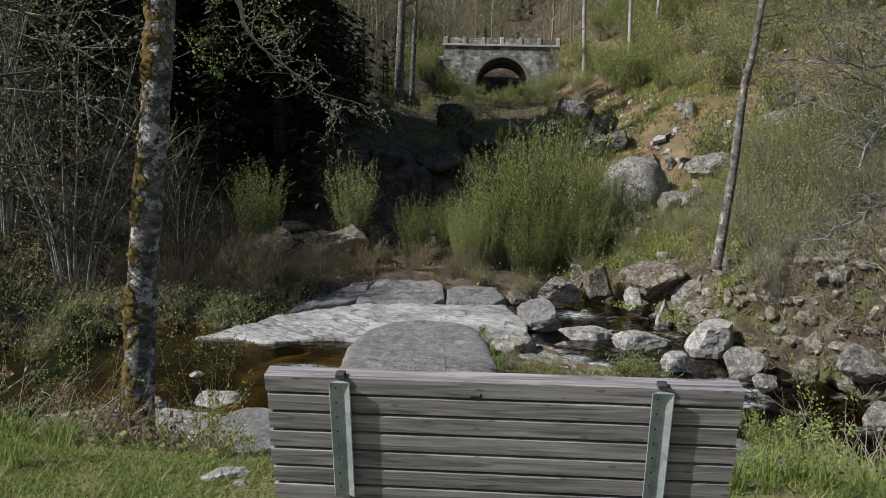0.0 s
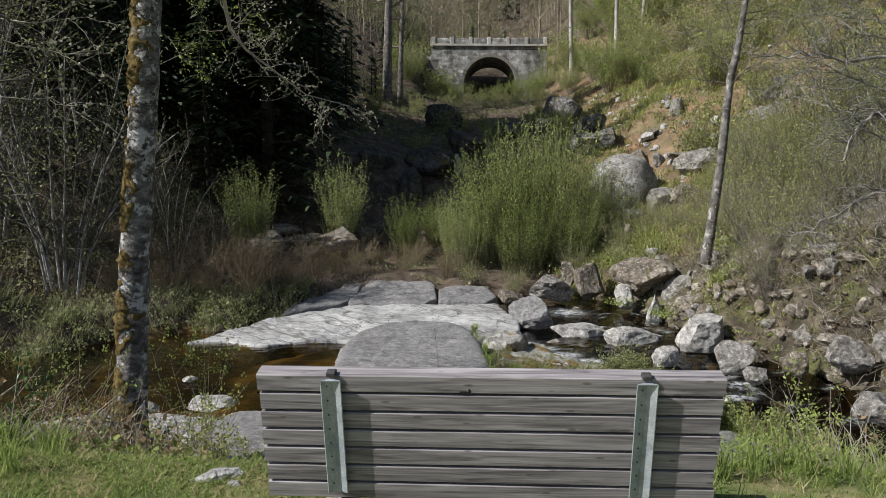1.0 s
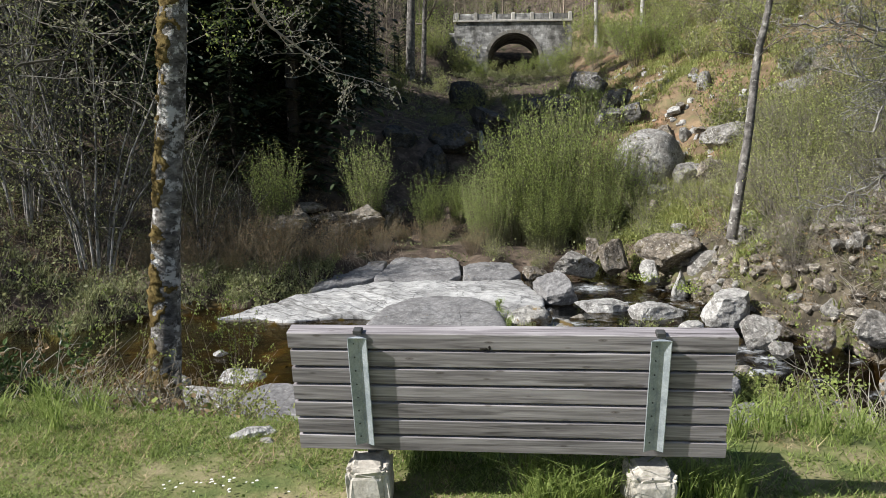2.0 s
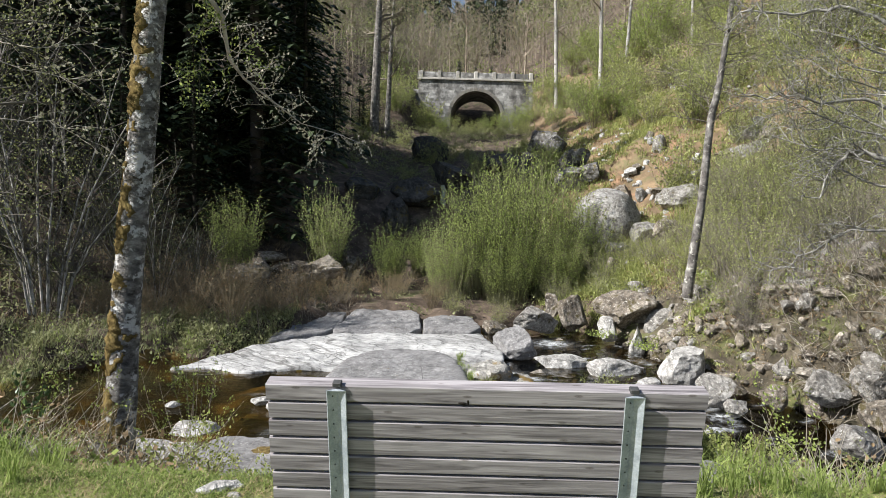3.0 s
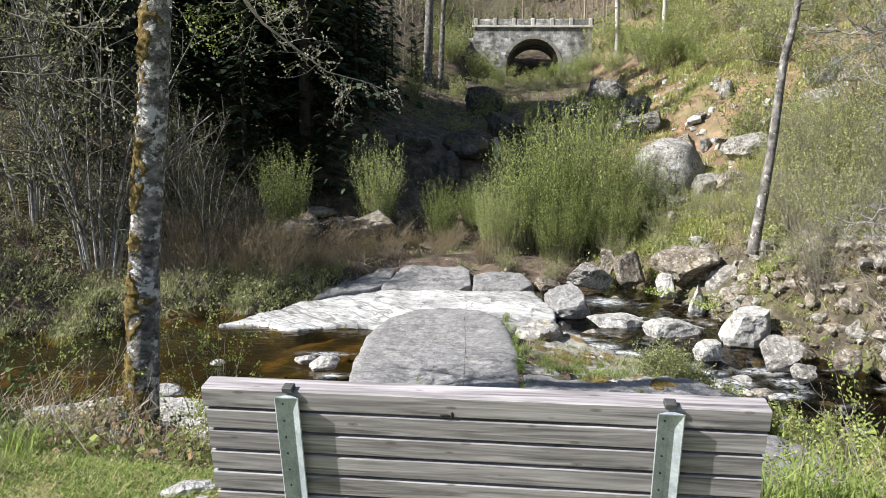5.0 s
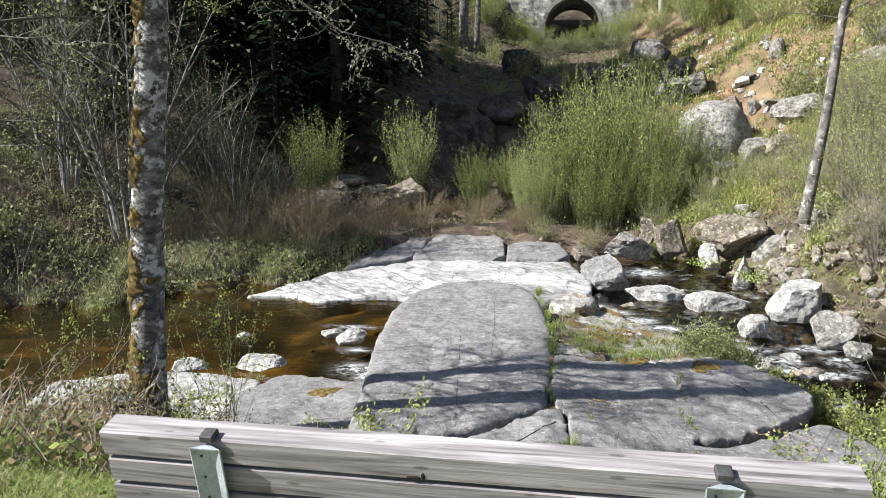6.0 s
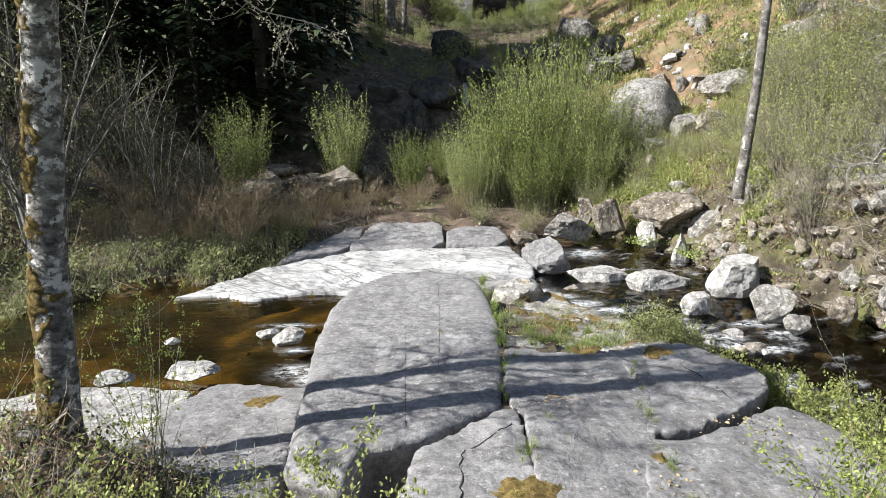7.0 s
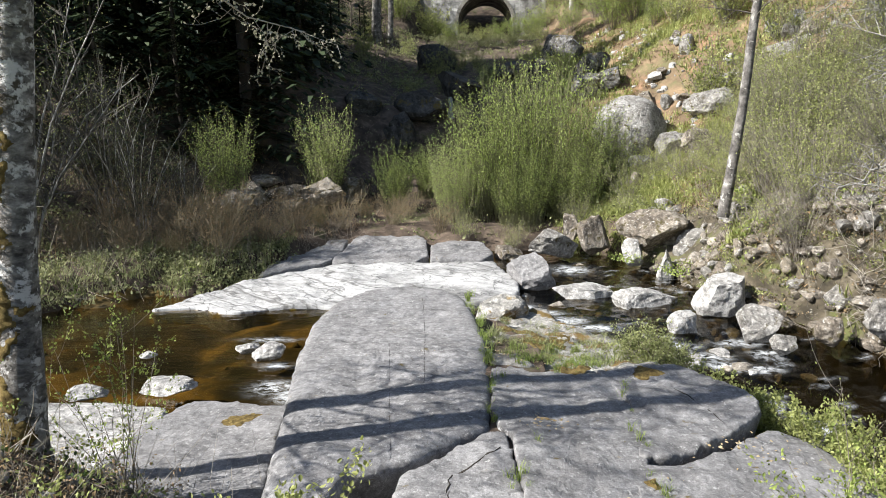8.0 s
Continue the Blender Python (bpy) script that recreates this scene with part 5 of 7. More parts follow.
def tree(name, label, path, radii, mat, leaf_mat, limbs, first, length, leaf=0.05, per=2, group="", level=2, kids=4, lean=None, twig_mat=None, spread=0.08, thick=0.4):
    ob = thing(name, None, label, "tree", group)
    part("trunk", trunk_mesh("trunk", path, radii, mat, 10, 0.1, len(label), 40), ob)
    path = np.array(path, float)
    zs = path[:, 2]
    heap, spots = Heap(), []
    for _ in range(limbs):
        z = zs[0] + (zs[-1] - zs[0]) * rng.uniform(first, 0.97)
        base = np.array([np.interp(z, zs, path[:, k]) for k in range(3)])
        a = rng.uniform(0, 6.28)
        d = np.array([math.cos(a), math.sin(a), rng.uniform(0.0, 0.7)])
        if lean is not None:
            d = d + np.array(lean)
        limb(heap, spots, base, d, length * rng.uniform(0.6, 1.2) * (1.15 - 0.6 * (z - zs[0]) / (zs[-1] - zs[0])), np.interp(z, zs, radii) * thick, level, kids, 0.3, 0.1, 4)
    part("branchwork", heap.mesh("branchwork", [twig_mat or twig], True), ob)
    if leaf > 0:
        part("crown", leaves_of(spots, leaf, leaf_mat, per, "crown", spread), ob)
    return ob


tree("leaning_tree", "slender grey leaning tree with bare branches on the bank", [(7.0, 20, -1.3), (7.37, 20, 1.8), (7.55, 20, 4.5), (7.76, 20, 5.4), (8.07, 20, 8.0), (8.2, 20, 11)],
     [0.17, 0.135, 0.12, 0.1, 0.08, 0.02], grey_bark, bush_leaf, 60, 0.45, 2.3, 0.045, 1, twig_mat=scrub_bark, kids=6, thick=0.17)
tree("gnarled_tree", "gnarled bare tree with crooked lichen-grey branches", [(9.3, 12.2, -2.2), (9.0, 12.1, 0.5), (8.7, 12, 2.7), (8.75, 12, 5.2), (8.4, 12, 8)],
     [0.2, 0.16, 0.14, 0.1, 0.03], grey_bark, bush_leaf, 34, 0.4, 2.9, 0.045, 2, thick=0.2, lean=(-0.6, 0.2, 0.1), twig_mat=lichen_twig, level=2, kids=7)

gnarled = bpy.data.objects["gnarled_tree"]
heap, spots = Heap(), []
for pts, r0 in (([(9.0, 12.1, 2.0), (8.6, 12, 2.63), (8.1, 12, 2.85), (7.7, 12, 2.79), (7.36, 12, 2.42), (7.2, 12, 1.9)], 0.06), ([(8.8, 12, 3.6), (8.0, 12, 3.95), (7.2, 11.9, 3.85), (6.5, 12, 4.02), (5.85, 12, 3.98)], 0.045),
                ([(8.6, 12, 5.4), (7.6, 12, 5.8), (6.6, 12, 5.66), (5.4, 12, 5.72)], 0.05), ([(8.9, 12, 1.2), (8.0, 12.2, 1.3), (7.2, 12.3, 0.7), (6.6, 12.4, 0.35)], 0.035)):
    pts = np.array(pts)
    tt = np.linspace(0, len(pts) - 1, 14)
    fine = np.stack([np.interp(tt, np.arange(len(pts)), pts[:, k]) for k in range(3)], 1) + rng.normal(0, 0.03, (14, 3))
    heap.add(*tube(fine, np.linspace(r0, r0 * 0.3, 14), 6))
    for k in range(30):
        i = rng.integers(3, 14)
        limb(heap, spots, fine[i], np.array([rng.uniform(-1, 0.4), rng.uniform(-0.5, 0.5), rng.uniform(-0.6, 0.8)]), rng.uniform(0.4, 1.1), 0.016, 1, 4, 0.6, 0.0, 3)
part("bough", heap.mesh("bough", [lichen_twig], True), gnarled, "crooked bough grey with lichen")
part("foliage", leaves_of(spots, 0.035, bush_leaf, 1, "foliage", 0.03), gnarled)

# ---- the bridge ----
bridge = thing("stone_bridge", None, "old grey stone arch bridge with a low parapet", "bridge")
BX, BY, SPRING, RAD, TOP = 0.42, 72.0, 10.55, 2.65, 14.25


def bridge_wall(y0, y1):
    """The side walls and the vault: a solid with the arch cut through it."""
    x0, x1, low = -5.6, 6.3, 7.5
    n = 24
    arc = [(BX + RAD * math.cos(math.pi * k / n), SPRING + RAD * math.sin(math.pi * k / n)) for k in range(n + 1)]
    bm = bmesh.new()
    rims = []
    for y in (y0, y1):
        a = [bm.verts.new((x, y, z)) for x, z in arc]
        feet = [bm.verts.new((BX + RAD, y, low)), bm.verts.new((BX - RAD, y, low))]
        top = [bm.verts.new((x, y, TOP + 0.02 * (BX - x))) for x, z in arc]
        side = [bm.verts.new((x1, y, low)), bm.verts.new((x1, y, TOP - 0.14)), bm.verts.new((x0, y, TOP + 0.14)), bm.verts.new((x0, y, low))]
        for k in range(n):
            bm.faces.new((a[k], a[k + 1], top[k + 1], top[k]))
        bm.faces.new((feet[0], a[0], top[0], side[1], side[0]))
        bm.faces.new((a[n], feet[1], side[3], side[2], top[n]))
        rims.append((a, feet, top, side))
    (a, fa, ta, sa), (b, fb, tb, sb) = rims
    for k in range(n):
        bm.faces.new((a[k], b[k], b[k + 1], a[k + 1]))
        bm.faces.new((ta[k], ta[k + 1], tb[k + 1], tb[k]))
    bm.faces.new((fa[0], fb[0], b[0], a[0]))
    bm.faces.new((a[n], b[n], fb[1], fa[1]))
    bm.faces.new((ta[0], tb[0], sb[1], sa[1]))
    bm.faces.new((ta[n], sa[2], sb[2], tb[n]))
    return bm


def masonry_mat():
    m, nt, bsdf = nodes_of("bridge_masonry")
    co = coords(nt)
    warp = nt.nodes.new("ShaderNodeTexNoise")
    warp.inputs["Scale"].default_value = 1.6
    nt.links.new(co, warp.inputs["Vector"])
    sway = nt.nodes.new("ShaderNodeVectorMath")
    sway.operation = "MULTIPLY_ADD"
    sway.inputs[1].default_value = (0.6, 0.6, 0.3)
    nt.links.new(warp.outputs["Color"], sway.inputs[0])
    nt.links.new(co, sway.inputs[2])
    xyz = nt.nodes.new("ShaderNodeSeparateXYZ")
    nt.links.new(sway.outputs[0], xyz.inputs[0])
    along = nt.nodes.new("ShaderNodeMath")
    nt.links.new(xyz.outputs[0], along.inputs[0])
    nt.links.new(xyz.outputs[1], along.inputs[1])
    flat = nt.nodes.new("ShaderNodeCombineXYZ")
    nt.links.new(along.outputs[0], flat.inputs[0])
    nt.links.new(xyz.outputs[2], flat.inputs[1])
    brick = nt.nodes.new("ShaderNodeTexBrick")
    brick.inputs["Scale"].default_value = 1.0
    brick.inputs["Brick Width"].default_value, brick.inputs["Row Height"].default_value = 0.58, 0.28
    brick.inputs["Mortar Size"].default_value, brick.inputs["Mortar Smooth"].default_value = 0.016, 0.8
    brick.inputs["Color1"].default_value, brick.inputs["Color2"].default_value = (0.2, 0.196, 0.188, 1), (0.47, 0.463, 0.45, 1)
    brick.inputs["Mortar"].default_value = (0.24, 0.235, 0.225, 1)
    nt.links.new(flat.outputs[0], brick.inputs["Vector"])
    col = brick.outputs["Color"]
    col = mix(nt, 0.75, col, ramp(nt, noise_node(nt, co, 1.1, 8, 0.75), [(0.38, (0.12,) * 3), (0.6, (0.7,) * 3)]), "OVERLAY")
    col = mix(nt, 0.8, col, ramp(nt, noise_node(nt, co, 0.55, 6, 0.7, (1.6, 1.6, 0.5)), [(0.4, (0.35, 0.34, 0.32)), (0.56, (1, 1, 1))]), "MULTIPLY")
    nt.links.new(col, bsdf.inputs["Base Color"])
    bsdf.inputs["Roughness"].default_value = 0.9
    return m


masonry = masonry_mat()
part("wall", bm_mesh("wall", bridge_wall(BY, BY + 8.0), masonry), bridge, "rough-coursed grey stone wall with the arch")
for k in range(19):
    a0, a1 = math.pi * k / 19 + 0.012, math.pi * (k + 1) / 19 - 0.012
    bm = bmesh.new()
    vs = [[bm.verts.new((BX + r_ * math.cos(a), y, SPRING + r_ * math.sin(a))) for a in (a0, a1) for r_ in (RAD - 0.02, RAD + 0.3)] for y in (BY - 0.06, BY + 0.3)]
    p, q = vs
    for f in ((p[0], p[1], p[3], p[2]), (q[0], q[2], q[3], q[1]), (p[0], q[0], q[1], p[1]), (p[2], p[3], q[3], q[2]), (p[1], q[1], q[3], p[3]), (p[0], p[2], q[2], q[0])):
        bm.faces.new(f)
    part("voussoir", bm_mesh("voussoir", bm, mortar), bridge)
for y in (BY, BY + 7.7):
    bm = box_verts(-5.7, 6.4, y - 0.18, y + 0.3, TOP + 0.0, TOP + 0.22, 0.03)
    bmesh.ops.transform(bm, matrix=Matrix.Translation((BX, 0, TOP)) @ Matrix.Rotation(radians(1.1), 4, "Y") @ Matrix.Translation((-BX, 0, -TOP)), verts=bm.verts[:])
    part("cornice", bm_mesh("cornice", bm, wall_stone), bridge)
    bm = box_verts(-5.7, 6.4, y - 0.05, y + 0.25, TOP + 0.22, TOP + 0.8, 0.04)
    bmesh.ops.transform(bm, matrix=Matrix.Translation((BX, 0, TOP)) @ Matrix.Rotation(radians(1.1), 4, "Y") @ Matrix.Translation((-BX, 0, -TOP)), verts=bm.verts[:])
    part("parapet", bm_mesh("parapet", bm, masonry), bridge)
    for k in range(7):
        x = -5.3 + 1.9 * k
        bm = box_verts(x - 0.2, x + 0.2, y - 0.12, y + 0.32, TOP + 0.2 - 0.019 * (x - BX), TOP + 0.93 - 0.019 * (x - BX), 0.05)
        part("parapet_post", bm_mesh("parapet_post", bm, wall_stone), bridge)
bm = box_verts(-14.0, -5.55, BY + 0.6, BY + 1.3, 8.5, 13.4, 0.05)
part("wing_wall", bm_mesh("wing_wall", bm, masonry), bridge, "dark retaining wall of the road")

# ---- bushes ----
def bush(name, label, h, w, stems, leaf_mat, leaf, per, twig_mat, category="bush", r=0.012, side_twigs=5, upright=0.75, part_name="foliage", low=0.25, stem_mat=None, along=0, hug=0.02, width=0.55, root=0.15):
    """Many stems from one root that fan out and turn up, with side twigs and leaves."""
    ob = thing(name, None, label, category)
    heap, spots = Heap(), []
    for _ in range(stems):
        a, s = rng.uniform(0, 6.28), rng.uniform(0, 1) ** 0.7
        out = np.array([math.cos(a), math.sin(a), 0]) * s * w * 0.5
        tall = h * rng.uniform(0.55, 1.08) * (1 - 0.12 * s * s)
        n = 4
        t = np.linspace(0, 1, n + 1)[:, None]
        path = out * root + out * (1.1 - root) * t ** upright + np.array([0, 0, tall]) * t + rng.normal(0, 0.02 * h, (n + 1, 3)) * t
        path[0, 2] = -0.25
        if stem_mat:
            part("stem", mesh_data("stem", *tube(path, np.linspace(r, r * 0.3, n + 1), 6), stem_mat, None, True), ob)
        else:
            heap.add(*tube(path, np.linspace(r, r * 0.3, n + 1), 3))
        for k in range(1, n + 1):
            spots.append((path[k], np.array([0, 0, 1.0]) + rng.normal(0, 0.5, 3)))
        for k in rng.uniform(low, 1.0, along) * n:
            i = min(int(k), n - 1)
            spots.append((path[i] + (path[i + 1] - path[i]) * (k - i), np.array([0, 0, 0.9]) + rng.normal(0, 0.4, 3)))
        for _ in range(side_twigs):
            k = rng.uniform(low, 0.95) * n
            i = int(k)
            q = path[i] + (path[i + 1] - path[i]) * (k - i)
            d = rng.normal(0, 0.5, 3) + np.array([0, 0, 0.8])
            d /= np.linalg.norm(d)
            ln = h * rng.uniform(0.08, 0.2)
            tw = q + d * np.linspace(0, ln, 2)[:, None]
            tw[0] = q
            heap.add(*tube(tw, np.linspace(r * 0.45, r * 0.2, 2), 3))
            for j in (0.35, 0.7, 1.0):
                spots.append((q + d * ln * j, d + rng.normal(0, 0.5, 3)))
    part("branchwork", heap.mesh("branchwork", [twig_mat]), ob)
    if leaf > 0:
        part(part_name, leaves_of(spots, leaf, leaf_mat, per, part_name, h * hug, width), ob)
    return ob


def put(ob, x, y, turn=0.0, scale=1.0, sink=0.0, tall=1.0):
    """A copy of a plant on the ground."""
    return copy_thing(ob, pose(x, y, float(lie(x, y)[0]) - sink, 0, 0, turn) @ Matrix.Diagonal((scale, scale, scale * tall, 1)))


def settle(ob, x, y, scale=1.0, tall=1.0, sink=0.0):
    ob.matrix_world = pose(x, y, float(lie(x, y)[0]) - sink) @ Matrix.Diagonal((scale, scale, scale * tall, 1))


willow = bush("willow_bush", "upright willow bush with yellow-green spring shoots", 3.7, 2.5, 130, spring_leaf, 0.075, 1, willow_bark, upright=1.05, side_twigs=4, low=0.25, along=24, hug=0.008, width=0.45, root=0.4)
settle(willow, -9.9, 26.4)
tagged(willow, group="willow bushes by the ravine")
put(willow, -6.6, 29.2, 70, 1.08)
put(willow, -3.6, 28.8, 140, 0.74)
put(willow, -2.4, 30.6, 20, 0.6)
dense = bush("willow_bush", "wide yellow-green willow thicket on the bank", 4.6, 4.2, 260, spring_leaf, 0.085, 1, willow_bark, upright=1.05, side_twigs=4, low=0.3, along=26, hug=0.007, width=0.45, root=0.6)
settle(dense, 0.7, 28.4, 1.1)
tagged(dense, group="willow bushes by the ravine")
put(dense, 2.6, 29.0, 50, 1.12, 0, 1.08)
put(dense, -0.9, 27.8, 200, 0.66)
put(dense, 1.6, 26.9, 120, 0.6)
put(dense, 3.6, 27.4, 30, 0.62)
put(dense, 4.7, 29.2, 300, 0.72)

rod_bark = mottled("rod_bark", [(0.34, (0.12, 0.112, 0.1)), (0.5, (0.3, 0.285, 0.265)), (0.66, (0.52, 0.505, 0.48))], 3, 14, 0.9, 0.3, 0.01)
hazel = bush("hazel_clump", "tall many-stemmed hazel with pale rods and opening buds", 9.5, 6.4, 12, hazel_leaf, 0.07, 3, hazel_bark, "tree", 0.045, 40, 1.5, "foliage", 0.15, rod_bark)
settle(hazel, -13.9, 19.4)
tagged(hazel, group="hazels on the bank")
put(hazel, -16.6, 20.0, 80, 1.05)
put(hazel, -11.6, 22.6, 40, 0.5)
put(hazel, -13.2, 23.8, 200, 0.62)
put(hazel, -10.4, 23.6, 120, 0.34)
put(hazel, -21.0, 21.0, 190, 1.1)

scrub = bush("scrub", "twiggy light green scrub on the sunny slope", 2.2, 2.8, 44, scrub_leaf, 0.055, 2, scrub_bark, "bush", 0.008, 9, 0.8, low=0.1)
settle(scrub, 8.6, 19.0)
tagged(scrub, group="scrub on the slopes")
grey_scrub = bush("scrub", "grey leafless scrub with tangled twigs", 2.2, 3.0, 60, bush_leaf, 0.055, 1, scrub_bark, "bush", 0.01, 8, 1.1)
settle(grey_scrub, 10.2, 17.2)
tagged(grey_scrub, group="scrub on the slopes")
olive_scrub = bush("scrub", "dense olive-brown thicket of fine twigs on the far bank", 2.4, 3.2, 110, brown_leaf, 0.05, 2, willow_bark, "bush", 0.008, 9, 0.9, root=0.4)
settle(olive_scrub, -9.0, 22.6, 0.7)
tagged(olive_scrub, group="brambles on the far bank")
bramble = bush("bramble", "dark brown leafless bramble thicket on the far bank", 1.9, 2.6, 46, brown_leaf, 0.05, 1, dark_twig, "bush", 0.011, 7, 1.0)
settle(bramble, -8.2, 20.6)
tagged(bramble, group="brambles on the far bank")
for x, y, a, s in ((-7.2, 22.2, 40, 1.0), (-9.6, 21.2, 90, 1.1), (-10.6, 19.8, 130, 0.8), (-6.8, 24.6, 10, 0.9), (-5.4, 26.3, 60, 0.8), (-8.8, 23.4, 200, 1.1), (-12.4, 20.2, 20, 0.9), (-3.4, 26.6, 300, 0.7), (-1.6, 26.2, 33, 0.7), (-10.8, 23.2, 150, 1.2), (-12.2, 22.4, 250, 1.1), (-3.0, 28.0, 99, 0.6)):
    put(bramble, x, y, a, s)
for x, y, k in ((-9.4, 20.2, 0.55), (-8.2, 21.6, 0.6), (-7.6, 23.0, 0.55), (-10.4, 22.2, 0.6), (-11.6, 21.4, 0.6), (-6.2, 25.6, 0.5), (-4.6, 27.4, 0.45), (-12.9, 21.0, 0.6)):
    put(olive_scrub, x, y, x * 50, k)
rr = np.random.default_rng(5)
for k in range(62):
    x, y = rr.uniform(7.6, 18), rr.uniform(14.5, 30)
    if y < bank_line(x) + 1.2 or (x < 9.8 and 24 < y < 33):
        continue
    put(scrub if rr.uniform() < 0.86 else grey_scrub, x, y, rr.uniform(0, 360), rr.uniform(0.6, 1.25))
for x, y, k in ((8.6, 18.6, 0.6), (9.4, 19.4, 0.7), (10.2, 18.0, 0.75), (11.0, 17.0, 0.7), (9.0, 21.0, 0.7), (11.5, 19.0, 0.9), (10.6, 15.6, 0.5), (12.2, 16.0, 0.8), (8.2, 22.0, 0.5), (9.9, 20.6, 0.8)):
    put(grey_scrub if k > 0.65 else scrub, x, y, x * 70, k)
far_scrub = bush("scrub", "light green scrub far up the slope", 2.4, 3.0, 30, scrub_leaf, 0.11, 2, scrub_bark, "bush", 0.012, 7, 0.8, low=0.1)
settle(far_scrub, 15.0, 38.0)
tagged(far_scrub, group="scrub on the slopes")
for k in range(60):
    x, y = rr.uniform(9, 34), rr.uniform(30, 62)
    put(far_scrub, x, y, rr.uniform(0, 360), rr.uniform(0.7, 1.5))
for k in range(14):
    put(scrub if k % 3 else grey_scrub, rr.uniform(13, 24), rr.uniform(26, 44), rr.uniform(0, 360), rr.uniform(1.2, 1.8))
for x, y, s in ((5.6, 26.4, 0.75), (6.8, 27.5, 0.7), (7.2, 25.2, 0.7), (8.6, 26.2, 0.8), (3.6, 25.8, 0.6), (5.2, 24.9, 0.45), (1.2, 25.4, 0.5), (-0.6, 25.4, 0.4), (9.8, 24.0, 0.9), (11.3, 26.5, 1.0)):
    put(scrub, x, y, x * 60, s)

lime = bush("sapling_thicket", "fresh lime-green sapling thicket on the hillside", 4.0, 4.0, 40, fresh_leaf, 0.11, 3, twig, "bush", 0.018, 9, 1.0)
settle(lime, 9.0, 50.0)
tagged(lime, group="sapling thickets")
for k in range(34):
    x, y = rr.uniform(5.5, 26), rr.uniform(44, 84)
    if y > 58 and x < 8.5:
        continue
    put(lime, x, y, rr.uniform(0, 360), rr.uniform(0.5, 1.25) * (1.5 if y > 62 else 0.9))
for k in range(26):
    x, y = rr.uniform(-9, 5.5), rr.uniform(40, 66)
    if abs(x - 0.6) < 3.6 and y > 56:
        continue
    put(lime if rr.uniform() < 0.25 else far_scrub, x, y, rr.uniform(0, 360), rr.uniform(0.4, 0.8))


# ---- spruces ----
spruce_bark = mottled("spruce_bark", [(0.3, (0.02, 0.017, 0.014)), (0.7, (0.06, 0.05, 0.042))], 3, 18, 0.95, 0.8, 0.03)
def spruce(h, w, seed, whorls=20):
    r2 = np.random.default_rng(seed)
    ob = thing("spruce", None, "tall dark spruce in the shaded wood", "tree", "spruces in the wood")
    v, q = tube([(0, 0, -1.5), (0, 0, h * 0.5), (0, 0, h)], [0.3, 0.2, 0.03], 6)
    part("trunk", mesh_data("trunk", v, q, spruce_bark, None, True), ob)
    heap = Heap()
    for k in range(whorls):
        reach = w * 0.5 * (1 - (k / whorls) ** 1.3) + 0.2
        for j in range(8):
            z = h * (0.03 + 0.95 * (k + r2.uniform(-0.7, 0.7)) / whorls)
            a = r2.uniform(0, 6.28)
            ln = reach * r2.uniform(0.7, 1.1)
            n = 5
            t = np.linspace(0.1, 1, n)
            d = np.array([math.cos(a), math.sin(a)])
            p = np.stack([d[0] * ln * t, d[1] * ln * t, z - 0.35 * ln * t * t + 0.1 * ln * t], 1)
            sd = np.array([-d[1], d[0], 0])
            for m in (1, -1):
                wd = (0.34 * ln * (1.1 - t) + 0.12)[:, None] * r2.uniform(0.6, 1.2, (n, 1))
                tip = p + m * sd * wd + np.array([*(d * 0.25), -0.22]) + r2.normal(0, 0.05, (n, 3))
                sp = np.array([*(d * 0.16), 0.0])
                quad = np.stack([p - sp, p + sp, tip + sp * 0.4, tip - sp * 0.4], 1)
                heap.add(quad.reshape(-1, 3), np.arange(4 * n).reshape(n, 4))
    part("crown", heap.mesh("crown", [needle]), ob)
    return ob


spruces = [spruce(22, 7.0, 1), spruce(19, 6.0, 2)]
settle(spruces[0], -16.5, 34.0)
settle(spruces[1], -21.0, 30.5)
placed = [(-16.5, 34.0), (-21.0, 30.5)]
for k in range(900):
    x = rr.uniform(-52, -10.5)
    y = rr.uniform(0, 34) + 30.5 + 0.45 * (x + 7)
    if y < max(20, 32.8 + 0.364 * (x + 6.6)) or y > 51 + 0.466 * (x + 7.6) or x > -10 - 0.22 * (y - 40) or min(math.hypot(x - a, y - b) for a, b in placed) < 3.4:
        continue
    placed.append((x, y))
    put(spruces[k % 2], x, y, rr.uniform(0, 360), rr.uniform(0.75, 1.15), 0.3)
    if len(placed) > 50:
        break
for x, y, k in ((-11.0, 33.5, 0.9), (-14.2, 32.5, 0.95), (-14.8, 26.6, 0.42), (-12.8, 29.4, 0.5), (-17.2, 26.2, 0.5), (-16.0, 29.4, 0.7), (-19.5, 25.5, 0.6), (-9.4, 37.0, 0.6), (-12.5, 37.5, 1.0), (-11.0, 44.0, 0.7)):
    put(spruces[int(x * 10) % 2], x, y, x * 90, k, 0.3)
for k in range(26):
    x, y = rr.uniform(-16, -8.5), rr.uniform(36, 58)
    put(spruces[1], x, y, rr.uniform(0, 360), rr.uniform(0.16, 0.34), 0.2)

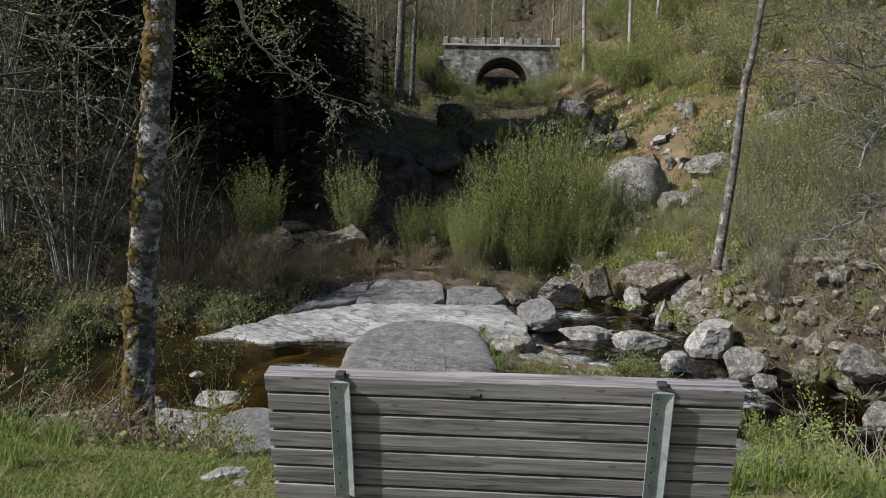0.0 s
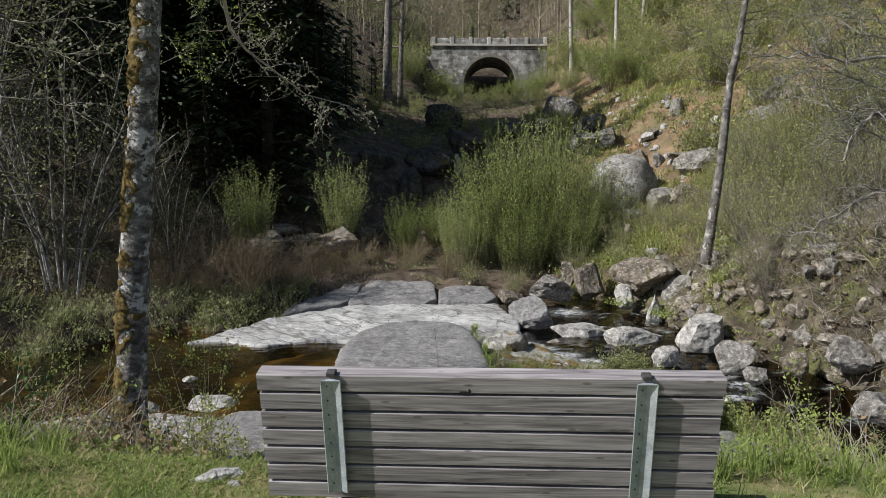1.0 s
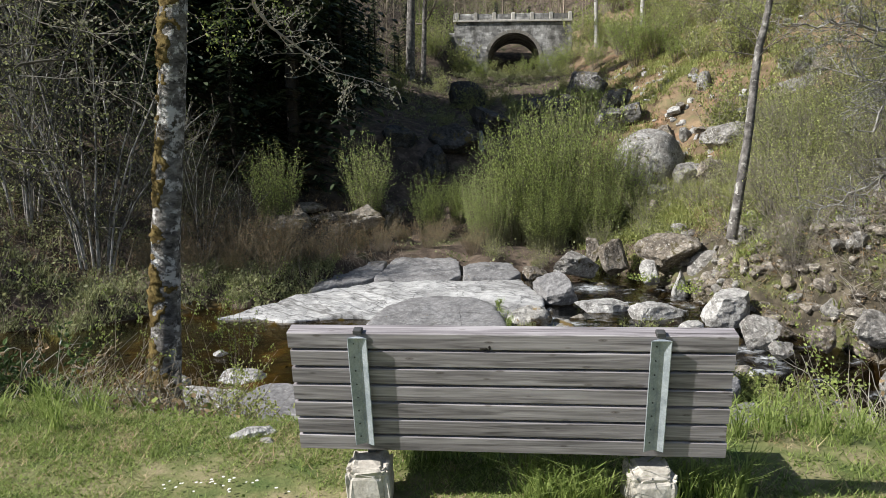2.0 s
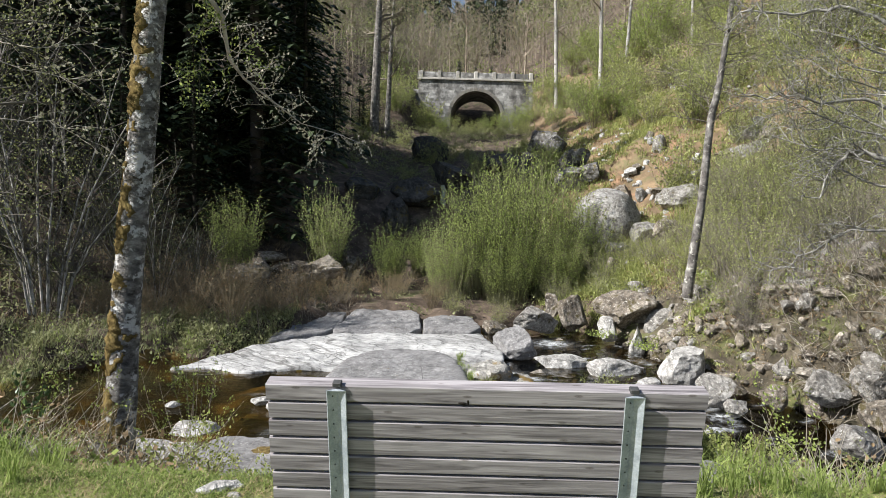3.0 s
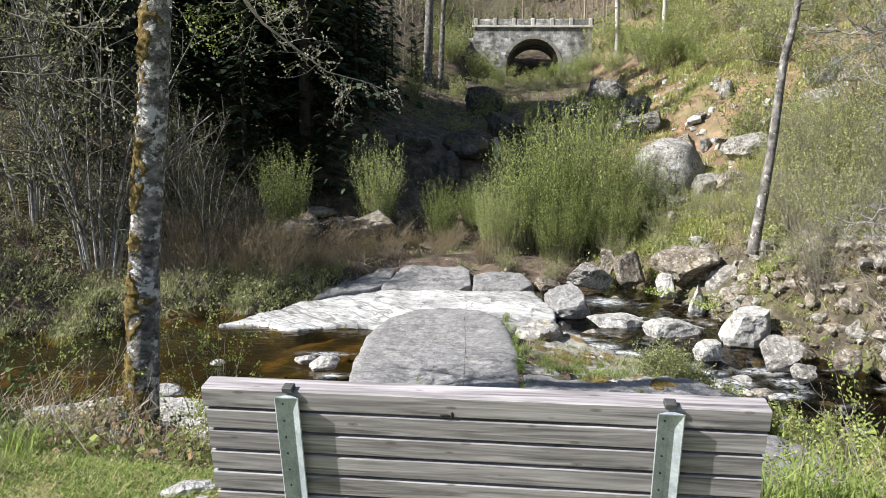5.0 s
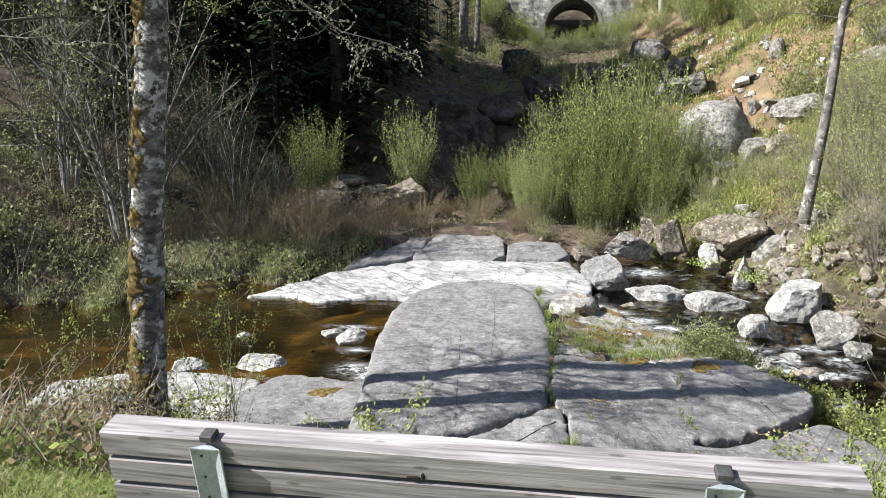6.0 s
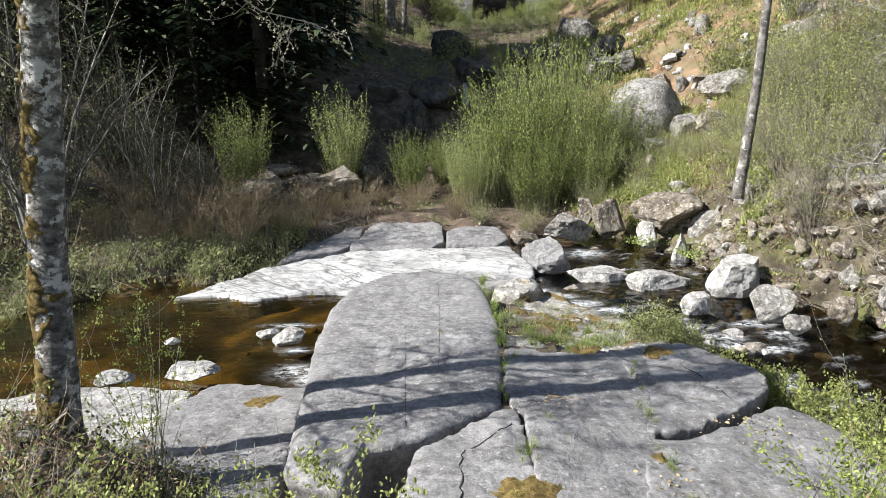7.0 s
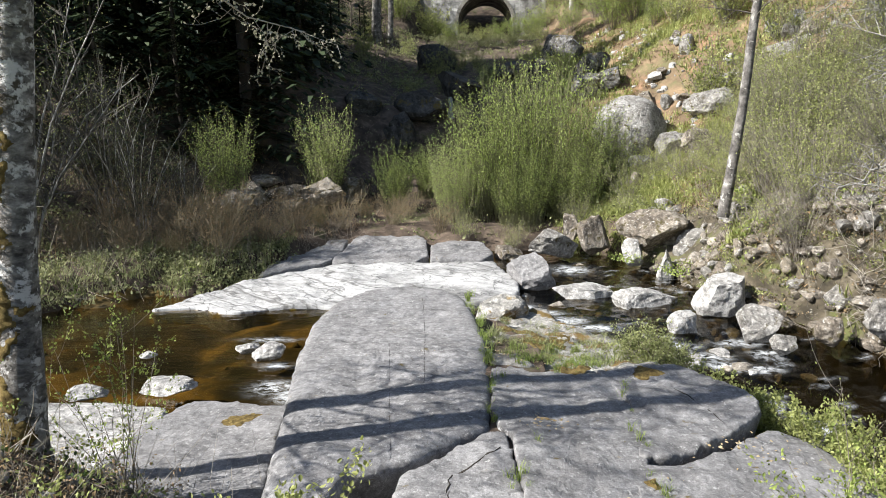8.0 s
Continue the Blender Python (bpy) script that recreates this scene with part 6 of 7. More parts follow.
# ---- the far trees near the bridge ----
for x, y, h, r, lean, lab in ((8.2, 67, 17, 0.21, -0.6, "straight pale birch by the bridge"), (11.5, 62, 17, 0.19, -0.3, "pale birch on the slope above the bridge"), (14.0, 64, 15, 0.17, 1.2, "leaning pale birch on the green slope"),
                              (19.5, 62, 15, 0.15, -0.4, "thin pale birch on the green slope")):
    z = float(lie(x, y)[0])
    tree("far_birch", lab, [(x, y, z - 0.6), (x + lean * 0.4, y, z + h * 0.5), (x + lean, y, z + h)], [r, r * 0.75, 0.03], white_bark, fresh_leaf, 16, 0.42, 4.0, 0.12, 3, "birches by the bridge", 2, 4, spread=0.3)
for x, y, h, r, lab in ((-7.6, 56, 17, 0.42, "bare grey ash tree beside the ravine"), (-6.7, 57.5, 14, 0.25, "slim grey ash beside the ravine")):
    z = float(lie(x, y)[0])
    tree("ash_tree", lab, [(x - 0.5, y, z - 0.6), (x - 0.2, y, z + h * 0.5), (x + 0.2, y, z + h)], [r, r * 0.7, 0.04], grey_bark, bush_leaf, 22, 0.35, 4.2, 0.12, 2, "", 2, 4, spread=0.3)


# ---- stuff: woods, undergrowth, grass ----
def stamp(name, templates, xs_, ys_, scales, mats, label, category, sink=0.0, tall=None, zs_=None):
    """One mesh of many small plants: templates (verts, faces, material index) set on the ground."""
    heap = Heap()
    pick = rng.integers(0, len(templates), len(xs_))
    zs_ = lie(xs_, ys_) if zs_ is None else zs_
    for n, tpl in enumerate(templates):
        sel = np.where(pick == n)[0]
        if not len(sel):
            continue
        for v, f, m in tpl:
            a = rng.uniform(0, 6.283, len(sel))
            c, s = np.cos(a)[:, None], np.sin(a)[:, None]
            sc = scales[sel][:, None]
            up = sc if tall is None else sc * tall
            x = (v[None, :, 0] * c - v[None, :, 1] * s) * sc + xs_[sel][:, None]
            y = (v[None, :, 0] * s + v[None, :, 1] * c) * sc + ys_[sel][:, None]
            z = v[None, :, 2] * up + zs_[sel][:, None] - sink
            vv = np.stack([x, y, z], -1).reshape(-1, 3)
            ff = (f[None] + (np.arange(len(sel)) * len(v))[:, None, None]).reshape(-1, f.shape[1])
            heap.add(vv, ff, m)
    return thing(name, heap.mesh(name, mats), label, category, kind="stuff")


def tuft(blades, h, spread, w, bend=0.5):
    """Grass blades as bent strips."""
    V, Fq = [], []
    for k in range(blades):
        a, b = rng.uniform(0, 6.28), rng.uniform(0, 6.28)
        root = np.array([math.cos(a), math.sin(a), 0]) * spread * rng.uniform(0, 1)
        d = np.array([math.cos(b), math.sin(b), 0])
        side = np.array([-d[1], d[0], 0]) * w * 0.5
        ln = h * rng.uniform(0.5, 1.0)
        mid = root + d * ln * bend * 0.3 + np.array([0, 0, ln * 0.6])
        tip = root + d * ln * bend + np.array([0, 0, ln * rng.uniform(0.75, 1.0)])
        n = len(V)
        V += [root - side, root + side, mid + side * 0.8, mid - side * 0.8, tip]
        Fq.append(n)
    V = np.array(V)
    q = np.array([[n, n + 1, n + 2, n + 3] for n in Fq])
    t = np.array([[n + 3, n + 2, n + 4] for n in Fq])
    return V, q, t


def tuft_tpl(blades, h, spread, w, bend=0.5, m=0):
    V, q, t = tuft(blades, h, spread, w, bend)
    return [(V, np.concatenate([q, np.stack([t[:, 0], t[:, 1], t[:, 2], t[:, 2]], 1)[:0]]), m), (V, t, m)]


def blade_tpl(blades, h, spread, w, bend=0.5, m=0):
    """Short grass: one triangle a blade."""
    a, b = rng.uniform(0, 6.28, (2, blades))
    root = np.stack([np.cos(a), np.sin(a), 0 * a], 1) * (spread * rng.uniform(0, 1, blades) ** 0.5)[:, None]
    d = np.stack([np.cos(b), np.sin(b), 0 * b], 1)
    side = np.stack([-np.sin(b), np.cos(b), 0 * b], 1) * w * 0.5
    ln = (h * rng.uniform(0.5, 1.0, blades))[:, None]
    tip = root + d * ln * bend + np.array([0, 0, 1.0]) * ln * 0.85
    return [(np.stack([root - side, root + side, tip], 1).reshape(-1, 3), np.arange(3 * blades).reshape(-1, 3), m)]


def weed_tpl(leaves_, h, spread, size, m=0):
    p = rng.normal(0, 1, (leaves_, 3)) * np.array([spread, spread, h * 0.3]) + np.array([0, 0, h * 0.5])
    p[:, 2] = np.abs(p[:, 2])
    w = rng.normal(0, 1, (leaves_, 3)) + np.array([0, 0, 0.4])
    v, f = leaf_quads(p, w, size, 0.7)
    return [(v, f, m)]


def scatter(n, x0, x1, y0, y1, keep=None):
    x, y = rng.uniform(x0, x1, n), rng.uniform(y0, y1, n)
    if keep is not None:
        k = keep(x, y)
        x, y = x[k], y[k]
    return x, y


short = [blade_tpl(22, 0.034, 0.08, 0.005, 1.2) for _ in range(4)] + [weed_tpl(16, 0.018, 0.06, 0.018)] * 2 + [blade_tpl(20, 0.03, 0.08, 0.004, 1.5, 1)]
x, y = scatter(15000, -5.5, 4.5, -0.45, 1.9, lambda x, y: np.sin(2.3 * x + 1.5 * np.sin(2.9 * y)) + np.sin(3.7 * y + 1.1 * x) + rng.normal(0, 0.7, len(x)) > -0.35)
stamp("lawn_grass", short, x, y, rng.uniform(0.5, 1.3, len(x)), [grass_leaf, dry_leaf], "short green lawn grass and clover with bare patches", "grass")
long_ = [tuft_tpl(22, 0.32, 0.07, 0.009, 0.8) for _ in range(4)]
x = np.concatenate([rng.uniform(0.05, 0.5, 16), rng.uniform(0.6, 1.15, 14), rng.uniform(-0.6, 0.0, 5), rng.uniform(1.2, 3.4, 60), rng.uniform(-6, -2.6, 90)])
y = np.concatenate([rng.uniform(0.0, 0.25, 16), rng.uniform(0.05, 0.4, 14), rng.uniform(0.3, 0.7, 5), rng.uniform(0.9, 1.9, 60), rng.uniform(0.8, 2.2, 90)])
stamp("tall_grass", long_, x, y, rng.uniform(0.5, 1.1, len(x)), [grass_leaf], "long green grass tufts round the bench", "grass")

meadow = [blade_tpl(18, 0.07, 0.1, 0.006, 1.0) for _ in range(4)] + [blade_tpl(16, 0.06, 0.1, 0.006, 1.2, 1)] + [weed_tpl(14, 0.03, 0.06, 0.022)]
x = np.concatenate([rng.uniform(-5.5, -1.9, 900), rng.uniform(1.0, 3.6, 560), rng.uniform(-1.9, 1.0, 160)])
y = np.concatenate([rng.uniform(0.5, 2.0, 900), rng.uniform(0.2, 1.9, 560), rng.uniform(0.55, 1.3, 160)])
stamp("meadow_grass", meadow, x, y, rng.uniform(0.5, 1.25, len(x)), [grass_leaf, dry_leaf], "longer green grass and clover at the edges of the lawn", "grass")
bank_keep = lambda x, y: (y > bank_line(x) + 0.35)
weeds = [weed_tpl(26, 0.35, 0.22, 0.09) for _ in range(5)]
x, y = scatter(3600, -22, -6.5, 12, 23, lambda x, y: bank_keep(x, y) & (rng.uniform(0, 1, len(x)) < np.where(x < -9.5, 0.5, 1.0)))
stamp("bank_weeds", weeds + [tuft_tpl(14, 0.4, 0.15, 0.02)] * 3, x, y, rng.uniform(0.5, 1.3, len(x)), [bush_leaf], "green weeds and grass on the far bank", "weeds")
x, y = scatter(16000, 4.0, 30, 15, 56, lambda x, y: bank_keep(x, y) & (hollow(x, y) > 1.0) & (np.sin(x * 0.9 + 0.6 * np.sin(y * 0.5)) + np.sin(y * 0.7 + x * 0.3) + rng.normal(0, 0.4, len(x)) < 0.95))
stamp("slope_grass", [blade_tpl(14, 0.5, 0.3, 0.04, 0.5) for _ in range(3)] + [weed_tpl(18, 0.3, 0.25, 0.09)], x, y, rng.uniform(0.4, 1.2, len(x)), [scrub_leaf], "green grass and weeds on the sunny slope", "grass")
x, y = scatter(3200, 4.5, 32, 22, 58, lambda x, y: bank_keep(x, y) & (np.sin(x * 0.5 + 1) * np.sin(y * 0.35) > -0.1))
stamp("bracken", [tuft_tpl(9, 0.35, 0.3, 0.035, 1.0)], x, y, rng.uniform(0.5, 1.3, len(x)), [brown_leaf], "dead orange-brown bracken on the slope", "bracken")
x, y = scatter(2400, -16, 6, 22, 50, lambda x, y: bank_keep(x, y) & ((x > 2.5) | (rng.uniform(0, 1, len(x)) < 0.22)))
stamp("ravine_weeds", weeds + [tuft_tpl(12, 0.5, 0.2, 0.025)], x, y, rng.uniform(0.5, 1.5, len(x)), [bush_leaf], "weeds and grass in the shaded ravine", "weeds")


x, y = scatter(600, -5, 6, 60, 71, lambda x, y: np.abs(x - 0.45) < 4.5)
x, y = np.concatenate([x, rng.uniform(-4, 5, 160)]), np.concatenate([y, rng.uniform(50, 61, 160)])
stamp("meadow_weeds", weeds + [tuft_tpl(12, 0.5, 0.25, 0.03)] * 2, x, y, rng.uniform(0.6, 1.3, len(x)), [bush_leaf], "green weeds and grass below the bridge", "weeds")
x, y = scatter(700, -17, -3.5, 42, 71)
stamp("verge_weeds", weeds + [tuft_tpl(12, 0.5, 0.2, 0.03)], x, y, rng.uniform(0.8, 1.9, len(x)), [bush_leaf], "green weeds on the verge below the road", "weeds")


def bare_tree_tpl(h, twigs, m=0):
    heap = Heap()
    heap.add(*tube([(0, 0, -0.5), (rng.normal(0, 0.2), rng.normal(0, 0.2), h * 0.5), (rng.normal(0, 0.5), rng.normal(0, 0.5), h)], [h * 0.008, h * 0.005, 0.01], 4))
    for _ in range(twigs):
        z = h * rng.uniform(0.25, 1.0)
        a = rng.uniform(0, 6.28)
        ln = h * 0.24 * rng.uniform(0.3, 1.1) * (1.15 - z / h)
        e = np.array([math.cos(a) * ln, math.sin(a) * ln, z + ln * rng.uniform(0.2, 1.1)])
        o = np.array([0, 0, z])
        heap.add(*tube([o, e], [0.045, 0.012], 3))
    f = heap.f[4]
    return [(np.concatenate(heap.v), np.concatenate(f), m)]


def crown_tpl(h, leaves_, m=1, size=0.35):
    p = rng.normal(0, 1, (leaves_, 3)) * np.array([h * 0.15, h * 0.15, h * 0.2]) + np.array([0, 0, h * 0.66])
    v, f = leaf_quads(p, rng.normal(0, 1, (leaves_, 3)), size, 0.7)
    return [(v, f, m)]


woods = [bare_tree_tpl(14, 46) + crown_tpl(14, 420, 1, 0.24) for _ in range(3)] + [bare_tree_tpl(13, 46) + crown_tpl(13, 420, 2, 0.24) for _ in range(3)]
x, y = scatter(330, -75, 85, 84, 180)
stamp("far_woods", woods, x, y, rng.uniform(0.6, 1.3, len(x)), [far_twig, hazed_leaf, far_leaf_green], "bare brown and light green woods on the far hillside", "woods")
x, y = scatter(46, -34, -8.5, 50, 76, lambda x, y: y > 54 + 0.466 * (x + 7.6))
stamp("brown_woods", woods, x, y, rng.uniform(0.4, 0.75, len(x)), [far_twig, hazed_leaf, far_leaf_green], "bare brown and budding trees below the road", "woods")
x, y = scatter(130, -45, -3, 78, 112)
stamp("verge_woods", woods, x, y, rng.uniform(0.35, 0.8, len(x)), [far_twig, far_leaf_green, hazed_leaf], "light woods and saplings along the road", "woods")
x, y = scatter(200, 16, 70, 34, 100, lambda x, y: (x > 16 + 0.1 * y))
stamp("slope_woods", woods, x, y, rng.uniform(0.5, 1.0, len(x)), [scrub_bark, spring_leaf, hazed_leaf], "light spring woods high on the slope", "woods")
x, y = scatter(160, -28, 30, 80, 135)
stamp("road_thicket", [crown_tpl(7, 160, 0, 0.28) for _ in range(3)], x, y, rng.uniform(0.5, 1.1, len(x)), [spring_leaf], "light green thicket behind the road", "woods", 2.6)
def far_spruce_tpl(h):
    V, Fq = [], []
    for k in range(60):
        t = k / 60
        a = rng.uniform(0, 6.28)
        r_ = h * 0.17 * (1 - t) + 0.3
        z = h * (0.08 + 0.92 * t)
        d = np.array([math.cos(a), math.sin(a), 0])
        s = np.array([-d[1], d[0], 0]) * r_ * 0.5
        n = len(V)
        V += [(0, 0, z + 0.4), d * r_ * 0.6 + s + (0, 0, z), d * r_ + (0, 0, z - r_ * 0.5), d * r_ * 0.6 - s + (0, 0, z)]
        Fq.append([n, n + 1, n + 2, n + 3])
    return [(np.array(V, float), np.array(Fq), 0)]


x, y = scatter(420, -150, 160, 190, 330)
stamp("far_spruces", [far_spruce_tpl(20) for _ in range(3)], x, y, rng.uniform(0.7, 1.2, len(x)), [needle], "dark spruces along the ridge", "woods")

# ---- plants in front ----
def shoots(name, label, x, y, n, h, w, leaf_mat, leaf, twig_mat, category="shrub", per=2, wig=0.2, r=0.006, kids=4, z=None, lean=(0, 0, 0)):
    ob = thing(name, None, label, category, kind="stuff" if n > 20 else "")
    heap, spots = Heap(), []
    for _ in range(n):
        px, py = x + rng.normal(0, w * 0.35), y + rng.normal(0, w * 0.35)
        pz = float(lie(px, py)[0]) - 0.05 if z is None else z
        if n <= 20:
            heap = Heap()
        limb(heap, spots, (px, py, pz), np.array([rng.normal(0, 0.35), rng.normal(0, 0.35), 1.0]) + np.array(lean), h * rng.uniform(0.5, 1.1), r, 1, kids, wig, 0.15, 4)
        if n <= 20:
            part("shoot", heap.mesh("shoot", [twig_mat], True), ob)
    if n > 20:
        part("branchwork", heap.mesh("branchwork", [twig_mat], True), ob)
    if leaf > 0:
        part("foliage", leaves_of(spots, leaf, leaf_mat, per, "foliage", 0.03, 0.6, True), ob)
    return ob


shoots("leafy_shoots", "thin shoots with fresh small leaves beside the birch", -3.75, 6.1, 11, 2.0, 0.5, fresh_leaf, 0.036, twig, per=9, wig=0.07, kids=2)
shoots("leafy_shoots", "thin shoots with fresh small leaves beside the birch", -5.0, 5.0, 5, 1.5, 0.5, fresh_leaf, 0.036, twig, per=8, wig=0.08, kids=2)
shoots("bramble_tangle", "tangle of bare brown bramble stems at the birch foot", -4.0, 4.9, 26, 0.7, 1.4, brown_leaf, 0.04, twig, per=1, wig=0.5)
shoots("bramble_tangle", "tangle of brambles and dead stalks by the lawn edge", -4.6, 3.0, 26, 0.8, 1.6, brown_leaf, 0.045, pale_twig, per=1, wig=0.5)
shoots("bramble_tangle", "tangle of bare brown stems below the lawn", -2.9, 3.6, 22, 0.6, 1.0, brown_leaf, 0.04, twig, per=1, wig=0.5)
shoots("bramble_clump", "dark green bramble clump at the edge of the lawn", -3.9, 2.0, 16, 0.5, 0.7, dark_leaf, 0.055, twig, per=4, wig=0.4)
shoots("young_rowan", "young rowan shoot with fresh pinnate leaves", 2.35, 2.9, 7, 0.95, 0.45, fresh_leaf, 0.036, twig, per=9, z=-1.15)
shoots("leafy_shoots", "loose shoots with fresh leaves over the rapids", 3.3, 4.2, 14, 1.4, 0.9, fresh_leaf, 0.036, twig, per=6, z=-2.2)
shoots("leafy_herbs", "tall fresh green herbs on the slope below the bench", -0.75, 2.3, 12, 0.72, 0.7, scrub_leaf, 0.034, twig, "herbs", 8, 0.15, 0.004, 3)
shoots("leafy_herbs", "fresh green herbs on the slope below the lawn", -2.0, 2.6, 12, 0.7, 0.8, scrub_leaf, 0.034, twig, "herbs", 8, 0.15, 0.004, 3)
shoots("dry_stalks", "arching pale dry stalks at the lawn edge", 3.0, 2.2, 30, 0.75, 0.9, brown_leaf, 0.0, pale_twig, "dry grass", 1, 0.35, 0.0042, 1, lean=(-0.3, -0.1, 0))
shoots("dry_stalks", "arching pale dry stalks above the rapids", 4.1, 3.2, 30, 1.0, 1.0, brown_leaf, 0.0, pale_twig, "dry grass", 1, 0.3, 0.005, 1, lean=(-0.3, 0, 0))
shoots("bramble_tangle", "tangle of brown bramble stems and old leaves above the rapids", 3.6, 2.9, 30, 0.8, 1.3, brown_leaf, 0.045, twig, per=2, wig=0.5)
shoots("bare_shrub", "thin bare grey shoots with a few leaves above the rapids", 3.9, 4.9, 12, 1.7, 0.8, fresh_leaf, 0.03, scrub_bark, per=1, wig=0.25, r=0.008, z=-2.6)
shoots("bare_shrub", "thin bare grey shoots at the rim of the bank", 3.5, 3.2, 9, 1.1, 0.7, fresh_leaf, 0.03, pale_twig, per=1, wig=0.25, r=0.006)
shoots("brush_heap", "heap of bare pale grey branches on the stony bank", 9.4, 15.2, 26, 1.3, 1.5, brown_leaf, 0.0, pale_twig, "brushwood", 1, 0.5, 0.013, 4, lean=(-0.9, -0.3, -0.4))
shoots("brush_heap", "heap of bare pale grey branches on the stony bank", 10.4, 14.6, 26, 1.4, 1.6, brown_leaf, 0.0, pale_twig, "brushwood", 1, 0.5, 0.013, 4, lean=(-0.9, -0.2, -0.4))
shoots("dry_stalks", "bent pale dry stalks at the lawn edge", 2.75, 2.1, 34, 0.85, 0.8, brown_leaf, 0.0, pale_twig, "dry grass", 1, 0.35, 0.0055, 1, lean=(-0.35, -0.1, 0))
for fx, fy, fz in ((3.55, 9.15, -2.75), (3.85, 8.6, -2.75), (4.15, 8.0, -2.7), (4.4, 7.3, -2.6), (4.5, 6.6, -2.5)):
    shoots("leafy_herbs", "fresh yellow-green herbs at the slab edge above the rapids", fx, fy, 14, 0.62, 0.5, scrub_leaf, 0.05, twig, "herbs", 9, 0.2, 0.004, 3, z=fz)
shoots("low_broom", "low dense green broom bush on the slab edge", 2.78, 10.4, 76, 0.8, 0.78, hazel_leaf, 0.045, twig, "bush", 5, 0.3, 0.006, 3, z=-2.62)

yj = rng.uniform(9.4, 13.2, 34)
x = np.concatenate([np.interp(yj, [9.4, 10.4, 12.9, 13.2], [0.14, 0.1, -0.22, -0.3]) + rng.normal(0, 0.05, 34), rng.normal(0.13, 0.07, 18), rng.uniform(0.3, 1.8, 50), rng.uniform(0.4, 2.0, 50), rng.normal(0.42, 0.08, 14), rng.normal(1.8, 0.08, 16)])
y = np.concatenate([yj, rng.uniform(6.6, 9.6, 18), rng.uniform(9.0, 10.2, 50), rng.uniform(9.4, 11.0, 50), rng.uniform(4.2, 6.8, 14), rng.uniform(4.6, 8.8, 16)])
stamp("joint_grass", [tuft_tpl(16, 0.2, 0.06, 0.008, 0.7) for _ in range(3)], x, y, rng.uniform(0.5, 1.2, len(x)), [grass_leaf], "grass tufts in the joints of the slabs", "grass", zs_=on_rock(x, y) - 0.03)


# ---- rubble, twigs and litter on the banks ----
def twig_tpl(n, h, spread, m=0, r=0.008):
    """A loose tangle of bare twigs."""
    heap = Heap()
    for _ in range(n):
        p = np.array([rng.normal(0, spread), rng.normal(0, spread), -0.05])
        d = rng.normal(0, 0.8, 3) + np.array([0, 0, 0.7])
        q = p + d * h * 0.4 + rng.normal(0, 0.05, 3)
        e = q + (d * 0.4 + rng.normal(0, 0.5, 3)) * h * 0.7
        heap.add(*tube([p, q, e], [r, r * 0.7, r * 0.35], 3))
    return [(np.concatenate(heap.v), np.concatenate(heap.f[4]), m)]


x, y = scatter(420, 7.4, 16, 13.5, 27, bank_keep)
stamp("bank_twigs", [twig_tpl(11, 0.8, 0.3) for _ in range(5)], x, y, rng.uniform(0.6, 1.4, len(x)), [scrub_bark], "tangled bare twigs over the stony bank", "brushwood")
x, y = scatter(420, -20, -4, 15, 27, bank_keep)
stamp("bank_twigs", [twig_tpl(14, 0.8, 0.3) for _ in range(5)], x, y, rng.uniform(0.5, 1.2, len(x)), [twig], "tangled brown twigs and dead stalks on the far bank", "brushwood")
x, y = scatter(170, -6.5, -2.2, 1.5, 6.4)
stamp("lawn_edge_twigs", [twig_tpl(8, 0.45, 0.15, 0, 0.004) for _ in range(5)] + [tuft_tpl(7, 0.25, 0.12, 0.012, 1.0)], x, y, rng.uniform(0.5, 1.2, len(x)), [pale_twig], "dead stalks and twigs on the slope below the lawn", "brushwood")
x, y = scatter(150, -6.5, -2.0, 1.3, 6.2)
stamp("slope_weeds", [weed_tpl(20, 0.16, 0.16, 0.06) for _ in range(4)], x, y, rng.uniform(0.5, 1.3, len(x)), [grass_leaf], "low green weeds on the slope below the lawn", "weeds")
x, y = scatter(260, 1.4, 5.5, 1.2, 4.2)
stamp("slope_weeds", [weed_tpl(18, 0.2, 0.16, 0.06) for _ in range(3)] + [tuft_tpl(14, 0.3, 0.1, 0.01)] * 2, x, y, rng.uniform(0.5, 1.3, len(x)), [grass_leaf], "low green weeds and grass above the rapids", "weeds")
litter = [(lambda v, f: (v * np.array([1, 1, 0.25]), f, 0))(*leaf_quads(rng.normal(0, 0.12, (9, 3)) * np.array([1, 1, 0.1]) + np.array([0, 0, 0.03]), rng.normal(0, 1, (9, 3)) * np.array([1, 1, 0.2]), 0.05, 0.6)) for _ in range(4)]
x, y = scatter(300, -6.2, -2.0, 1.7, 3.6)
stamp("edge_brambles", [twig_tpl(9, 0.42, 0.14, 0, 0.004) for _ in range(3)] + [weed_tpl(22, 0.3, 0.14, 0.05, 1) for _ in range(2)] + [weed_tpl(18, 0.24, 0.16, 0.05, 2)], x, y, rng.uniform(0.6, 1.3, len(x)), [dark_twig, brown_leaf, grass_leaf], "tangled brambles and old leaves along the lawn edge", "brambles")
x, y = scatter(150, 1.7, 4.2, 1.6, 3.2)
stamp("edge_brambles", [twig_tpl(9, 0.36, 0.14, 0, 0.004) for _ in range(3)] + [weed_tpl(20, 0.26, 0.14, 0.05, 1), weed_tpl(16, 0.2, 0.14, 0.045, 2)], x, y, rng.uniform(0.6, 1.3, len(x)), [twig, brown_leaf, grass_leaf], "dry stems and old leaves at the lawn edge above the rapids", "brambles")
x, y = scatter(90, -6.4, -3.4, 4.4, 6.6)
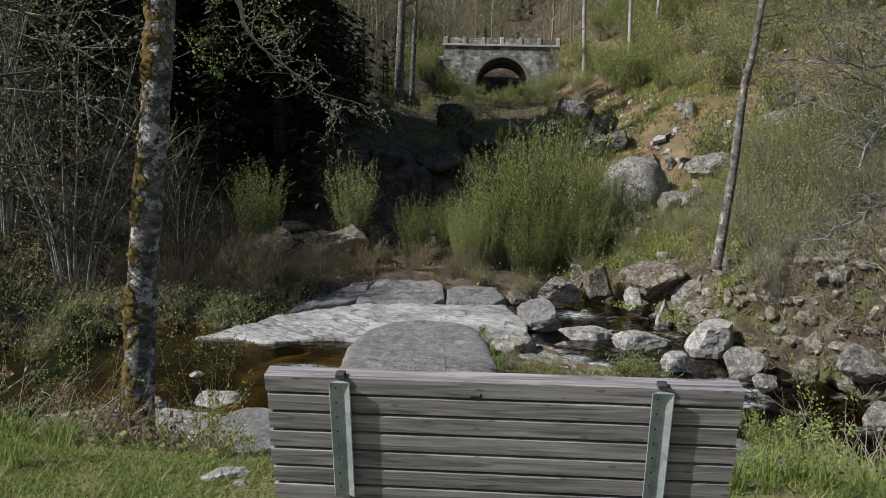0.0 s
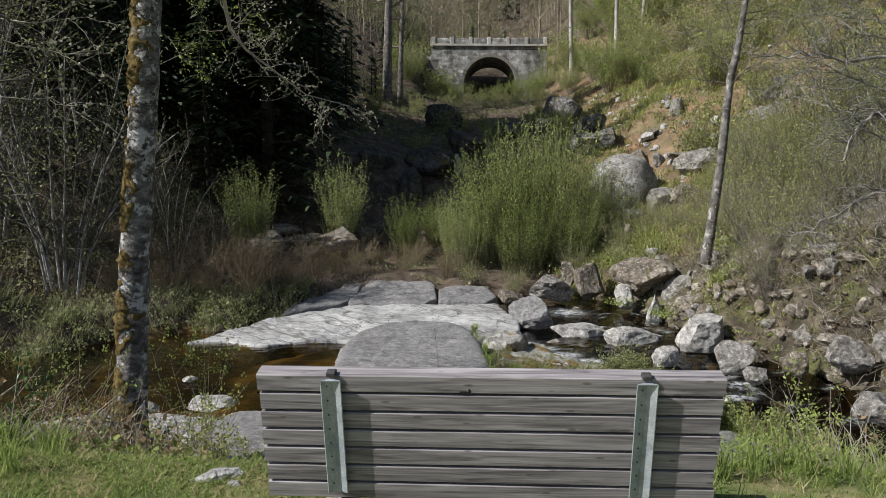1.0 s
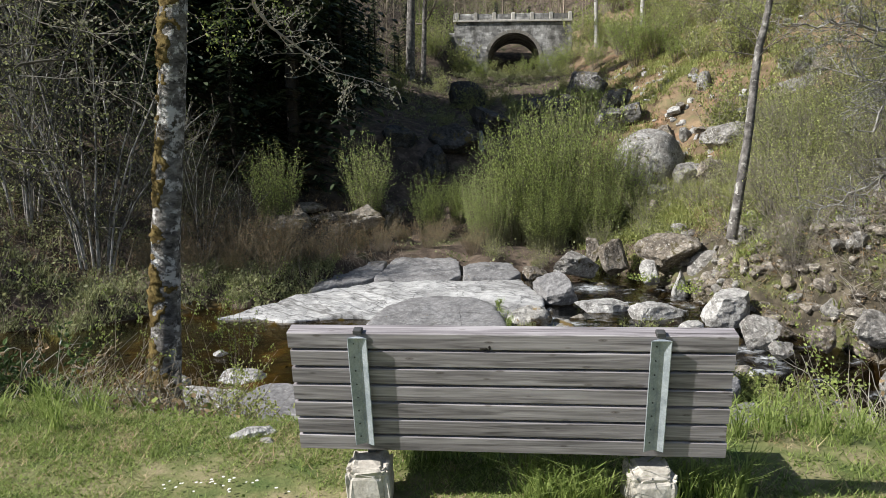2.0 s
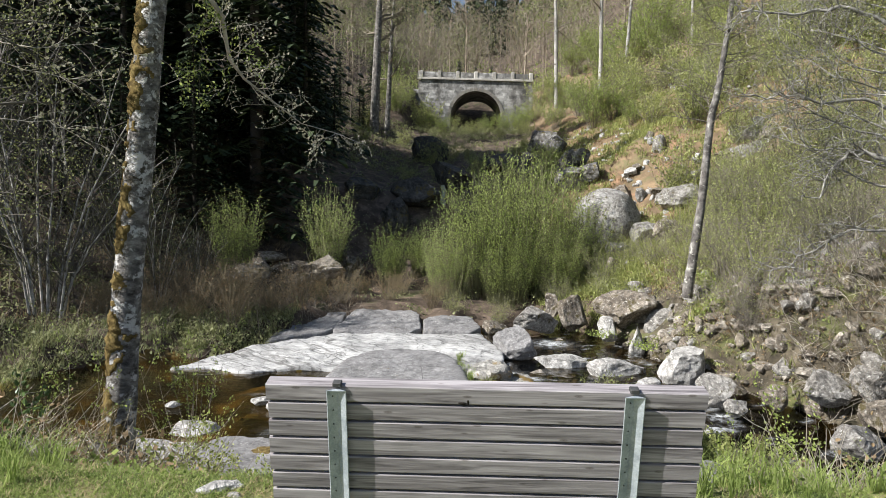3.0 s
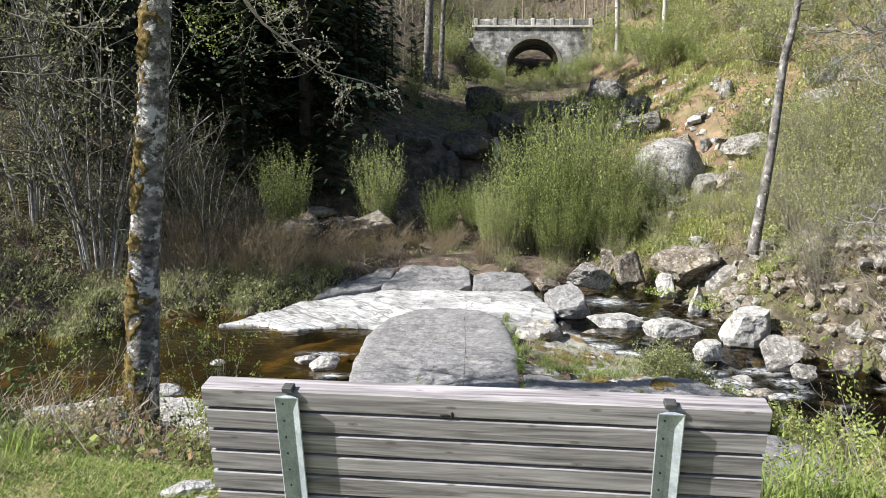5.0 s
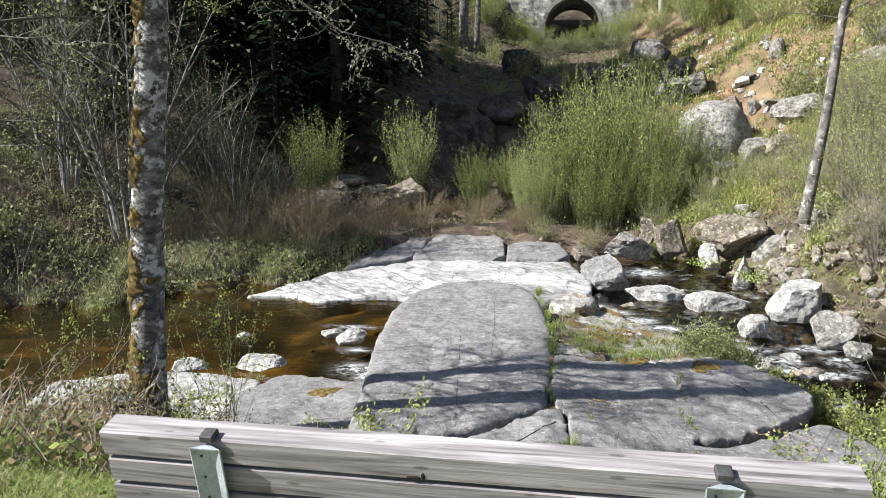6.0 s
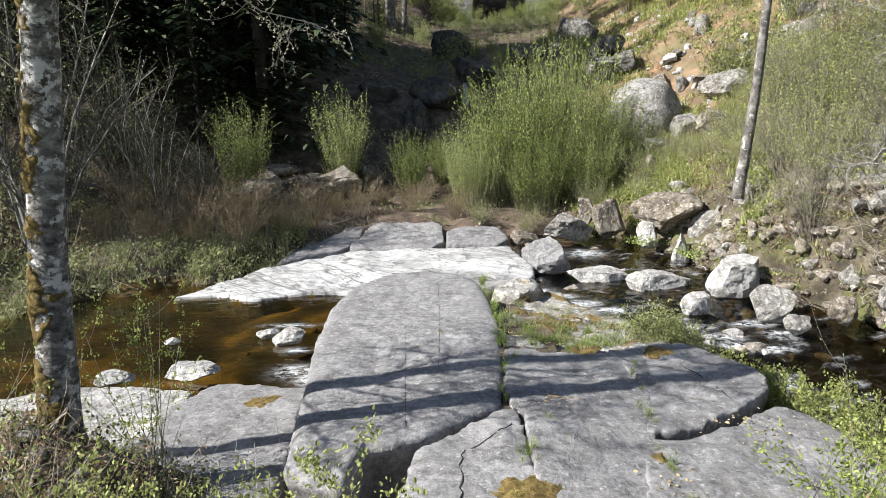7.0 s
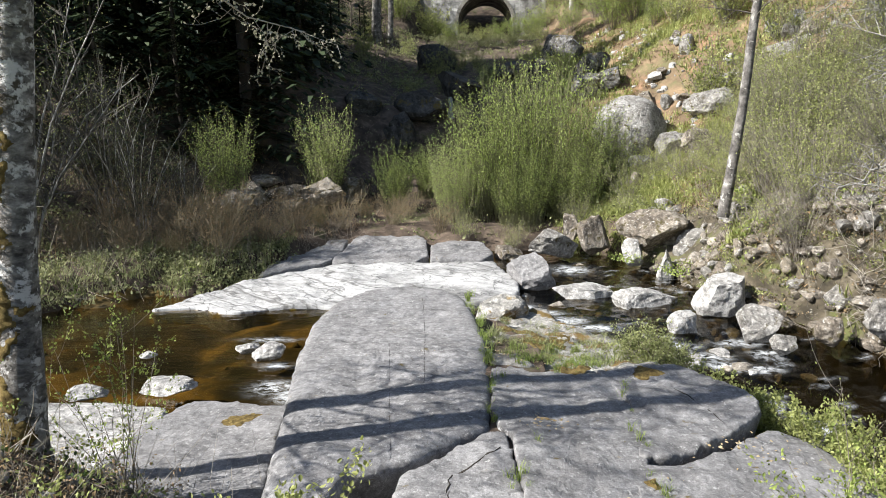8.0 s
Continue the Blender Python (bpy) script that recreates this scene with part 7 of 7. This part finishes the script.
stamp("birch_foot_brambles", [twig_tpl(9, 0.5, 0.14, 0, 0.004) for _ in range(3)] + [weed_tpl(18, 0.3, 0.14, 0.05, 1)] + [weed_tpl(22, 0.28, 0.16, 0.05, 2) for _ in range(3)], x, y, rng.uniform(0.6, 1.2, len(x)), [twig, brown_leaf, scrub_leaf], "tangled brambles and herbs round the birch foot", "brambles")
x = np.concatenate([rng.normal(cx, 0.3, 9) for cx in (7.7, 5.9, 4.7, 9.0, 8.1, 7.0)])
y = np.concatenate([rng.normal(cy, 0.25, 9) for cy in (20.4, 19.9, 21.9, 16.4, 21.4, 18.2)])
stamp("herb_clumps", [weed_tpl(26, 0.22, 0.14, 0.07)], x, y, rng.uniform(0.7, 1.2, len(x)), [fresh_leaf], "bright green herbs among the bank boulders", "herbs", zs_=np.maximum(lie(x, y), -3.1) + 0.12)
x, y = scatter(420, 4.2, 13, 13.5, 23.5, lambda x, y: np.abs(y - bank_line(x) - 0.8) < 1.6)
stamp("bank_herbs", [weed_tpl(20, 0.28, 0.16, 0.07, 0), blade_tpl(20, 0.3, 0.16, 0.02, 0.8)], x, y, rng.uniform(0.5, 1.1, len(x)), [grass_leaf], "fresh green herbs between the bank boulders", "herbs")
x, y = scatter(900, -6.5, -1.5, 1.9, 6.6)
stamp("leaf_litter", [[p] for p in litter], x, y, rng.uniform(0.6, 1.3, len(x)), [dry_leaf], "dry brown leaves on the slope below the lawn", "leaf litter")

v0, f0 = ico(2)
rubble = []
for k in range(6):
    p = v0.copy()
    for _ in range(9):
        nrm = rng.normal(size=3)
        nrm /= np.linalg.norm(nrm)
        p -= nrm * np.maximum(0, p @ nrm - rng.uniform(0.45, 0.8))[:, None]
    rubble.append([(p * np.array([1, rng.uniform(0.6, 1), rng.uniform(0.5, 0.8)]), f0, 0)])
x, y = scatter(1100, 5.2, 16, 11.0, 23.5, lambda x, y: (np.abs(y - bank_line(x) - 1.4) < 1.4))
stamp("rubble", rubble, x, y, rng.uniform(0.08, 0.34, len(x)), [brown_rock], "small grey stones between the bank boulders", "stones")
x, y = scatter(110, -6.6, -2.6, 2.9, 5.6)
stamp("rubble", rubble, x, y, rng.uniform(0.05, 0.17, len(x)), [granite], "grey stones among leaves below the lawn", "stones")
x, y = scatter(420, -6.6, -2.6, 2.4, 5.6)
stamp("old_leaves", [weed_tpl(16, 0.12, 0.14, 0.05, 0), weed_tpl(14, 0.16, 0.14, 0.045, 1)], x, y, rng.uniform(0.6, 1.2, len(x)), [brown_leaf, dark_leaf], "old brown leaves and dark bramble leaves below the lawn", "undergrowth")
x, y = scatter(1500, 5.4, 15, 12.5, 24, lambda x, y: (y > bank_line(x) + 0.1) & (y < bank_line(x) + 6.5))
third = rng.integers(0, 3, len(x))
for n, (mat_, lab) in enumerate(((mossy_rock, "mossy brown stones strewn over the bank"), (granite, "grey stones strewn over the bank"), (brown_rock, "brown stones strewn over the bank"))):
    sel = third == n
    stamp("rubble", rubble, x[sel], y[sel], 0.08 + 0.34 * rng.uniform(0, 1, sel.sum()) ** 2.5, [mat_], lab, "stones")
x, y = scatter(7500, 5.6, 16, 12.5, 24, lambda x, y: bank_keep(x, y) & (y > bank_line(x) + 0.3 + rng.uniform(0, 0.8, len(x))) & (hollow(x, y) > 0.7))
stamp("bank_cover", [blade_tpl(16, 0.2, 0.2, 0.025, 1.4, 0), blade_tpl(18, 0.18, 0.2, 0.022, 0.9, 1), twig_tpl(9, 0.36, 0.25, 2, 0.007), weed_tpl(18, 0.12, 0.2, 0.06, 1), weed_tpl(18, 0.1, 0.2, 0.06, 0)], x, y, rng.uniform(0.5, 1.3, len(x)), [brown_leaf, scrub_leaf, scrub_bark, twig], "dead grass, moss, weeds and twigs over the stony bank", "undergrowth")
x, y = scatter(1500, 4.5, 26, 24, 58)
stamp("slope_litter", [[(p[0] * 2.2, p[1], 0)] for p in litter], x, y, rng.uniform(0.6, 1.4, len(x)), [brown_leaf], "dead brown leaves and bracken litter on the slope", "leaf litter")
x, y = scatter(1300, 5.5, 24, 26, 52, lambda x, y: np.sin(x * 0.9 + 0.6 * np.sin(y * 0.5)) + np.sin(y * 0.7 + x * 0.3) + rng.normal(0, 0.5, len(x)) > 0.1)
stamp("rubble", rubble, x, y, rng.uniform(0.06, 0.3, len(x)) , [pale_granite], "pale small stones on the sunny slope", "stones")
x, y = scatter(170, 1.0, 7.0, 13.2, 23.0, lambda x, y: (y < bank_line(x) + 0.6) & (np.sin(1.9 * x + y) + np.sin(1.3 * y - 0.8 * x) > -0.2) & (x > 0.55 * (17 - y)))
half = rng.uniform(0, 1, len(x)) < 0.5
for sel, mat_, lab in ((half, pale_granite, "pale small stones breaking the rapids"), (~half, mossy_rock, "mossy small stones breaking the rapids")):
    stamp("rapids_stones", rubble, x[sel], y[sel], 0.1 + 0.3 * rng.uniform(0, 1, sel.sum()) ** 2, [mat_], lab, "stones", zs_=np.full(sel.sum(), -3.46) - 0.35 * smooth01((x[sel] - 3.5) / 3) * smooth01((17.5 - y[sel]) / 4))
x, y = scatter(90, -12, 0.5, 9.5, 22, lambda x, y: y < bank_line(x))
stamp("bed_stones", rubble, x, y, rng.uniform(0.04, 0.16, len(x)), [river_bed], "brown stones on the stream bed", "stones")

x, y = scatter(3400, -22, -6.5, 13, 25, lambda x, y: (y > bank_line(x) + 0.1) & (y < bank_line(x) + 2.6))
stamp("bank_grass", [blade_tpl(18, 0.5, 0.25, 0.03, 0.7) for _ in range(3)] + [weed_tpl(20, 0.3, 0.25, 0.1) for _ in range(3)], x, y, rng.uniform(0.5, 1.3, len(x)), [bush_leaf], "grass and herbs hanging over the far bank", "grass")
x, y = scatter(3600, 3.0, 13, 18, 30, lambda x, y: bank_keep(x, y) & (hollow(x, y) > 1.2))
stamp("bank_grass", [blade_tpl(18, 0.4, 0.25, 0.03, 0.7) for _ in range(3)] + [weed_tpl(20, 0.25, 0.25, 0.08) for _ in range(2)], x, y, rng.uniform(0.5, 1.2, len(x)), [scrub_leaf], "grass and herbs between the bank boulders", "grass")
for x, y in ((-5.2, 69), (-6.6, 68), (-7.8, 66), (-4.6, 66.5), (-9.0, 69), (6.9, 69.5), (8.0, 68)):
    put(far_scrub, x, y, x * 77, 1.3)
for x, y, s in ((-3.2, 69.5, 0.7), (-1.6, 66.5, 0.6), (0.2, 64.0, 0.6), (1.6, 66.8, 0.7), (3.2, 68.0, 0.9), (4.6, 69.8, 1.0), (5.8, 68.4, 1.1), (-4.2, 67.0, 0.9), (2.6, 62.0, 0.6), (-2.6, 62.5, 0.7), (0.9, 69.0, 0.45), (-0.7, 69.3, 0.5), (4.8, 64.5, 0.8)):
    put(far_scrub if s < 0.7 else lime, x, y, x * 77, s * (1.0 if s < 0.7 else 0.7))
# Small spruces added behind the vault only to darken its opening.
for x, y, s in ((0.4, 84.5, 0.22), (-1.6, 85.0, 0.26), (2.4, 84.8, 0.24)):
    put(spruces[1], x, y, x * 50, s)

x, y = scatter(700, 8.6, 16, 11.0, 20, bank_keep)
stamp("dead_branches", [twig_tpl(14, 0.7, 0.3, 0, 0.008) for _ in range(5)], x, y, rng.uniform(0.5, 1.2, len(x)), [scrub_bark], "grey dead twigs tangled over the stony bank", "brushwood")
x, y = rng.uniform(0.2, 2.6, 110), rng.uniform(9.4, 13.5, 110)
stamp("shelf_grass", [blade_tpl(24, 0.22, 0.1, 0.012, 0.8) for _ in range(3)], x, y, rng.uniform(0.5, 1.2, len(x)), [bush_leaf], "grass on the mossy rock shelf", "grass", zs_=on_rock(x, y) - 0.02)
x, y = np.concatenate([rng.normal(0.6, 0.3, 90), rng.normal(0.8, 0.18, 50), rng.normal(1.8, 0.12, 70), rng.normal(3.1, 0.35, 70)]), np.concatenate([rng.normal(9.6, 0.25, 90), rng.normal(7.2, 0.12, 50), rng.normal(5.0, 0.35, 70), rng.normal(6.9, 0.25, 70)])
v, f = leaf_quads(np.column_stack([x, y, on_rock(x, y) + 0.008]), rng.normal(0, 1, (len(x), 3)) * np.array([1, 1, 0.1]), 0.045, 0.6)
thing("leaf_litter", mesh_data("leaf_litter", v, f, dry_leaf), "dry leaves in the joints of the slabs", "leaf litter", kind="stuff")


# ---- thin falls in the ravine ----
def fall(x, y, z0, z1, w, seed):
    r2 = np.random.default_rng(seed)
    n = 16
    z = np.linspace(z0, z1, n)
    mx = x + np.cumsum(r2.normal(0, 0.05, n))
    my = y - 0.9 * np.linspace(0, 1, n) ** 1.3
    ww = w * r2.uniform(0.5, 1.2, n)
    v = np.concatenate([np.stack([mx - ww, my, z], 1), np.stack([mx, my - 0.08, z], 1), np.stack([mx + ww, my, z], 1)])
    i = np.arange(n - 1)
    q = np.concatenate([np.stack([i + k * n, i + 1 + k * n, i + 1 + (k + 1) * n, i + (k + 1) * n], 1) for k in (0, 1)])
    thing("waterfall", mesh_data("waterfall", v, q, fall_mat, None, True), "thin white fall over the dark ravine rocks", "waterfall", "falls of the stream")


fall_mat = mottled("falling_water", [(0.3, (0.06, 0.065, 0.07)), (0.6, (0.26, 0.28, 0.3))], 3, 14, 0.3, 0.6, 0.03, stretch=(4, 4, 0.5))
fall(-1.6, 36.6, 2.6, -0.9, 0.16, 1)

x, y = scatter(1000, -24, -4, 16, 32, lambda x, y: y > bank_line(x) + 2.2)
stamp("bracken", [blade_tpl(14, 0.3, 0.3, 0.035, 1.2), twig_tpl(7, 0.5, 0.25)], x, y, rng.uniform(0.5, 1.2, len(x)), [brown_leaf], "dead brown bracken and litter on the far bank", "bracken")

# daisies in the lawn and a pale flower at the bench
disc = [(np.array([(math.cos(a) * 0.008, math.sin(a) * 0.008, 0.035) for a in np.linspace(0, 6.283, 9)[:8]]), np.array([[0, 1, 2, 3], [0, 3, 4, 5], [0, 5, 6, 7]]), 0)]
x, y = rng.normal(-1.5, 0.13, 26), rng.normal(0.2, 0.05, 26)
stamp("daisies", [disc], x, y, rng.uniform(0.7, 1.2, 26), [petal], "small white daisies in the lawn", "flowers")

# the cuckoo flower by the bench
flower = thing("flower", None, "small pale wild flower on a thin stem by the bench", "flower")
v, q = tube([(-0.345, 0.62, -0.02), (-0.34, 0.62, 0.06), (-0.35, 0.615, 0.12)], [0.002, 0.002, 0.0015], 4)
part("stem", mesh_data("stem", v, q, grass_leaf), flower)
for k in range(7):
    c = np.array([-0.348 + rng.normal(0, 0.016), 0.615 + rng.normal(0, 0.016), 0.115 + rng.normal(0, 0.014)])
    v, f = leaf_blades(np.repeat(c[None], 4, 0), np.array([(math.cos(a), math.sin(a), 0.35) for a in np.arange(4) * 1.571 + k]), 0.016, 0.8)
    part("blossom", mesh_data("blossom", v, f, petal), flower)
